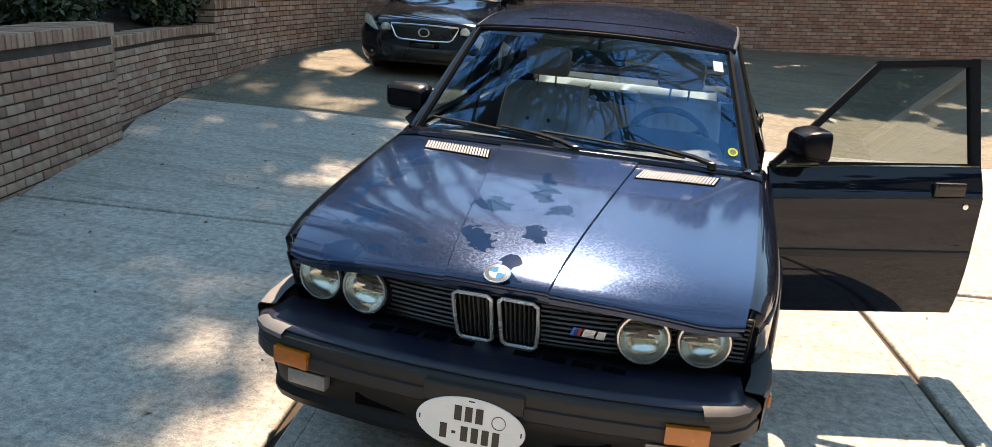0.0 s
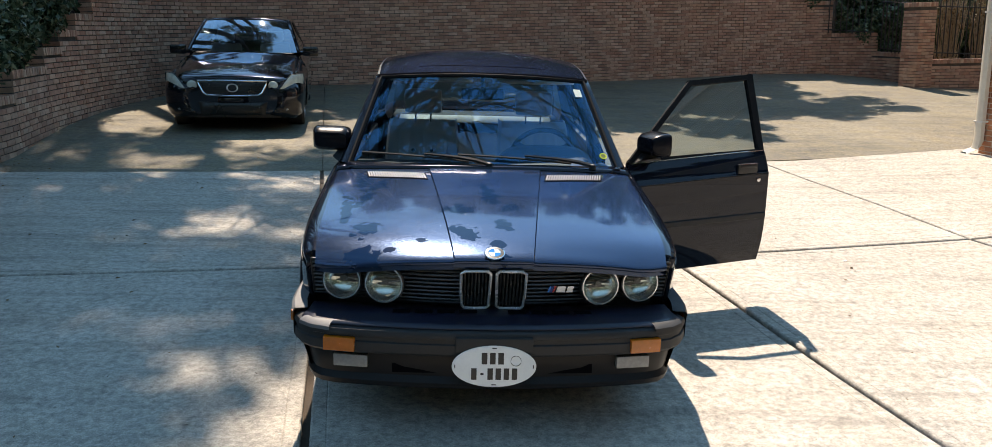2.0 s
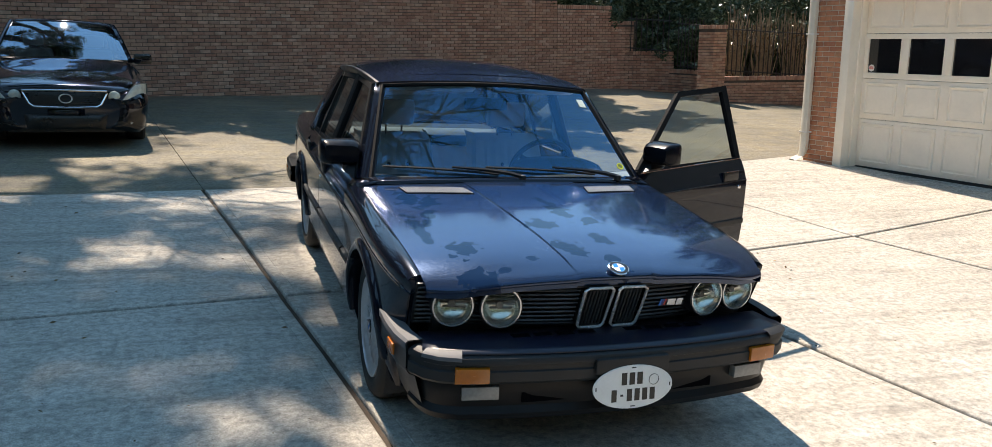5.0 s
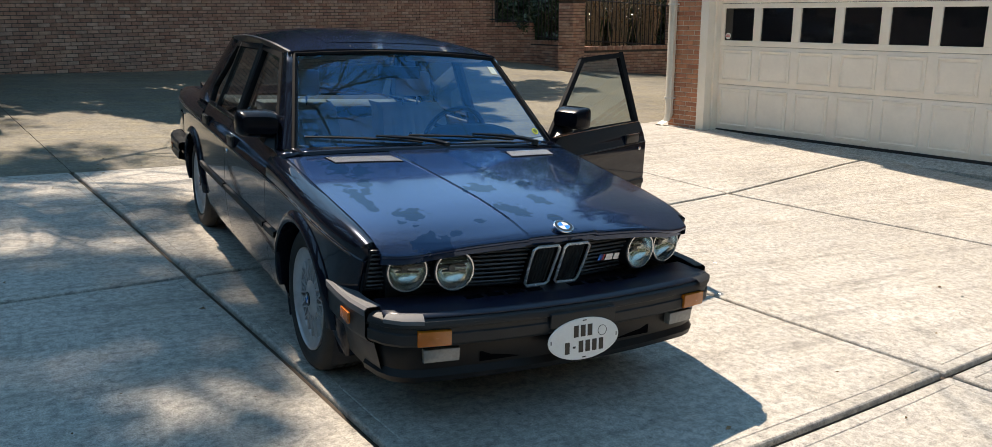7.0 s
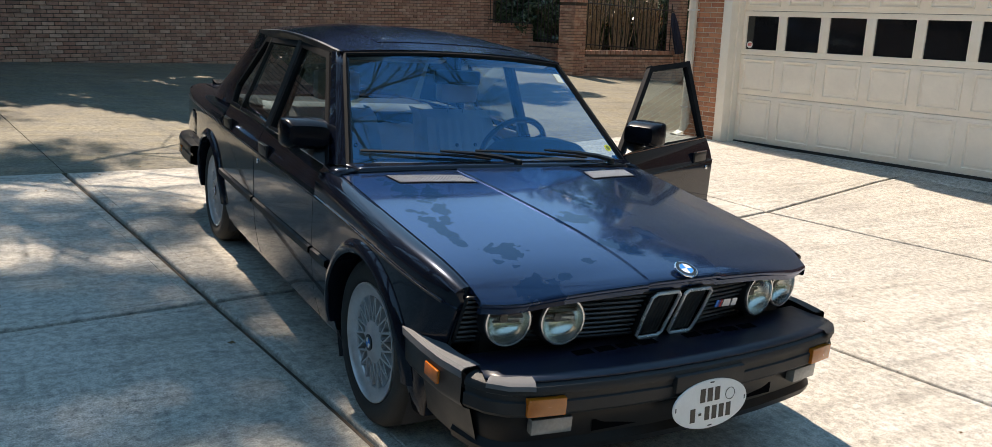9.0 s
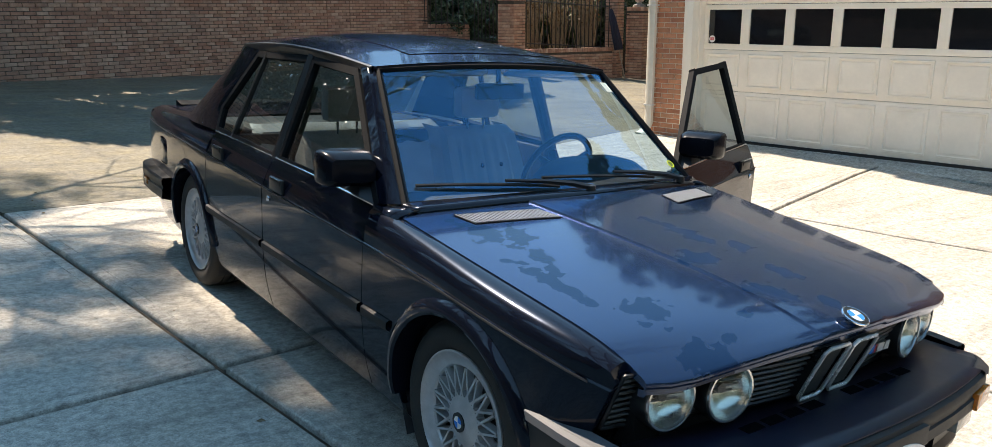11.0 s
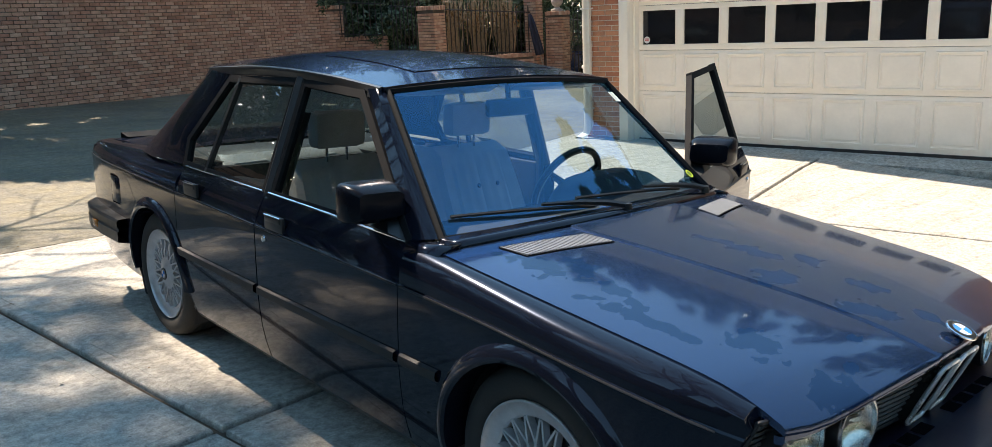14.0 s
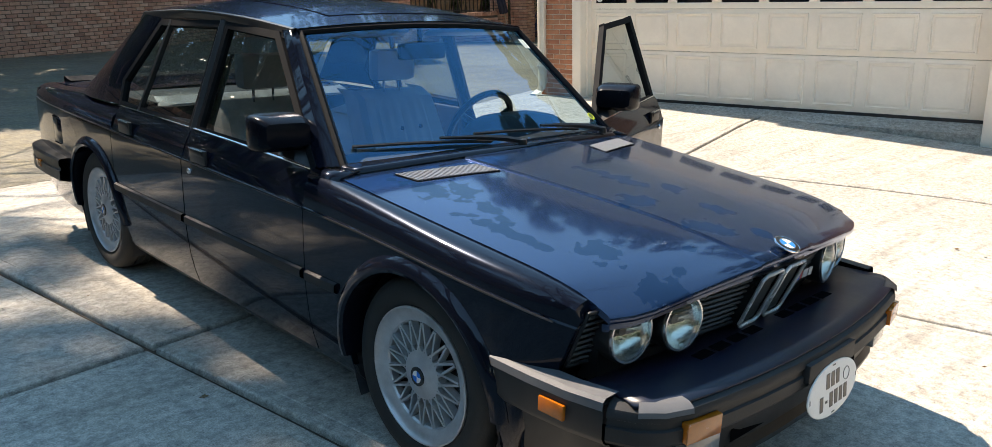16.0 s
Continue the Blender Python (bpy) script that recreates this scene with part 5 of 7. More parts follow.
for s in (-1, 1):
    for xc in (0.442, 0.617):
        y = nose_y(xc, 0.625) - 0.030
        LM = Matrix.Translation((s * xc, y, 0.621)) @ Matrix.Rotation(radians(7 * s), 4, "Z") @ Matrix.Rotation(radians(90), 4, "X")
        K = LM @ Matrix.Diagonal((0.90, 0.92, 0.9, 1))
        bm = bmesh.new()
        lathe(bm, [(0.092, -0.06), (0.092, 0.0), (0.0905, 0.006), (0.083, 0.008), (0.080, 0.0)], K)
        lampo = part("headlamp", bm, TRIM, sedan, "round headlamp in a black shell")
        bm = bmesh.new()
        lathe(bm, [(0.0875, 0.006), (0.086, 0.013), (0.080, 0.013), (0.078, 0.004)], K)
        part("lamp_ring", bm, LAMP_RING, lampo, "chrome ring")
        bm = bmesh.new()
        lathe(bm, [(0.079, 0.002), (0.074, -0.016), (0.06, -0.034), (0.04, -0.046), (0.02, -0.052), (0.0, -0.053)], K)
        part("reflector", bm, LAMP_SILVER, lampo)
        bm = bmesh.new()
        lathe(bm, [(0.0, -0.026), (0.015, -0.026), (0.018, -0.05)], K, 20)
        part("bulb_cap", bm, GRILLE_BAR, lampo)
        bm = bmesh.new()
        rings = [(0.080, 0.004), (0.06, 0.014), (0.035, 0.020), (0.012, 0.022), (0.0, 0.0225)]
        lathe(bm, rings, K, 40)
        part("lamp_lens", bm, LAMP_GLASS, lampo, "fluted glass lens")
# kidneys
for s in (-1, 1):
    bm = bmesh.new()
    def kp(x, z, dy=0.0):
        return (s * x, nose_y(0.07, z) - 0.022 + dy, z)
    out = [(0.012, 0.688), (0.024, 0.700), (0.116, 0.700), (0.131, 0.688), (0.131, 0.60), (0.126, 0.532), (0.114, 0.519), (0.030, 0.519), (0.016, 0.531)]
    tube(bm, [kp(x, z, -0.004) for x, z in out + out[:2]], 0.0062, 8)
    kid = part("kidney_frame", bm, GRILLE_BRIGHT, sedan, "chrome kidney surround")
    bm = bmesh.new()
    grid(bm, [[kp(x, z, d) for x, z in out + out[:1]] for d in (0.0, 0.05)])
    part("kidney_box", bm, INK, kid)
    for k in range(7):
        bm = bmesh.new()
        x = 0.029 + 0.0143 * k
        grid(bm, [[kp(x + dx, z, dy) for dx, dy in ((-0.003, 0.03), (-0.003, 0.008), (0.0, 0.004), (0.003, 0.008), (0.003, 0.03))] for z in (0.528, 0.695)])
        part("kidney_bar", bm, GRILLE_BAR, kid)


def roundel(parent, m, r):
    """A round badge: dark ring, bright rims and blue and white quarters."""
    bm = bmesh.new()
    lathe(bm, [(r, 0.0), (r, 0.004), (r * 0.93, 0.0055), (r * 0.9, 0.005)], m, 40)
    b = part("badge", bm, CHROME, parent, "round enamel badge")
    bm = bmesh.new()
    lathe(bm, [(r * 0.9, 0.005), (r * 0.62, 0.0056)], m, 40)
    part("badge_ring", bm, INK, b)
    bm = bmesh.new()
    lathe(bm, [(r * 0.64, 0.0058), (r * 0.6, 0.0066), (r * 0.57, 0.006)], m, 40)
    part("badge_rim", bm, CHROME, b)
    for k in range(4):
        bm = bmesh.new()
        disc(bm, r * 0.58, m @ Matrix.Translation((0, 0, 0.006)), 12, k * math.pi / 2, (k + 1) * math.pi / 2)
        part("badge_quarter", bm, BLUE if k % 2 else WHITE, b, smooth=0)


roundel(sedan, Matrix.Translation((0, -0.758, 0.772)) @ Matrix.Rotation(radians(22), 4, "X"), 0.041)
# model badge: three slanted colour bars and two plain blocks
BMT = Matrix.Translation((0.272, nose_y(0.26, 0.606) - 0.008, 0.606)) @ Matrix.Rotation(radians(90), 4, "X")
for k, mt in enumerate((BLUE, DEEP_BLUE, RED)):
    bm = bmesh.new()
    x = -0.048 + 0.010 * k
    poly(bm, [BMT @ Vector(p) for p in ((x, -0.013, 0.003), (x + 0.009, -0.013, 0.003), (x + 0.019, 0.013, 0.003), (x + 0.010, 0.013, 0.003))])
    solid(part("badge_stripe", bm, mt, grille, smooth=0), 0.004)
for x0, x1 in ((-0.012, 0.024), (0.030, 0.056)):
    bm = bmesh.new()
    poly(bm, [BMT @ Vector(p) for p in ((x0, -0.013, 0.003), (x1, -0.013, 0.003), (x1 + 0.006, 0.013, 0.003), (x0 + 0.008, 0.013, 0.003))])
    solid(part("badge_block", bm, GRILLE_BRIGHT, grille, smooth=0), 0.004)

# rear bumper
TAILP = [(0.885, 3.04), (0.885, 3.30), (0.872, 3.52), (0.835, 3.68), (0.77, 3.76), (0.6, 3.80), (0.3, 3.82), (0.0, 3.825)]
tp = [(x, y, nx * -1, ny * -1) for x, y, nx, ny in half_path(TAILP)]
bm = bmesh.new()
bumper_run(bm, tp, [(0.08, 0.535), (0.01, 0.532), (0.0, 0.52), (0.0, 0.49), (0.008, 0.485), (0.008, 0.47), (0.0, 0.465), (0.0, 0.41), (0.08, 0.39)])
rb = part("rear_bumper", bm, TRIM, sedan, "black rear impact bumper")
for s in (-1, 1):
    bm = bmesh.new()
    box(bm, s * 0.878 - 0.006, s * 0.878 + 0.006, 3.37, 3.45, 0.435, 0.475, 0.003)
    part("side_marker", bm, AMBER, rb)
    bm = bmesh.new()
    grid(bm, [[(s * (half(y, z) - 0.01), y, z) for z in (0.23, 0.3, 0.42)] for y in frange(3.0, 3.70, 5)])
    part("rear_apron", bm, PAINT, sedan)
    bm = bmesh.new()  # sill under the doors
    grid(bm, [[(s * x, y, z) for x, z in ((0.80, 0.235), (0.79, 0.20), (0.77, 0.175), (0.70, 0.17))] for y in frange(0.33, 2.30, 4)])
    part("sill", bm, TRIM, sedan)
    bm = bmesh.new()
    grid(bm, [[(s * (half(y, z) + o), y, z) for o, z in ((0.0, 0.492), (0.012, 0.497), (0.014, 0.512), (0.012, 0.527), (0.0, 0.532))] for y in (0.375, 0.47, 0.56)])
    part("rubbing_strip", bm, RUBBER, sedan)
    for ya, yb in ((-0.60, 0.565), (2.32, 3.70)):
        bm = bmesh.new()
        tube(bm, [(s * (half(y, 0.7) + 0.0005), y + nose_lean(y, curve(CREASE, y)), curve(CREASE, y)) for y in frange(ya, yb, 12)], 0.0035, 5)
        part("crease_line", bm, TRIM, sedan)
# fuel flap on the right flank
bm = bmesh.new()
box(bm, -half(3.15, 0.65) - 0.003, -half(3.15, 0.65) + 0.01, 3.10, 3.24, 0.60, 0.745, 0.006)
flap = part("fuel_flap", bm, PAINT, sedan)
bm = bmesh.new()
box(bm, -half(3.15, 0.65) - 0.0012, -half(3.15, 0.65) + 0.01, 3.094, 3.246, 0.594, 0.751, 0.003)
part("flap_seam", bm, SLOT, flap, "dark gap round the flap")

# floor pan and bulkhead
bm = bmesh.new()
box(bm, -0.74, 0.74, 0.36, 2.28, 0.19, 0.25)
box(bm, -0.46, 0.46, -0.7, 3.7, 0.22, 0.30)
box(bm, -0.69, 0.69, 0.36, 0.40, 0.2, 0.86)
box(bm, -0.69, 0.69, 2.30, 2.36, 0.2, 0.88)
part("floor_pan", bm, CARPET, sedan, smooth=0)
bm = bmesh.new()
box(bm, -0.68, 0.68, -0.60, 0.30, 0.40, 0.62)
part("engine_block", bm, INK, sedan, smooth=0)


def wheel(x, y, s):
    """Tyre and cross-spoke alloy wheel; s: -1 faces the right flank."""
    M = Matrix.Translation((x, y, 0.318)) @ Matrix.Rotation(radians(90 * s), 4, "Y")
    bm = bmesh.new()
    R = 0.319
    lathe(bm, [(0.205, -0.20), (0.25, -0.222), (0.295, -0.215), (R - 0.003, -0.195), (R, -0.17), (R, -0.146), (R - 0.007, -0.144), (R - 0.007, -0.138), (R, -0.136), (R, -0.112), (R - 0.007, -0.110), (R - 0.007, -0.104), (R, -0.102), (R, -0.076), (R - 0.007, -0.074), (R - 0.007, -0.068), (R, -0.066), (R, -0.05), (R - 0.003, -0.025), (0.305, -0.008), (0.292, 0.002), (0.272, 0.006), (0.245, 0.003), (0.226, -0.008), (0.22, -0.02)], M, 64)
    tyre = part("tyre", bm, TYRE, None)
    bm = bmesh.new()
    lathe(bm, [(0.212, -0.20), (0.203, -0.10), (0.198, -0.05), (0.202, -0.026), (0.216, -0.014), (0.226, -0.006), (0.226, 0.0), (0.221, 0.001), (0.214, -0.008), (0.190, -0.018), (0.178, -0.020), (0.172, -0.026), (0.170, -0.05)], M, 64)
    rim = part("wheel", bm, ALLOY, sedan, "silver cross-spoke alloy wheel")
    tyre.parent = rim
    bm = bmesh.new()
    n = 18
    for k in range(n):
        for turn in (-1, 1):
            a0, a1 = 2 * math.pi * k / n, 2 * math.pi * (k + turn * 0.95) / n
            p, q = Vector((0.066 * math.cos(a0), 0.066 * math.sin(a0), -0.022)), Vector((0.174 * math.cos(a1), 0.174 * math.sin(a1), -0.022))
            d = (q - p).normalized()
            w = Vector((-d.y, d.x, 0)) * 0.0052
            f = Vector((0, 0, 0.010))
            r = [p - w, q - w, q + w, p + w]
            vs = [bm.verts.new(M @ (v - f * 2.0)) for v in r] + [bm.verts.new(M @ (v + f * 0.4)) for v in (p - w * 0.7, q - w * 0.7, q + w * 0.7, p + w * 0.7)]
            for fc in ((4, 5, 6, 7), (0, 1, 5, 4), (1, 2, 6, 5), (2, 3, 7, 6), (3, 0, 4, 7)):
                bm.faces.new([vs[i] for i in fc])
    part("spokes", bm, ALLOY, rim)
    bm = bmesh.new()
    lathe(bm, [(0.0, -0.004), (0.036, -0.004), (0.045, -0.010), (0.062, -0.012), (0.080, -0.018), (0.082, -0.045)], M, 40)
    part("hub", bm, ALLOY, rim)
    bm = bmesh.new()
    lathe(bm, [(0.186, -0.06), (0.02, -0.075)], M, 32)
    part("brake_shield", bm, INK, rim)
    return M, rim


for s, y, x in ((-1, 0.0, 0.806), (1, 0.0, 0.806), (-1, TAIL, 0.812), (1, TAIL, 0.812)):
    M, rim = wheel(s * x, y, s)
    bm = bmesh.new()
    lathe(bm, [(0.031, -0.003), (0.031, 0.001), (0.0, 0.0015)], M, 32)
    part("centre_cap", bm, INK, rim, "round blue and white centre cap")
    for k in range(4):
        bm = bmesh.new()
        disc(bm, 0.020, M @ Matrix.Translation((0, 0, 0.0025)), 10, k * math.pi / 2, (k + 1) * math.pi / 2)
        part("cap_quarter", bm, BLUE if k % 2 else WHITE, rim, smooth=0)

# ---- cabin ----


def seat(x, y, wide, back_h, name, parent, pleats=5):
    """A pleated leather seat: cushion, backrest and its bolsters."""
    bm = bmesh.new()
    rows = []
    for v in frange(0, 1, 10):
        row = []
        for u in frange(-1, 1, 30):
            bol = 0.045 * max(0.0, (abs(u) - 0.62) / 0.38) ** 1.2
            pl = 0.009 * abs(math.sin(u / 0.62 * pleats * math.pi / 2)) if abs(u) < 0.62 else 0.0
            zz = 0.455 + 0.035 * v - 0.10 * max(0, 0.12 - v) / 0.12
            row.append((x + u * wide / 2, y - 0.52 + 0.5 * v, zz + bol + pl - 0.05 * max(0, abs(u) - 0.93) / 0.07))
        rows.append(row)
    grid(bm, rows)
    for r in (rows[0],):
        grid(bm, [r, [(px, py + 0.01, 0.27) for px, py, pz in r]])
    cushion = solid(part("seat", bm, LEATHER, parent, "pale grey pleated leather seat"), 0.02)
    bm = bmesh.new()
    rows = []
    for v in frange(0, 1, 14):
        row = []
        for u in frange(-1, 1, 30):
            f = 1 - 0.10 * v**3
            bol = 0.05 * max(0.0, (abs(u) - 0.62) / 0.38) ** 1.2 * (1 - v * 0.6)
            pl = 0.010 * abs(math.sin(u / 0.62 * pleats * math.pi / 2)) if abs(u) < 0.62 and v < 0.86 else 0.0
            row.append((x + u * wide / 2 * f, y + 0.22 * v - bol - pl + 0.06 * max(0, v - 0.93) / 0.07 + 0.05 * max(0, abs(u) - 0.93) / 0.07, 0.46 + back_h * v))
        rows.append(row)
    grid(bm, rows)
    back = [(px, y + 0.36, 0.46 + back_h * 0.97) for px, py, pz in rows[-1]]
    grid(bm, [rows[-1], back, [(px, y + 0.16, 0.40) for px, py, pz in rows[0]]])
    grid(bm, [[rows[k][0] for k in range(15)], [(rows[k][0][0], rows[k][0][1] + 0.12, rows[k][0][2]) for k in range(15)]])
    grid(bm, [[rows[k][-1] for k in range(15)], [(rows[k][-1][0], rows[k][-1][1] + 0.12, rows[k][-1][2]) for k in range(15)]])
    part("seat_back", bm, LEATHER, cushion, "pleated backrest")
    return cushion


def headrest(x, y, z, parent):
    bm = bmesh.new()
    box(bm, x - 0.125, x + 0.125, y - 0.045, y + 0.045, z - 0.075, z + 0.085, 0.032)
    part("headrest", bm, LEATHER, parent, "padded leather head restraint")
    bm = bmesh.new()
    for dx in (-0.05, 0.05):
        tube(bm, [(x + dx, y + 0.005, z - 0.16), (x + dx, y + 0.005, z - 0.06)], 0.006, 6)
    part("headrest_post", bm, CHROME, parent)


for s in (-1, 1):
    c = seat(s * 0.37, 1.42, 0.50, 0.52, "seat", sedan)
    headrest(s * 0.37, 1.67, 1.10, c)
    for dx in (-0.06, 0.06):
        bm = bmesh.new()
        lathe(bm, [(0.0, 0.008), (0.008, 0.006), (0.012, 0.0)], Matrix.Translation((s * 0.37 + dx, 1.505, 0.80)) @ Matrix.Rotation(radians(75), 4, "X"), 12)
        part("button", bm, DASH, c)
bench = seat(0.0, 2.14, 1.26, 0.46, "bench", sedan, 13)
# dashboard with an instrument hump
bm = bmesh.new()
rows = []
for x in frange(-0.70, 0.70, 40):
    hump = max(0.0, 1 - ((x - 0.36) / 0.27) ** 4) ** 0.5 if abs(x - 0.36) < 0.27 else 0.0
    y0 = 0.515 - 0.06 * (1 - (x / 0.7) ** 2)
    rows.append([(x, y0, 0.868), (x, 0.60, 0.882 + 0.015 * hump), (x, 0.70, 0.875 + 0.085 * hump), (x, 0.80, 0.862 + 0.10 * hump), (x, 0.83, 0.845 + 0.095 * hump), (x, 0.835, 0.80), (x, 0.80, 0.66), (x, 0.70, 0.52)])
grid(bm, rows)
part("dashboard", bm, DASH, sedan, "dark padded dashboard with instrument hood", smooth=50)
SW = Matrix.Translation((0.365, 0.985, 0.865)) @ Matrix.Rotation(radians(-66), 4, "X")
bm = bmesh.new()
tube(bm, [SW @ Vector((0.185 * math.cos(a), 0.185 * math.sin(a), 0)) for a in frange(0, 2 * math.pi, 40)], 0.0155, 8, False)
sw = part("steering_wheel", bm, TRIM, sedan, "three-spoke leather steering wheel")
bm = bmesh.new()
for a in (90, 210, 330):
    p = Vector((math.cos(radians(a)), math.sin(radians(a)), 0))
    tube(bm, [SW @ (p * 0.03 + Vector((0, 0, -0.02))), SW @ (p * 0.18)], [0.02, 0.012], 8)
lathe(bm, [(0.0, 0.012), (0.045, 0.006), (0.055, -0.012), (0.04, -0.04)], SW, 24)
part("wheel_spokes", bm, TRIM, sw)
bm = bmesh.new()
box(bm, -0.125, 0.125, 0.955, 0.985, 1.195, 1.265, 0.014)
part("rear_view_mirror", bm, TRIM, sedan)
bm = bmesh.new()
tube(bm, [(0, 0.98, 1.25), (0, 0.99, 1.34)], 0.012, 6)
part("mirror_stem", bm, TRIM, sedan)
for s in (-1, 1):
    bm = bmesh.new()
    grid(bm, [[(s * (0.30 + 0.24 * u), 0.985 + 0.05 * v - 0.04 * (1 - u * u), 1.315 - 0.10 * v * 0.2 + 0.0) for u in frange(-1, 1, 6)] for v in frange(0, 1, 3)])
    solid(part("sun_visor", bm, LEATHER, sedan), 0.012)
    bm = bmesh.new()  # belt on the centre post
    grid(bm, [[(s * greenhouse(1.55, z, -0.06), 1.50 + dy, z) for dy in (-0.024, 0.024)] for z in (0.45, 0.9, 1.2)])
    solid(part("seat_belt", bm, RUBBER, sedan), 0.003)
bm = bmesh.new()
grid(bm, [[roof_pt(u, y) - Vector((0, 0, 0.03)) for u in frange(-0.94, 0.94, 10)] for y in frange(1.0, ROOF_END - 0.02, 8)])
part("headlining", bm, LEATHER, sedan, "pale headlining")
# wipers lying on the foot of the screen
def on_glass(u, v, out):
    a, b, c = ws(u, v), ws(u + 0.01, v), ws(u, v + 0.01)
    n = (b - a).cross(c - a).normalized()
    if n.z < 0:
        n = -n
    return a + n * out
for u0, u1, v1, bend in ((0.03, -0.93, 0.115, 0.10), (0.80, -0.20, 0.105, 0.10)):
    bm = bmesh.new()
    base = on_glass(u0, 0.0, 0.0) + Vector((0, -0.055, 0.004))
    lathe(bm, [(0.0, 0.03), (0.016, 0.026), (0.02, 0.0)], Matrix.Translation(base), 14)
    arm = [base + Vector((0, 0, 0.018)), base.lerp(on_glass(u0 * 0.8 + u1 * 0.2, 0.05, 0.03), 0.5) + Vector((0, 0, 0.012)), on_glass(u0 * 0.75 + u1 * 0.25, 0.055, 0.03), on_glass((u0 + u1) / 2, 0.085, 0.028)]
    tube(bm, arm, [0.012, 0.012, 0.010, 0.006], 6)
    wiper = part("wiper", bm, TRIM, sedan, "black wiper arm resting on the screen")
    bm = bmesh.new()
    tube(bm, [on_glass(u0 * 0.85 + u1 * 0.15 + (u1 - u0) * 0.85 * t, 0.035 + (v1 - 0.035) * t, 0.010 + 0.008 * math.sin(t * math.pi)) for t in frange(0, 1, 10)], 0.0065, 6)
    part("wiper_blade", bm, RUBBER, wiper)
# stickers inside the screen
bm = bmesh.new()
p = on_glass(0.93, 0.13, 0.003)
n = (on_glass(0.93, 0.13, 0.1) - on_glass(0.93, 0.13, 0.0)).normalized()
SM = Matrix.Translation(p) @ n.to_track_quat("Z", "Y").to_matrix().to_4x4()
lathe(bm, [(0.021, 0.0), (0.021, 0.001), (0.014, 0.001), (0.014, 0.0)], SM, 24)
ring_st = part("sticker", bm, YELLOW, sedan, "round yellow-green sticker on the glass", smooth=0)
bm = bmesh.new()
disc(bm, 0.0135, SM, 20)
part("sticker_middle", bm, plain("olive_print", (0.16, 0.20, 0.04), 0.5), ring_st, smooth=0)
bm = bmesh.new()
poly(bm, [on_glass(u, v, 0.003) for u, v in ((0.865, 0.80), (0.935, 0.80), (0.935, 0.89), (0.865, 0.89))])
part("sticker", bm, plain("white_sticker", (0.7, 0.75, 0.66), 0.5), sedan, "small pale sticker on the glass", smooth=0)


# ---- the parked sedan by the wall: own plan as above, front axle at y = 0 ----
LM2 = G @ pose(-3.16, 8.02, 0.02, 0, 0, 8)
parked = thing("parked_sedan", LM2, "glossy black modern four-door sedan parked before the brick wall", "car")
# station: y, half width at sill, waist and shoulder, heights of floor, waist, shoulder, crown
BODY = [(-0.93, 0.50, 0.56, 0.46, 0.26, 0.46, 0.60, 0.66), (-0.88, 0.68, 0.74, 0.60, 0.22, 0.46, 0.66, 0.71), (-0.78, 0.80, 0.85, 0.70, 0.20, 0.48, 0.70, 0.755), (-0.55, 0.86, 0.895, 0.76, 0.19, 0.52, 0.755, 0.81),
        (-0.2, 0.88, 0.905, 0.79, 0.19, 0.56, 0.80, 0.865), (0.3, 0.89, 0.91, 0.80, 0.19, 0.58, 0.86, 0.93), (0.72, 0.89, 0.91, 0.80, 0.19, 0.60, 0.91, 0.985), (1.6, 0.89, 0.91, 0.80, 0.19, 0.62, 0.95, 0.985),
        (2.85, 0.89, 0.91, 0.80, 0.19, 0.64, 0.97, 1.0), (3.5, 0.86, 0.88, 0.76, 0.21, 0.66, 1.0, 1.05), (3.86, 0.76, 0.80, 0.68, 0.28, 0.66, 0.98, 1.03)]


def body_half(y):
    cols = list(zip(*BODY))
    ws_, ww, wh, zf, zw, zs, zc = [curve(list(zip(cols[0], c)), y) for c in cols[1:]]
    return [(ws_ - 0.05, zf), (ws_, zf + 0.05), (ws_ + (ww - ws_) * 0.7, zf + (zw - zf) * 0.5), (ww, zw), (ww - 0.004, zw + (zs - zw) * 0.4), (ww + (wh - ww) * 0.35, zw + (zs - zw) * 0.78), (wh, zs),
            (wh * 0.88, zs + (zc - zs) * 0.35), (wh * 0.6, zs + (zc - zs) * 0.72), (wh * 0.3, zs + (zc - zs) * 0.94), (0.0, zc)]


def lex_skin(y0, y1, i0, i1, name, mat, n=16):
    for s in (-1, 1):
        bm = bmesh.new()
        grid(bm, [[(s * x, y, z) for x, z in body_half(y)[i0:i1]] for y in frange(y0, y1, n)])
        solid(part(name, bm, mat, parked), 0.006)


def arch_cut(y0, y1, name, yc):
    for s in (-1, 1):
        bm = bmesh.new()
        rows = []
        for y in sorted(frange(y0, y1, 12) + [yc + 0.345 * math.cos(a) for a in frange(0, math.pi, 16) if y0 < yc + 0.345 * math.cos(a) < y1]):
            h = body_half(y)
            d = abs(y - yc)
            lo = 0.32 + math.sqrt(0.345**2 - d * d) if d < 0.345 else h[0][1]
            zs = [lo + (h[6][1] - lo) * k / 8 for k in range(9)]
            tab = sorted([(z, x) for x, z in h[:7]])
            rows.append([(s * lerp(tab, z), y, z) for z in zs])
        grid(bm, rows)
        solid(part(name, bm, BLACK_PAINT, parked), 0.006)
        bm = bmesh.new()
        grid(bm, [[(s * x, yc + 0.35 * math.cos(a), 0.32 + 0.35 * math.sin(a)) for x in (0.86, 0.5)] for a in frange(-0.3, math.pi + 0.3, 20)])
        part("wheel_well", bm, INK, parked)


arch_cut(-0.50, 0.50, "front_fender", 0.0)
arch_cut(2.30, 3.86, "rear_quarter", 2.85)
lex_skin(-0.93, -0.50, 0, 7, "front_bumper", BLACK_PAINT)
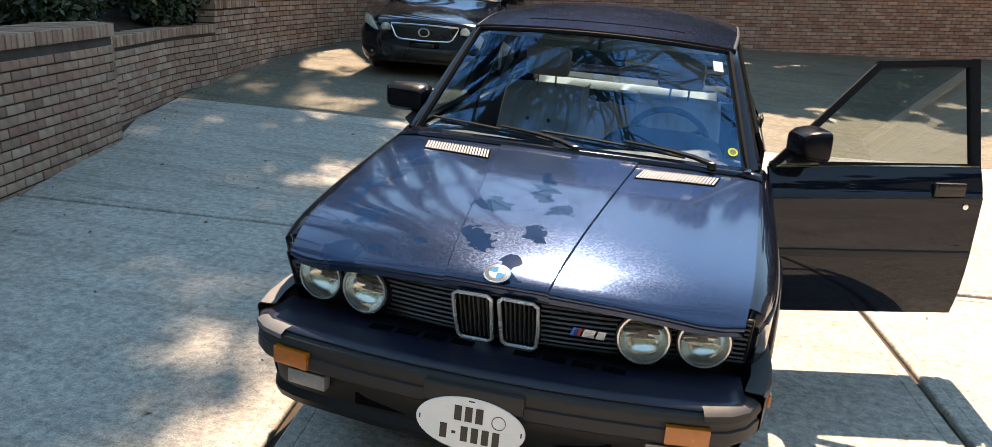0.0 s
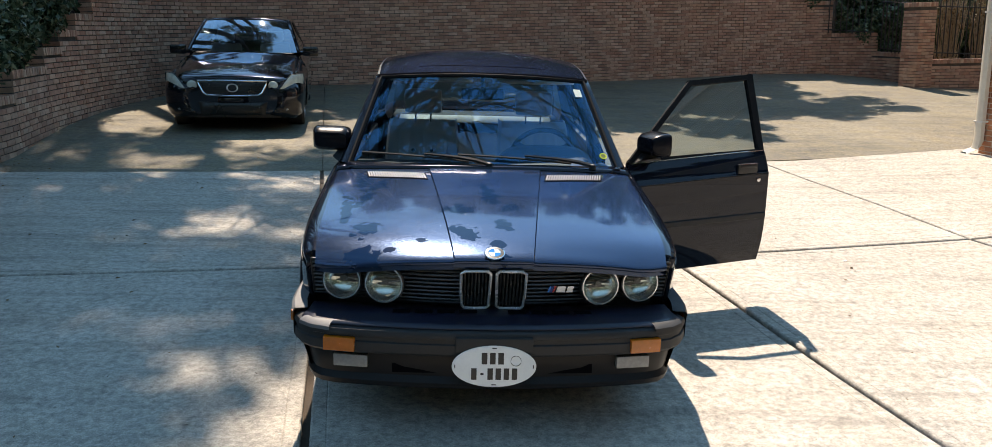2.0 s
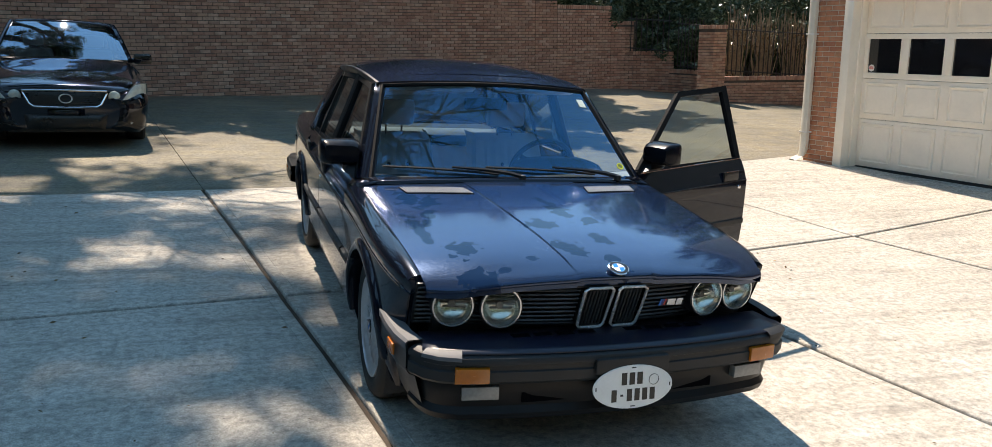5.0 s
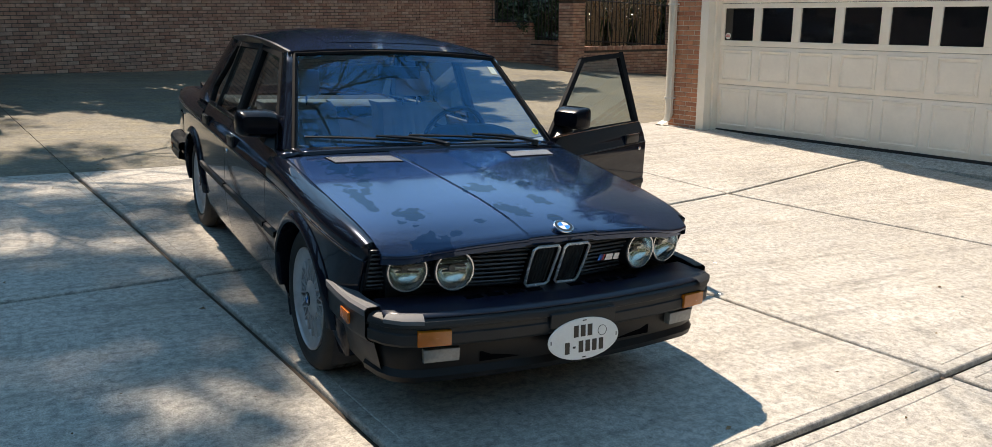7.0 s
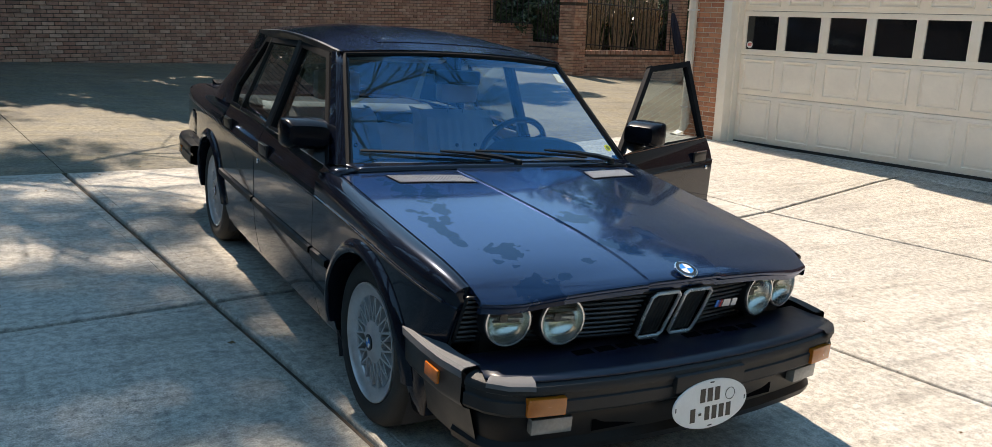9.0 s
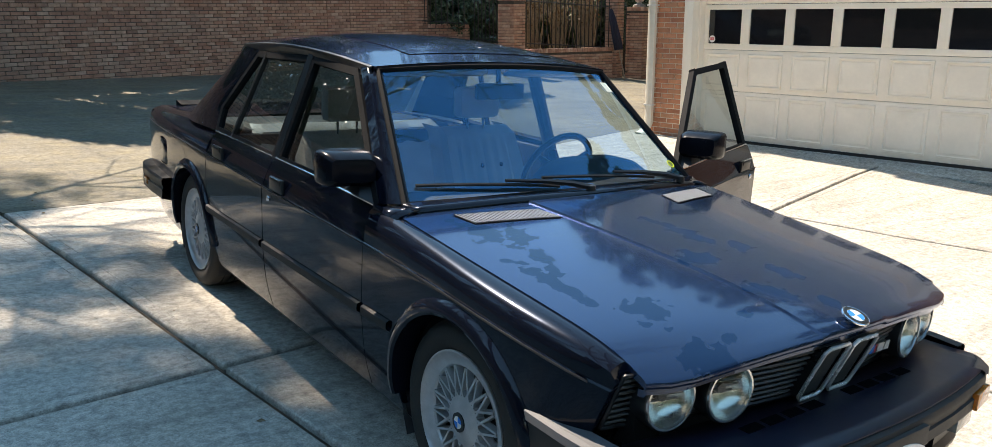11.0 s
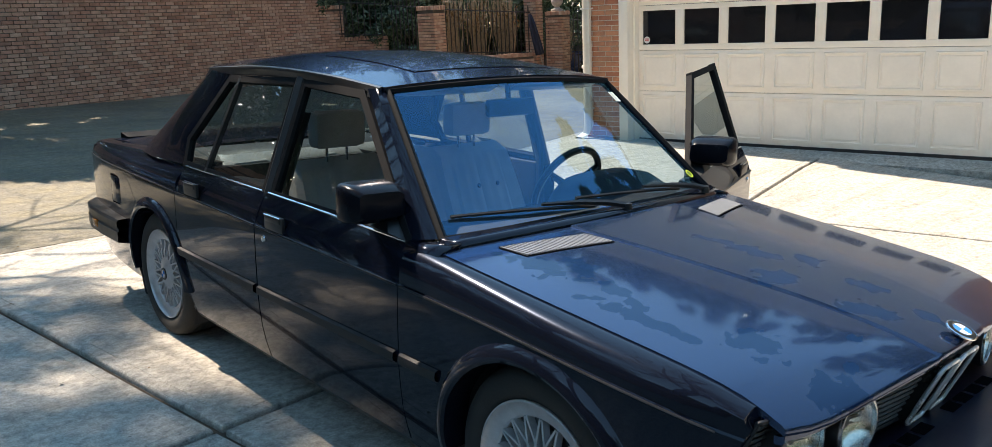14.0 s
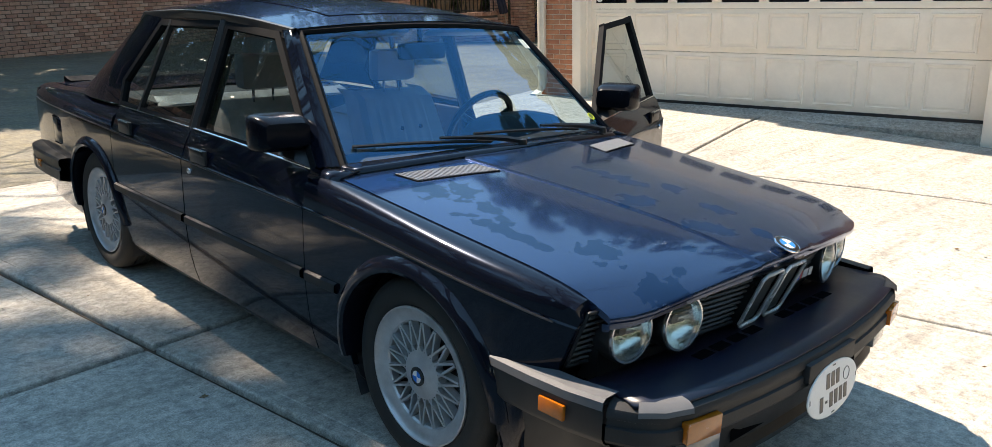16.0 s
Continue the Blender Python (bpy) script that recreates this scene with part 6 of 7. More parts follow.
lex_skin(0.504, 1.55, 0, 7, "front_door", BLACK_PAINT)
lex_skin(1.555, 2.296, 0, 7, "rear_door", BLACK_PAINT)
bm = bmesh.new()
grid(bm, [[(s * x, y, z) for s, k in [(-1, i) for i in range(6, 11)] + [(1, i) for i in range(9, 5, -1)] for x, z in [body_half(y)[k]]] for y in frange(-0.88, 0.80, 20)])
solid(part("bonnet", bm, BLACK_PAINT, parked, "glossy black bonnet"), 0.006)
bm = bmesh.new()
grid(bm, [[(s * x, y, z) for s, k in [(-1, i) for i in range(6, 11)] + [(1, i) for i in range(9, 5, -1)] for x, z in [body_half(y)[k]]] for y in frange(3.2, 3.86, 8)])
solid(part("boot_lid", bm, BLACK_PAINT, parked), 0.006)
bm = bmesh.new()
grid(bm, [[(x, 3.87, z) for x in frange(-0.72, 0.72, 6)] for z in (0.3, 0.7, 1.0)])
part("tail_panel", bm, BLACK_PAINT, parked)
bm = bmesh.new()
nose_ring = [(s * x, -0.932, z) for s, k in [(-1, i) for i in range(0, 11)] + [(1, i) for i in range(9, -1, -1)] for x, z in [body_half(-0.93)[k]]]
poly(bm, nose_ring)
part("nose_panel", bm, BLACK_PAINT, parked, smooth=0)


def lws(u, v):
    return Vector((u * (0.775 - 0.165 * v), 0.74 + 0.72 * v - (0.16 - 0.06 * v) * (1 - u * u), 0.975 + 0.42 * (1.22 * v - 0.22 * v * v) + 0.03 * (1 - u * u) * v))


bm = bmesh.new()
grid(bm, [[lws(u, v) for u in frange(-1, 1, 14)] for v in frange(0, 1, 8)])
part("windscreen", bm, SCREEN_SKY, parked, "windscreen flashing in the sun").visible_shadow = False
bm = bmesh.new()
grid(bm, [[(u * w, y - 0.10 * (1 - u * u) * k, z + 0.03 * (1 - u * u)) for u in frange(-1, 1, 12)] for y, z, w, k in ((1.46, 1.397, 0.615, 1), (1.7, 1.42, 0.63, 0.5), (2.1, 1.425, 0.63, 0), (2.5, 1.40, 0.61, 0), (2.7, 1.365, 0.59, -0.4))])
solid(part("roof", bm, BLACK_PAINT, parked), 0.01)
bm = bmesh.new()
grid(bm, [[(u * 0.40, y - 0.05 * (1 - u * u), 1.424 + 0.034 * (1 - (u * 0.7) ** 2) + (y - 1.62) * 0.03) for u in frange(-1, 1, 6)] for y in (1.56, 1.9)])
part("sunroof", bm, DARK_GLASS, parked)
bm = bmesh.new()
grid(bm, [[(u * (0.56 + 0.10 * v), 2.72 + 0.62 * v, 1.345 - 0.33 * v + 0.03 * (1 - u * u)) for u in frange(-1, 1, 10)] for v in frange(0, 1, 6)])
part("rear_window", bm, SIDE_GLASS, parked)
for s in (-1, 1):
    bm = bmesh.new()
    up = [(1.46, 1.397, 0.615), (1.9, 1.42, 0.63), (2.7, 1.365, 0.59)]
    grid(bm, [[(s * (0.80 + (w - 0.80) * t), y0 + (y - y0) * t, 0.95 + (z - 0.95) * t) for t in frange(0, 1, 6)] for (y, z, w), y0 in zip(up, (0.92, 1.9, 3.1))])
    part("side_windows", bm, SIDE_GLASS, parked)
    bm = bmesh.new()
    tube(bm, [lws(s, v) + Vector((s * 0.012, 0.01, 0.004)) for v in frange(0, 1, 6)], 0.026, 8)
    part("a_pillar", bm, BLACK_PAINT, parked)
    bm = bmesh.new()
    tube(bm, [(s * w, y, z) for y, z, w in ((1.46, 1.397, 0.622), (1.9, 1.42, 0.638), (2.5, 1.40, 0.62), (2.72, 1.36, 0.60), (3.3, 1.0, 0.70))], [0.024, 0.024, 0.03, 0.05, 0.07], 8)
    part("roof_rail", bm, BLACK_PAINT, parked)
    bm = bmesh.new()
    c = Vector((s * 0.955, 0.92, 0.985))
    box(bm, c.x - 0.115, c.x + 0.115, c.y - 0.06, c.y + 0.04, c.z - 0.07, c.z + 0.07, 0.035)
    part("mirror", bm, BLACK_PAINT, parked, "black wing mirror")
    bm = bmesh.new()
    tube(bm, [c + Vector((-s * 0.07, 0, -0.02)), c + Vector((-s * 0.19, 0.03, -0.03))], 0.03, 8)
    part("mirror_foot", bm, BLACK_PAINT, parked)


def nose_front(x):
    """How far the nose stands forward at half width x."""
    return curve([(0, -0.945), (0.3, -0.94), (0.5, -0.925), (0.65, -0.885), (0.78, -0.79), (0.86, -0.64), (0.90, -0.50)], abs(x))


def face_patch(name, outline, out, mat, parent, label="", cut=None, zlean=0.16):
    """A shape of (x, z) points laid on the nose, standing out metres proud."""
    bm = bmesh.new()
    cx, cz = sum(p[0] for p in outline) / len(outline), sum(p[1] for p in outline) / len(outline)
    def at(x, z, o):
        return (x, nose_front(x) - o + zlean * max(0, z - 0.45), z)
    rims = [[bm.verts.new(at(cx + (x - cx) * f, cz + (z - cz) * f, o)) for x, z in outline] for f, o in ((1.0, out - 0.03), (1.0, out), (0.8, out + 0.012), (0.4, out + 0.016))]
    for a, b in zip(rims, rims[1:]):
        for k in range(len(a)):
            bm.faces.new((a[k], a[(k + 1) % len(a)], b[(k + 1) % len(a)], b[k]))
    bm.faces.new(rims[-1])
    return part(name, bm, mat, parent, label)


def frame_line(name, outline, r, out, mat, parent, zlean=0.16):
    bm = bmesh.new()
    pts = [(x, nose_front(x) - out + zlean * max(0, z - 0.45), z) for x, z in outline]
    tube(bm, pts + pts[:2], r, 6)
    return part(name, bm, mat, parent)


GR = [(-0.432, 0.690), (-0.20, 0.694), (0.0, 0.695), (0.20, 0.694), (0.432, 0.690), (0.425, 0.66), (0.365, 0.545), (0.32, 0.513), (0.0, 0.503), (-0.32, 0.513), (-0.365, 0.545), (-0.425, 0.66)]
lg = face_patch("grille", GR, 0.016, INK, parked, "dark mesh grille in a bright frame")
frame_line("grille_frame", GR, 0.012, 0.034, CHROME, lg)
for k in range(7):
    z = 0.53 + 0.022 * k
    w = lerp([(0.513, 0.30), (0.545, 0.345), (0.66, 0.405)], z)
    bm = bmesh.new()
    tube(bm, [(x, nose_front(x) - 0.034 + 0.16 * (z - 0.45), z) for x in frange(-w, w, 8)], 0.003, 5)
    part("grille_bar", bm, TRIM, lg)
bm = bmesh.new()
lathe(bm, [(0.050, 0.0), (0.054, 0.008), (0.062, 0.008), (0.066, 0.0)], Matrix.Translation((0, -0.975, 0.606)) @ Matrix.Rotation(radians(84), 4, "X") @ Matrix.Diagonal((1.12, 0.85, 1, 1)), 32)
part("badge", bm, SILVER, lg, "oval chrome badge")
for s in (-1, 1):
    HL = [(s * x, z) for x, z in ((0.585, 0.588), (0.64, 0.66), (0.70, 0.735), (0.745, 0.768), (0.82, 0.775), (0.885, 0.765), (0.893, 0.70), (0.885, 0.635), (0.80, 0.605), (0.68, 0.585))]
    lamp2 = face_patch("headlamp", HL, 0.03, plain("hazy_lamp_lens", (0.60, 0.62, 0.54), 0.15, vary=0.25, scale=14, coat=0.8), parked, "hazy clear headlamp lens")
    frame_line("lamp_edge", HL, 0.006, 0.03, TRIM, lamp2)
    bm = bmesh.new()
    bmesh.ops.create_uvsphere(bm, u_segments=20, v_segments=12, radius=1, matrix=Matrix.Translation((s * 0.508, nose_front(0.508) + 0.028, 0.626)) @ Matrix.Diagonal((0.066, 0.028, 0.066, 1)))
    part("inner_lamp", bm, plain("hazy_inner_lens", (0.55, 0.56, 0.48), 0.25, vary=0.2, coat=0.8), parked, "round inner lamp")
    face_patch("fog_recess", [(s * x, z) for x, z in ((0.50, 0.29), (0.52, 0.35), (0.80, 0.37), (0.82, 0.30))], 0.004, INK, parked)
    face_patch("fog_lamp", [(s * x, z) for x, z in ((0.66, 0.305), (0.66, 0.352), (0.80, 0.358), (0.81, 0.312))], 0.012, plain("small_fog_lens", (0.4, 0.4, 0.38), 0.2), parked)
face_patch("lower_intake", [(-0.43, 0.42), (0.43, 0.42), (0.40, 0.25), (-0.40, 0.25)], 0.002, INK, parked)
face_patch("plate_plinth", [(-0.19, 0.485), (0.19, 0.485), (0.19, 0.42), (-0.19, 0.42)], 0.012, BLACK_PAINT, parked)


def plain_wheel(x, y, s):
    M = Matrix.Translation((x, y, 0.32)) @ Matrix.Rotation(radians(90 * s), 4, "Y")
    bm = bmesh.new()
    lathe(bm, [(0.228, -0.06), (0.224, 0.0), (0.218, -0.01), (0.19, -0.03)], M, 40)
    for k in range(10):
        tube(bm, [M @ Vector((0.05 * math.cos(a), 0.05 * math.sin(a), -0.02)) for a in [k * 0.628]] + [M @ Vector((0.215 * math.cos(k * 0.628), 0.215 * math.sin(k * 0.628), -0.018))], [0.02, 0.012], 6)
    lathe(bm, [(0.0, -0.005), (0.06, -0.012), (0.06, -0.05)], M, 24)
    w = part("wheel", bm, ALLOY, parked)
    bm = bmesh.new()
    lathe(bm, [(0.225, -0.21), (0.30, -0.215), (0.322, -0.18), (0.322, -0.03), (0.30, 0.0), (0.25, 0.004), (0.226, -0.01)], M, 48)
    part("tyre", bm, TYRE, w)
    bm = bmesh.new()
    lathe(bm, [(0.21, -0.08), (0.01, -0.08)], M, 24)
    part("brake_shield", bm, INK, w)


for s in (-1, 1):
    for y in (0.0, 2.85):
        plain_wheel(s * 0.875, y, s)
bm = bmesh.new()
box(bm, -0.6, 0.6, -0.8, 3.7, 0.20, 0.30)
box(bm, -0.75, 0.75, 0.75, 0.80, 0.3, 0.93)
part("floor_pan", bm, INK, parked, smooth=0)
for x in (-0.38, 0.38):
    bm = bmesh.new()
    box(bm, x - 0.24, x + 0.24, 1.75, 1.9, 0.45, 1.05, 0.06)
    box(bm, x - 0.13, x + 0.13, 1.80, 1.9, 1.08, 1.25, 0.04)
    part("seat", bm, LEATHER, parked)
bm = bmesh.new()
grid(bm, [[(x, y, z) for x in frange(-0.70, 0.70, 8)] for y, z in ((0.70, 0.955), (0.95, 0.955), (1.1, 0.90), (1.12, 0.6))])
part("dashboard", bm, DASH, parked)


# ---- planting and trees ----
def leaf_mat(name, c, c2):
    m, n, l, bs = nodes(name)
    rnd = n.new("ShaderNodeNewGeometry").outputs["Random Per Island"]
    l.new(ramp(n, l, rnd, 0.0, 1.0, c, c2), bs.inputs["Base Color"])
    bs.inputs["Roughness"].default_value = 0.24
    return m


IVY = leaf_mat("dark_evergreen_leaf", (0.03, 0.055, 0.030), (0.11, 0.155, 0.09))
LEAF = leaf_mat("tree_leaf", (0.02, 0.04, 0.012), (0.06, 0.09, 0.025))
DRY = leaf_mat("dry_leaf", (0.10, 0.055, 0.025), (0.22, 0.14, 0.06))
BARK = plain("dark_grey_bark", (0.045, 0.039, 0.033), 0.9, vary=0.35, scale=14, grain=0.8)


def leaves(clumps, per, size, seed, squash=1.0):
    """Leaf blades scattered in clumps of (centre, radius); from_pydata lists."""
    rng = np.random.default_rng(seed)
    vs, fs = [], []
    for c, r in clumps:
        d = rng.normal(size=(per, 3))
        d /= np.linalg.norm(d, axis=1)[:, None]
        pos = np.array(c) + d * (r * rng.uniform(0.35, 1.0, (per, 1)) ** 0.6) * np.array([1, 1, squash])
        a = rng.normal(size=(per, 3))
        a /= np.linalg.norm(a, axis=1)[:, None]
        b = np.cross(a, rng.normal(size=(per, 3)))
        b /= np.linalg.norm(b, axis=1)[:, None] + 1e-9
        s = size * rng.uniform(0.6, 1.3, (per, 1))
        q = np.stack([pos - a * s, pos + b * s * 0.38 + a * s * 0.1, pos + a * s, pos - b * s * 0.38 + a * s * 0.1], 1).reshape(-1, 3)
        k = len(vs)
        vs.extend(map(tuple, q))
        fs.extend((k + 4 * i, k + 4 * i + 1, k + 4 * i + 2, k + 4 * i + 3) for i in range(per))
    return vs, fs


def leaf_part(name, clumps, per, size, seed, mat, parent, squash=1.0):
    me = bpy.data.meshes.new(name)
    vs, fs = leaves(clumps, per, size, seed, squash)
    me.from_pydata(vs, [], fs)
    me.materials.append(mat)
    ob = tagged(new(name, me), kind="stuff")
    ob.parent = parent
    return ob


def shrub(x, y, h, w, seed, label, mat=None, lift=0.0):
    """A shrub: a few stems and an uneven crown of leaves."""
    rng = random.Random(seed)
    base = plan(x, y)
    sh = thing("shrub", Matrix.Translation(base + Vector((0, 0, lift))), label, "shrub", "evergreen planting")
    bm = bmesh.new()
    clumps = []
    for k in range(7):
        a = rng.uniform(0, 6.28)
        tip = Vector((math.cos(a) * w * rng.uniform(0.2, 0.8), math.sin(a) * w * rng.uniform(0.2, 0.8), h * rng.uniform(0.45, 0.92)))
        tube(bm, [(0, 0, -0.2), tip * 0.5 + Vector((rng.uniform(-0.1, 0.1), rng.uniform(-0.1, 0.1), 0)), tip], [0.03, 0.02, 0.006], 5)
        clumps.append((tip, w * rng.uniform(0.35, 0.6)))
        clumps.append((tip * 0.6, w * rng.uniform(0.35, 0.55)))
    tagged(part("bare_growth", bm, BARK, sh), kind="stuff")
    leaf_part("foliage", clumps, 420, 0.05, seed, mat or IVY, sh)
    return sh


def tree(x, y, height, seed, spread, lean, label, depth=6, leaf=0, leaf_size=0.07, trunk_r=0.2, lift=0.0, leaf_mat_=None, first=0.3, splits=(3, 4)):
    """A tapered trunk that forks again and again down to twigs; leaf: blades at each twig's end."""
    rng = random.Random(seed)
    base = plan(x, y) + Vector((0, 0, lift))
    tr = thing("tree", Matrix.Translation(base), label, "tree")
    trunk, limbs = bmesh.new(), bmesh.new()
    ends = []

    def grow(bm, p, d, length, r, level):
        pts, rs = [p], [r]
        n = 4 if level < 3 else 2
        for k in range(n):
            wob = 0.16 if level < 2 else 0.30
            d = (d + Vector((rng.uniform(-wob, wob), rng.uniform(-wob, wob), rng.uniform(-wob * 0.5, wob * 0.6)))).normalized()
            p = p + d * length / n
            pts.append(p)
            rs.append(r * (1 - 0.28 * (k + 1) / n))
        tube(bm, pts, rs, 8 if level < 2 else (5 if level < 4 else 3), caps=False)
        if level >= depth:
            ends.append(p)
            return
        for k in range(rng.randint(*splits)):
            q = pts[-1] if k < 2 else pts[rng.randint(max(1, n - 2), n)]
            axis = d.orthogonal().normalized()
            axis.rotate(Matrix.Rotation(rng.uniform(0, 6.28), 3, d))
            nd = d.copy()
            nd.rotate(Matrix.Rotation(rng.uniform(0.35, 0.85) * spread, 3, axis))
            nd = (nd + Vector((0, 0, 0.10))).normalized()
            grow(limbs, q, nd, length * rng.uniform(0.62, 0.80), rs[-1] * rng.uniform(0.58, 0.85), level + 1)

    grow(trunk, Vector((0, 0, -0.4)), Vector(lean).normalized(), height * first, trunk_r, 0)
    part("trunk", trunk, BARK, tr)
    part("limbs", limbs, BARK, tr)
    if leaf:
        leaf_part("crown", [(e, 0.32) for e in ends], leaf, leaf_size, seed, leaf_mat_ or LEAF, tr)
    return tr


# bare trees lean over the drive from behind the left wall
tree(-8.4, 8.2, 13.0, 5, 1.05, (0.62, -0.05, 1.0), "tall bare dark-barked tree leaning over the driveway", depth=7, trunk_r=0.24, lift=1.2, splits=(3, 4))
tree(-7.0, 0.4, 13.0, 27, 0.62, (0.72, 0.0, 1.0), "tall slender bare dark-barked tree leaning over the driveway", depth=6, trunk_r=0.34, lift=0.6, first=0.46, splits=(4, 4))
tree(-7.6, 4.6, 12.5, 21, 1.05, (0.40, -0.05, 1.0), "bare dark-barked tree spreading above the retaining wall", depth=7, trunk_r=0.22, lift=0.9, splits=(3, 4))


def pine(x, y, h, seed, lift, lean=5.0):
    """A tall pine: a long leaning bare trunk, then whorled limbs with tufts of needles; (x, y) lies under its crown."""
    rng = random.Random(seed)
    tr = thing("pine_tree", Matrix.Translation(plan(x - lean, y) + Vector((0, 0, lift))), "tall pine with needle tufts high above the yard", "tree", "tall pines")
    bend = [(0.0, 0.0), (0.3, 0.55), (0.52, 0.92), (0.75, 1.0), (1.0, 1.0)]

    def stem(f):
        return Vector((lean * curve(bend, f), 0.12 * math.sin(f * 7 + seed), h * f))

    bm = bmesh.new()
    tube(bm, [Vector((0, 0, -0.4))] + [stem(f) for f in (0.15, 0.3, 0.45, 0.6, 0.8, 1.0)], [0.24, 0.21, 0.18, 0.15, 0.12, 0.08, 0.02], 10)
    part("trunk", bm, BARK, tr)
    bm = bmesh.new()
    tufts = []
    for k in range(21):
        f = 0.54 + 0.46 * k / 21
        a = k * 2.4 + rng.uniform(-0.5, 0.5)
        reach = rng.uniform(1.3, 2.7) * min(1.0, (1.08 - f) / 0.25)
        p = stem(f)
        q = p + Vector((math.cos(a) * reach, math.sin(a) * reach, rng.uniform(0.0, 0.8)))
        m = p.lerp(q, 0.5) + Vector((0, 0, -0.15))
        tube(bm, [p, m, q], [0.05, 0.03, 0.01], 5)
        for w in ((1.0, 0.5) if k % 2 else (0.85,)):
            tufts.append((p.lerp(q, w) + Vector((rng.uniform(-0.3, 0.3), rng.uniform(-0.3, 0.3), 0.15)), rng.uniform(0.38, 0.85)))
    part("limbs", bm, BARK, tr)
    leaf_part("crown", tufts, 240, 0.12, seed, LEAF, tr, 0.7)


for k, (x, y, h) in enumerate(((-3.9, 11.0, 23.0), (-5.6, 12.0, 24.0), (-4.0, 13.6, 25.0), (-5.8, 15.0, 26.0), (-4.2, 16.4, 27.0), (-7.4, 11.4, 23.0), (-7.4, 14.2, 25.0), (-3.4, 15.4, 20.0), (-5.4, 16.6, 20.5), (-6.2, 13.2, 24.0), (-5.2, 11.6, 20.0))):
    pine(x, y, h, 80 + k, 1.8)
# evergreens along the back wall keep it in shade
for k, (x, y, h) in enumerate(((-1.0, 16.2, 9.0), (2.6, 17.4, 10.3), (6.2, 18.8, 10.2), (9.6, 20.5, 6.0))):
    tree(x, y, h, 30 + k, 0.95, (0.05, -0.12, 1.0), "evergreen tree with dense dark leaves behind the wall", depth=4, leaf=110, leaf_size=0.11, trunk_r=0.16, lift=1.5, leaf_mat_=LEAF, first=0.28, splits=(4, 5))
for k, (x, y, h, w, up) in enumerate(((-5.9, 6.6, 0.7, 0.55, 0.75), (-6.2, 7.6, 0.9, 0.6, 0.9), (-6.0, 8.6, 1.2, 0.6, 1.2), (-6.2, 9.8, 1.3, 0.7, 1.5), (-5.75, 9.0, 1.3, 0.75, 1.5), (-5.8, 8.0, 1.0, 0.6, 1.25), (-5.9, 10.0, 1.1, 0.8, 1.7), (-6.0, 11.2, 1.0, 0.9, 2.3), (-6.6, 5.4, 0.7, 0.6, 0.6), (-6.6, 4.0, 0.7, 0.6, 0.6),
                                      (6.6, 16.7, 0.5, 0.6, 1.9), (7.6, 17.0, 0.7, 0.6, 1.75), (8.6, 17.1, 1.1, 0.6, 1.3), (9.4, 16.9, 1.0, 0.5, 0.8), (10.1, 16.2, 0.9, 0.5, 0.5), (9.6, 18.2, 1.6, 0.9, 0.9),
                                      (11.2, 16.5, 1.6, 0.9, 0.4), (12.2, 15.8, 1.4, 0.8, 0.4), (13.5, 16.0, 1.8, 0.9, 0.3), (12.0, 18.5, 2.2, 1.3, 0.5), (15.0, 15.0, 1.8, 1.0, 0.2), (14.0, 18.5, 2.4, 1.4, 0.4), (16.5, 16.5, 2.4, 1.4, 0.3),
                                      (8.0, 19.5, 2.2, 1.3, 1.5))):
    shrub(x, y, h, w, 60 + k, "dark glossy evergreen shrub behind the brick wall", lift=up)

# ivy-like growth crowding the top of the curved wall
for k, (x, y, h, w, up) in enumerate(((-5.25, 4.9, 0.8, 0.5, 0.55), (-5.45, 5.8, 1.0, 0.55, 0.6), (-5.6, 6.7, 1.15, 0.6, 0.7), (-5.72, 7.5, 1.3, 0.6, 0.85), (-5.85, 8.4, 1.5, 0.65, 1.1), (-5.9, 9.4, 1.5, 0.7, 1.4),
                                      (-5.8, 10.6, 1.3, 0.7, 1.9), (-6.3, 5.3, 1.3, 0.7, 0.6), (-6.5, 6.4, 1.5, 0.75, 0.7), (-6.6, 7.6, 1.7, 0.8, 0.9), (-6.7, 8.9, 1.8, 0.85, 1.2), (-5.5, 3.6, 0.9, 0.6, 0.5), (-6.2, 2.6, 1.0, 0.7, 0.5))):
    shrub(x, y, h, w, 700 + k, "dense glossy evergreen shrub spilling over the wall's top", lift=up)
for k, (x, y, h, w) in enumerate(((5.5, 20.5, 4.0, 1.8), (8.5, 21.5, 4.5, 1.9), (11.5, 20.5, 4.5, 1.9), (14.0, 20.5, 5.0, 2.0), (16.5, 19.0, 5.0, 2.0), (18.5, 16.5, 5.0, 2.0), (17.8, 13.5, 4.5, 1.8), (12.6, 17.0, 3.0, 1.4), (10.4, 18.2, 3.0, 1.4), (14.8, 16.8, 3.0, 1.4))):
    sh = shrub(x, y, h, w, 200 + k, "tall dense evergreen hedge behind the fence", lift=0.6)
    leaf_part("backing_foliage", [((0, 0, h * f), w * 1.1) for f in (0.15, 0.4, 0.65)], 2600, 0.075, 300 + k, IVY, sh)
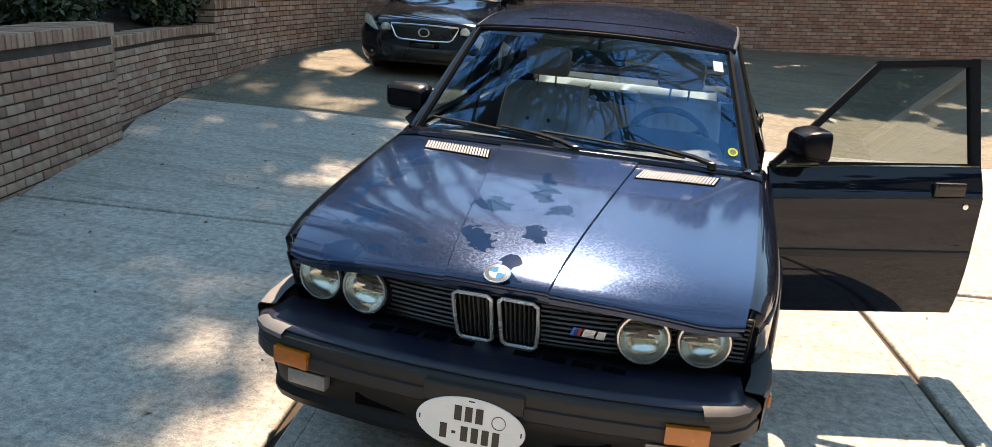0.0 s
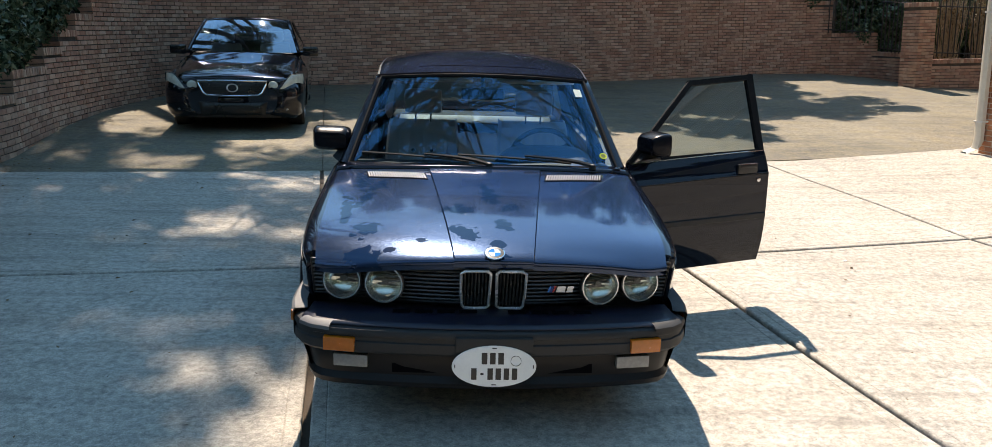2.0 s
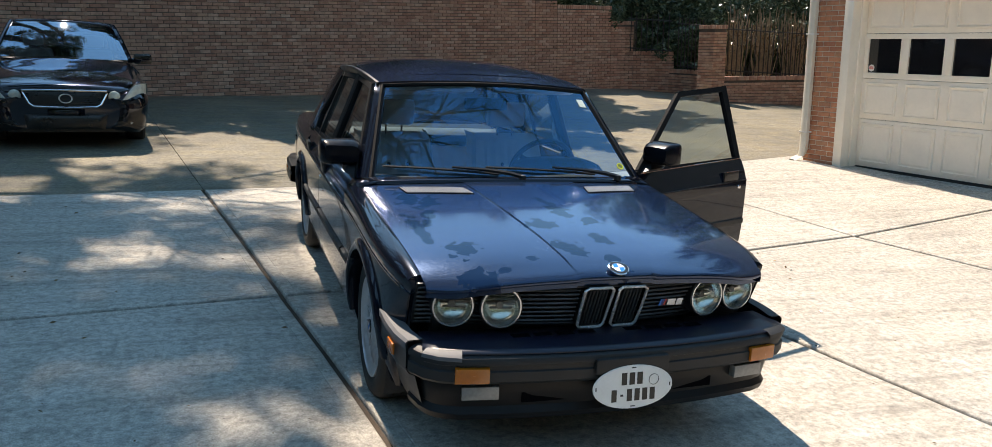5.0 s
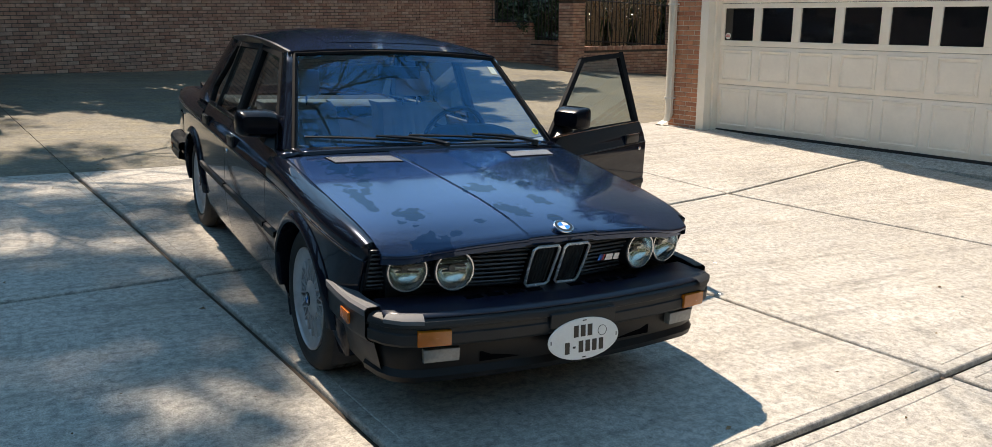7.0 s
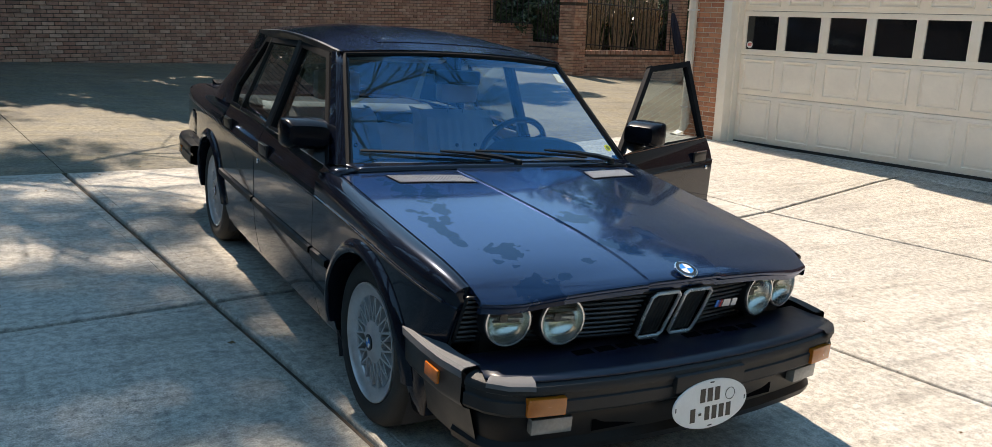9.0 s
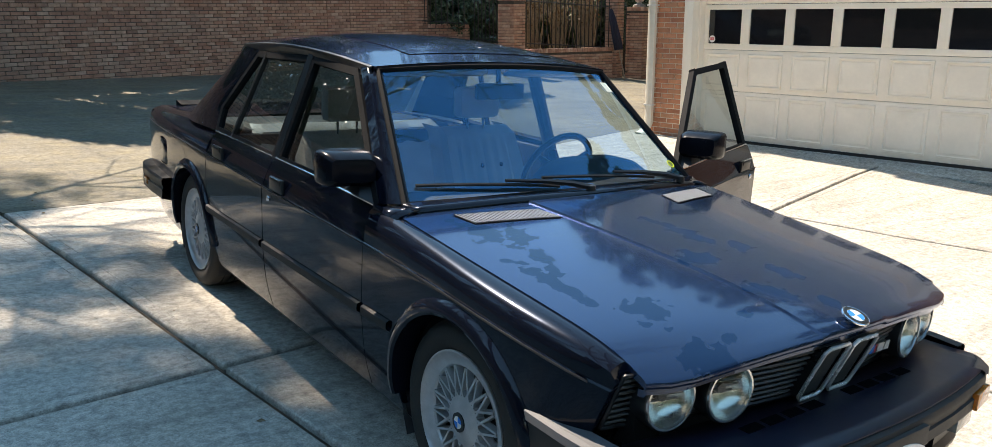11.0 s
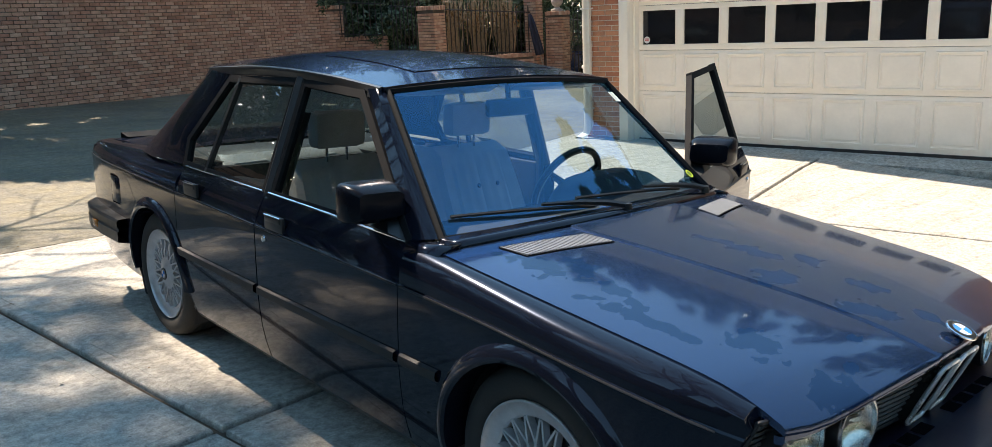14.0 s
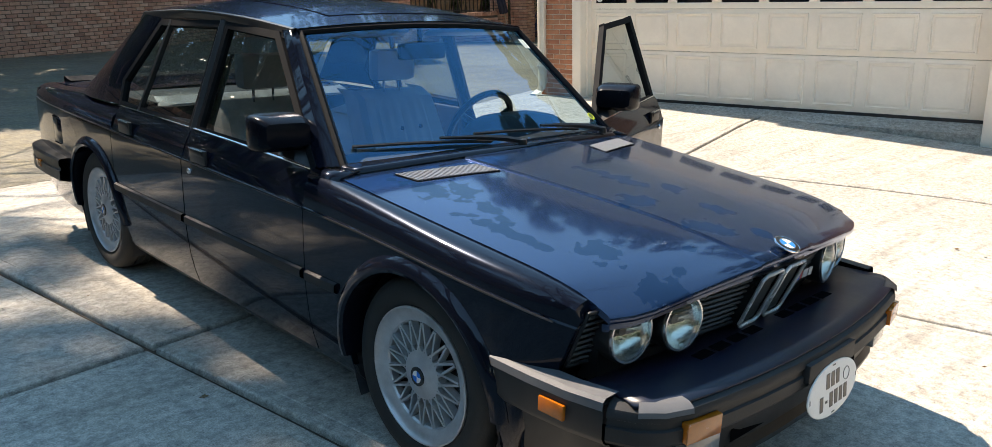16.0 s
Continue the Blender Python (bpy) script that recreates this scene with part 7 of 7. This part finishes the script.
# unseen hedges added to keep bright sky out of the side windows' reflections
for k, (x, y, h) in enumerate(((-11.0, 5.5, 6.0), (-11.3, 8.5, 6.5), (-11.6, 11.5, 6.5), (-11.4, 14.5, 7.0), (-10.2, 17.5, 7.0), (-8.0, 20.0, 7.0), (-5.0, 21.5, 7.0), (-2.0, 22.0, 6.5))):
    sh = shrub(x, y, h, 2.2, 240 + k, "tall dense evergreen hedge on the bank, added unseen to block reflected sky", lift=1.4)
    leaf_part("backing_foliage", [((0, 0, h * f), 2.1) for f in (0.15, 0.4, 0.65, 0.9)], 2600, 0.09, 340 + k, IVY, sh)
for k, (x, y) in enumerate(((-13.0, -3.0), (-13.0, 1.5), (-13.5, 6.0), (-14.0, 10.5), (-12.0, -7.0))):
    tree(x, y, 8.5, 50 + k, 0.95, (0.0, -0.05, 1.0), "evergreen tree with dense dark leaves on the bank", depth=4, leaf=130, leaf_size=0.13, trunk_r=0.16, lift=0.8, leaf_mat_=LEAF, first=0.22, splits=(4, 5))

for k, (x, y, h) in enumerate(((18.5, -7.0, 20.0), (18.0, 0.0, 22.0), (18.0, 7.0, 20.0))):
    tree(x, y, h, 120 + k, 0.95, (0.0, 0.0, 1.0), "tall evergreen tree with dense dark leaves behind the house", depth=4, leaf=150, leaf_size=0.2, trunk_r=0.25, leaf_mat_=LEAF, first=0.25, splits=(4, 5))

# woods all round, far off: an unseen backdrop added to block low sky
rng = random.Random(3)
far = thing("woodland", Matrix.Identity(4), "unseen backdrop of dark mixed woodland added all round the yard", "trees", kind="stuff")
ring = []
for k in range(150):
    a = 2 * math.pi * k / 75 + rng.uniform(-0.03, 0.03)
    r = rng.uniform(26, 34)
    for z in ((1.0, 4.5) if k % 2 else (7.0,)):
        ring.append(((1 + r * math.cos(a), 4 + r * math.sin(a), z + rng.uniform(-1, 1)), rng.uniform(2.2, 3.2)))
for k in range(70):
    a = 2 * math.pi * k / 70 + rng.uniform(-0.03, 0.03)
    r = rng.uniform(30, 36)
    for z in (9.5, 12.5):
        ring.append(((1 + r * math.cos(a), 4 + r * math.sin(a), z + rng.uniform(-1.8, 1.2)), rng.uniform(2.0, 3.2)))
leaf_part("far_foliage", ring, 400, 0.46, 5, LEAF, far)

# ---- iron fence between the pillars, and the gate ----
fence = thing("iron_fence", Matrix.Identity(4), "black iron picket fence on a low brick wall", "fence")


def pickets(parent, x0, y0, x1, y1, low, high, n):
    a, b = plan(x0, y0), plan(x1, y1)
    for k in range(n):
        p = a.lerp(b, (k + 0.5) / n)
        bm = bmesh.new()
        box(bm, p.x - 0.009, p.x + 0.009, p.y - 0.009, p.y + 0.009, p.z + low, p.z + high)
        lathe(bm, [(0.0, 0.06), (0.012, 0.02), (0.005, 0.0)], Matrix.Translation((p.x, p.y, p.z + high)), 6)
        part("picket", bm, IRON, parent, smooth=0)
    for z in (low + 0.08, high - 0.12):
        bm = bmesh.new()
        tube(bm, [a + Vector((0, 0, z)), b + Vector((0, 0, z))], 0.014, 6)
        part("rail", bm, IRON, parent)


pickets(fence, 10.35, 14.23, 12.82, 13.68, 0.66, 1.85, 22)
fence2 = thing("iron_fence", Matrix.Identity(4), "black iron picket fence stepping over the low wall", "fence")
pickets(fence2, 9.05, 16.6, 9.85, 15.75, 1.0, 1.95, 8)
pickets(fence2, 9.92, 15.6, 10.08, 14.55, 0.65, 1.9, 8)
gate = thing("iron_gate", Matrix.Identity(4), "black iron gate beside the far brick pillar", "gate")
pickets(gate, 13.16, 13.66, 13.40, 13.56, 0.08, 1.7, 3)
pickets(gate, 13.88, 13.4, 15.4, 12.9, 0.08, 1.7, 13)


def grass_tuft(x, y, lift, seed):
    """A clump of arching strap leaves."""
    rng = random.Random(seed)
    vs, fs = [], []
    for k in range(90):
        a, r, h = rng.uniform(0, 6.28), rng.uniform(0.18, 0.36), rng.uniform(0.22, 0.40)
        d, w = Vector((math.cos(a), math.sin(a), 0)), Vector((-math.sin(a), math.cos(a), 0)) * 0.008
        i = len(vs)
        for t in (0.0, 0.35, 0.7, 1.0):
            p = d * r * t + Vector((0, 0, h * (1.9 * t - 1.35 * t * t)))
            vs.extend((tuple(p - w * (1 - t * 0.9)), tuple(p + w * (1 - t * 0.9))))
        fs.extend((i + 2 * q, i + 2 * q + 1, i + 2 * q + 3, i + 2 * q + 2) for q in range(3))
    me = bpy.data.meshes.new("grass_tuft")
    me.from_pydata(vs, [], fs)
    me.materials.append(IVY)
    ob = tagged(new("grass_tuft", me), "clump of dark arching strap leaves on the stepped wall bed", "grass", "strap-leaf clumps", "stuff")
    ob.location = plan(x, y) + Vector((0, 0, lift))


for k, (x, y, up) in enumerate(((9.45, 16.75, 0.98), (9.15, 16.95, 1.1), (10.2, 15.7, 0.6), (10.25, 15.2, 0.6), (9.75, 16.4, 0.95))):
    grass_tuft(x, y, up, 400 + k)
# a ball finial on the gate-side pillar
p = plan(13.62, 13.5)
fin = thing("ball_finial", Matrix.Translation(p + Vector((0, 0, 1.78))), "grey stone ball finial on a brick pillar", "finial")
bm = bmesh.new()
lathe(bm, [(0.16, 0.0), (0.16, 0.05), (0.08, 0.07), (0.06, 0.11), (0.11, 0.15), (0.145, 0.21), (0.15, 0.26), (0.13, 0.33), (0.08, 0.38), (0.0, 0.40)], Matrix.Identity(4), 24)
part("ball", bm, plain("grey_cast_stone", (0.34, 0.32, 0.29), 0.85, vary=0.2, scale=20, grain=0.3), fin)


def bare_shrub(x, y, h, w, seed, lift):
    """Winter stems with a few withered leaves."""
    rng = random.Random(seed)
    sh = thing("bare_shrub", Matrix.Translation(plan(x, y) + Vector((0, 0, lift))), "leafless tan-stemmed shrub behind the iron fence", "shrub", "winter shrubs")
    bm = bmesh.new()
    tips = []
    for k in range(46):
        a, r = rng.uniform(0, 6.28), rng.uniform(0.1, 1.0)
        foot = Vector((math.cos(a) * w * r * 0.5, math.sin(a) * w * r * 0.3, -0.2))
        tip = Vector((math.cos(a) * w * r, math.sin(a) * w * r * 0.6, h * rng.uniform(0.6, 1.0)))
        mid = foot.lerp(tip, 0.5) + Vector((rng.uniform(-0.1, 0.1), rng.uniform(-0.1, 0.1), 0))
        tube(bm, [foot, mid, tip], [0.011, 0.009, 0.004], 4, False)
        for q in range(2):
            t2 = mid.lerp(tip, rng.uniform(0.0, 0.6))
            tube(bm, [t2, t2 + Vector((rng.uniform(-0.25, 0.25), rng.uniform(-0.2, 0.2), rng.uniform(0.15, 0.4)))], [0.006, 0.003], 3, False)
        tips.append((mid.lerp(tip, 0.5), 0.2))
        tips.append((foot + Vector((0, 0, 0.25)), 0.18))
    tagged(part("bare_growth", bm, STEM, sh), kind="stuff")
    leaf_part("withered_leaves", tips, 10, 0.035, seed, DRY, sh)


STEM = plain("tan_stem", (0.30, 0.23, 0.15), 0.85, vary=0.3, scale=20)
for k, (x, y) in enumerate(((10.95, 14.55), (11.7, 14.4), (12.5, 14.25), (14.2, 13.9))):
    bare_shrub(x, y, 1.9 if k < 3 else 1.5, 0.5, 500 + k, 0.45 if k < 3 else 0.1)

# a wheeled bin beside the brick return, behind the downspout
bin_m = GM @ Matrix.Translation((-1.13, 0.95, 0)) @ Matrix.Rotation(radians(8), 4, "Z")
wb = thing("wheeled_bin", bin_m, "dark wheeled bin with a pale grey lid beside the brick corner", "bin")
p0 = bin_m.inverted() @ plan(*(G.inverted() @ bin_m.translation).to_2d())
zf = p0.z
bm = bmesh.new()
rows = []
for z, w, d in ((0.04, 0.20, 0.25), (0.5, 0.235, 0.29), (0.87, 0.265, 0.33), (0.89, 0.28, 0.345), (0.92, 0.28, 0.345)):
    rows.append([(u * w, v * d, zf + z) for u, v in ((-1, -0.85), (-0.85, -1), (0.85, -1), (1, -0.85), (1, 0.85), (0.85, 1), (-0.85, 1), (-1, 0.85), (-1, -0.85))])
grid(bm, rows)
part("bin_body", bm, plain("dark_bin_plastic", (0.025, 0.035, 0.035), 0.5, vary=0.2), wb)
bm = bmesh.new()
rows = []
for z, f in ((0.92, 1.06), (0.95, 1.07), (0.98, 1.0), (1.01, 0.75), (1.02, 0.3)):
    rows.append([(u * 0.28 * f, v * 0.345 * f, zf + z) for u, v in ((-1, -0.85), (-0.85, -1), (0.85, -1), (1, -0.85), (1, 0.85), (0.85, 1), (-0.85, 1), (-1, 0.85), (-1, -0.85))])
grid(bm, rows)
part("lid", bm, plain("pale_lid_plastic", (0.62, 0.62, 0.60), 0.45, vary=0.1), wb, "pale grey lid")
for s in (-1, 1):
    bm = bmesh.new()
    lathe(bm, [(0.0, -0.03), (0.09, -0.03), (0.10, -0.02), (0.10, 0.02), (0.09, 0.03), (0.0, 0.03)], Matrix.Translation((s * 0.22, 0.27, zf + 0.10)) @ Matrix.Rotation(radians(90), 4, "Y"), 20)
    part("wheel", bm, RUBBER, wb)

# a furled umbrella leaning on the gate-side pillar, and a blue pot beyond the gate
foot, head = plan(12.95, 13.25), plan(12.62, 13.50) + Vector((0, 0, 1.70))
um = thing("furled_umbrella", Matrix.Identity(4), "furled navy garden umbrella leaning on a brick pillar", "umbrella")
bm = bmesh.new()
tube(bm, [foot, head], 0.014, 8)
part("pole", bm, plain("weathered_pole", (0.35, 0.30, 0.24), 0.7), um)
ax = (head - foot).normalized()
UMM = Matrix.Translation(foot.lerp(head, 0.42)) @ ax.to_track_quat("Z", "Y").to_matrix().to_4x4()
bm = bmesh.new()
ringsu = []
for z, r in ((0.0, 0.085), (0.02, 0.10), (0.35, 0.095), (0.75, 0.075), (0.98, 0.045), (1.02, 0.02)):
    ringsu.append([UMM @ Vector((math.cos(a) * r * (1 + 0.16 * math.sin(a * 7)), math.sin(a) * r * (1 + 0.16 * math.sin(a * 7)), z)) for a in frange(0, 2 * math.pi, 42)])
grid(bm, ringsu)
part("canopy", bm, plain("navy_canvas", (0.018, 0.022, 0.045), 0.9, vary=0.2, grain=0.3), um)
pot = thing("garden_pot", Matrix.Translation(plan(15.2, 14.6)), "large blue glazed garden pot beyond the iron gate", "pot")
bm = bmesh.new()
lathe(bm, [(0.0, 0.0), (0.20, 0.0), (0.30, 0.15), (0.40, 0.45), (0.43, 0.62), (0.46, 0.64), (0.46, 0.70), (0.41, 0.70), (0.36, 0.55), (0.0, 0.5)], Matrix.Identity(4), 36)
part("bowl", bm, plain("blue_glaze", (0.03, 0.05, 0.14), 0.25, vary=0.3, coat=0.4), pot)

# leaf litter and grit on the paving
rng = np.random.default_rng(9)
vs, fs = [], []
for k in range(420):
    if k < 260:
        x, y = rng.uniform(-4.2, 3.5), rng.uniform(-1.6, 8.5)
    else:  # drifted along the retaining wall
        y = rng.uniform(3.0, 10.5)
        x = lerp([(2.8, -4.3), (4.5, -4.8), (6.4, -5.1), (8.0, -5.3), (11.0, -5.1)], y) + abs(rng.normal(0, 0.25)) + 0.06
    if abs(x) < 1.0 and -1.1 < y < 4.0:
        continue
    s, a = rng.uniform(0.006, 0.022), rng.uniform(0, 6.28)
    u, v = Vector((math.cos(a), math.sin(a), 0)) * s, Vector((-math.sin(a), math.cos(a), 0)) * s * 0.45
    c = Vector((x, y, 0.004))
    i = len(vs)
    vs.extend(tuple(G @ q) for q in (c - u, c + v + Vector((0, 0, s * 0.4)), c + u + Vector((0, 0, s * 0.2)), c - v))
    fs.append((i, i + 1, i + 2, i + 3))
me = bpy.data.meshes.new("leaf_litter")
me.from_pydata(vs, [], fs)
me.materials.append(DRY)
tagged(new("leaf_litter", me), "scattered dry brown leaf bits on the concrete paving", "leaves", kind="stuff")
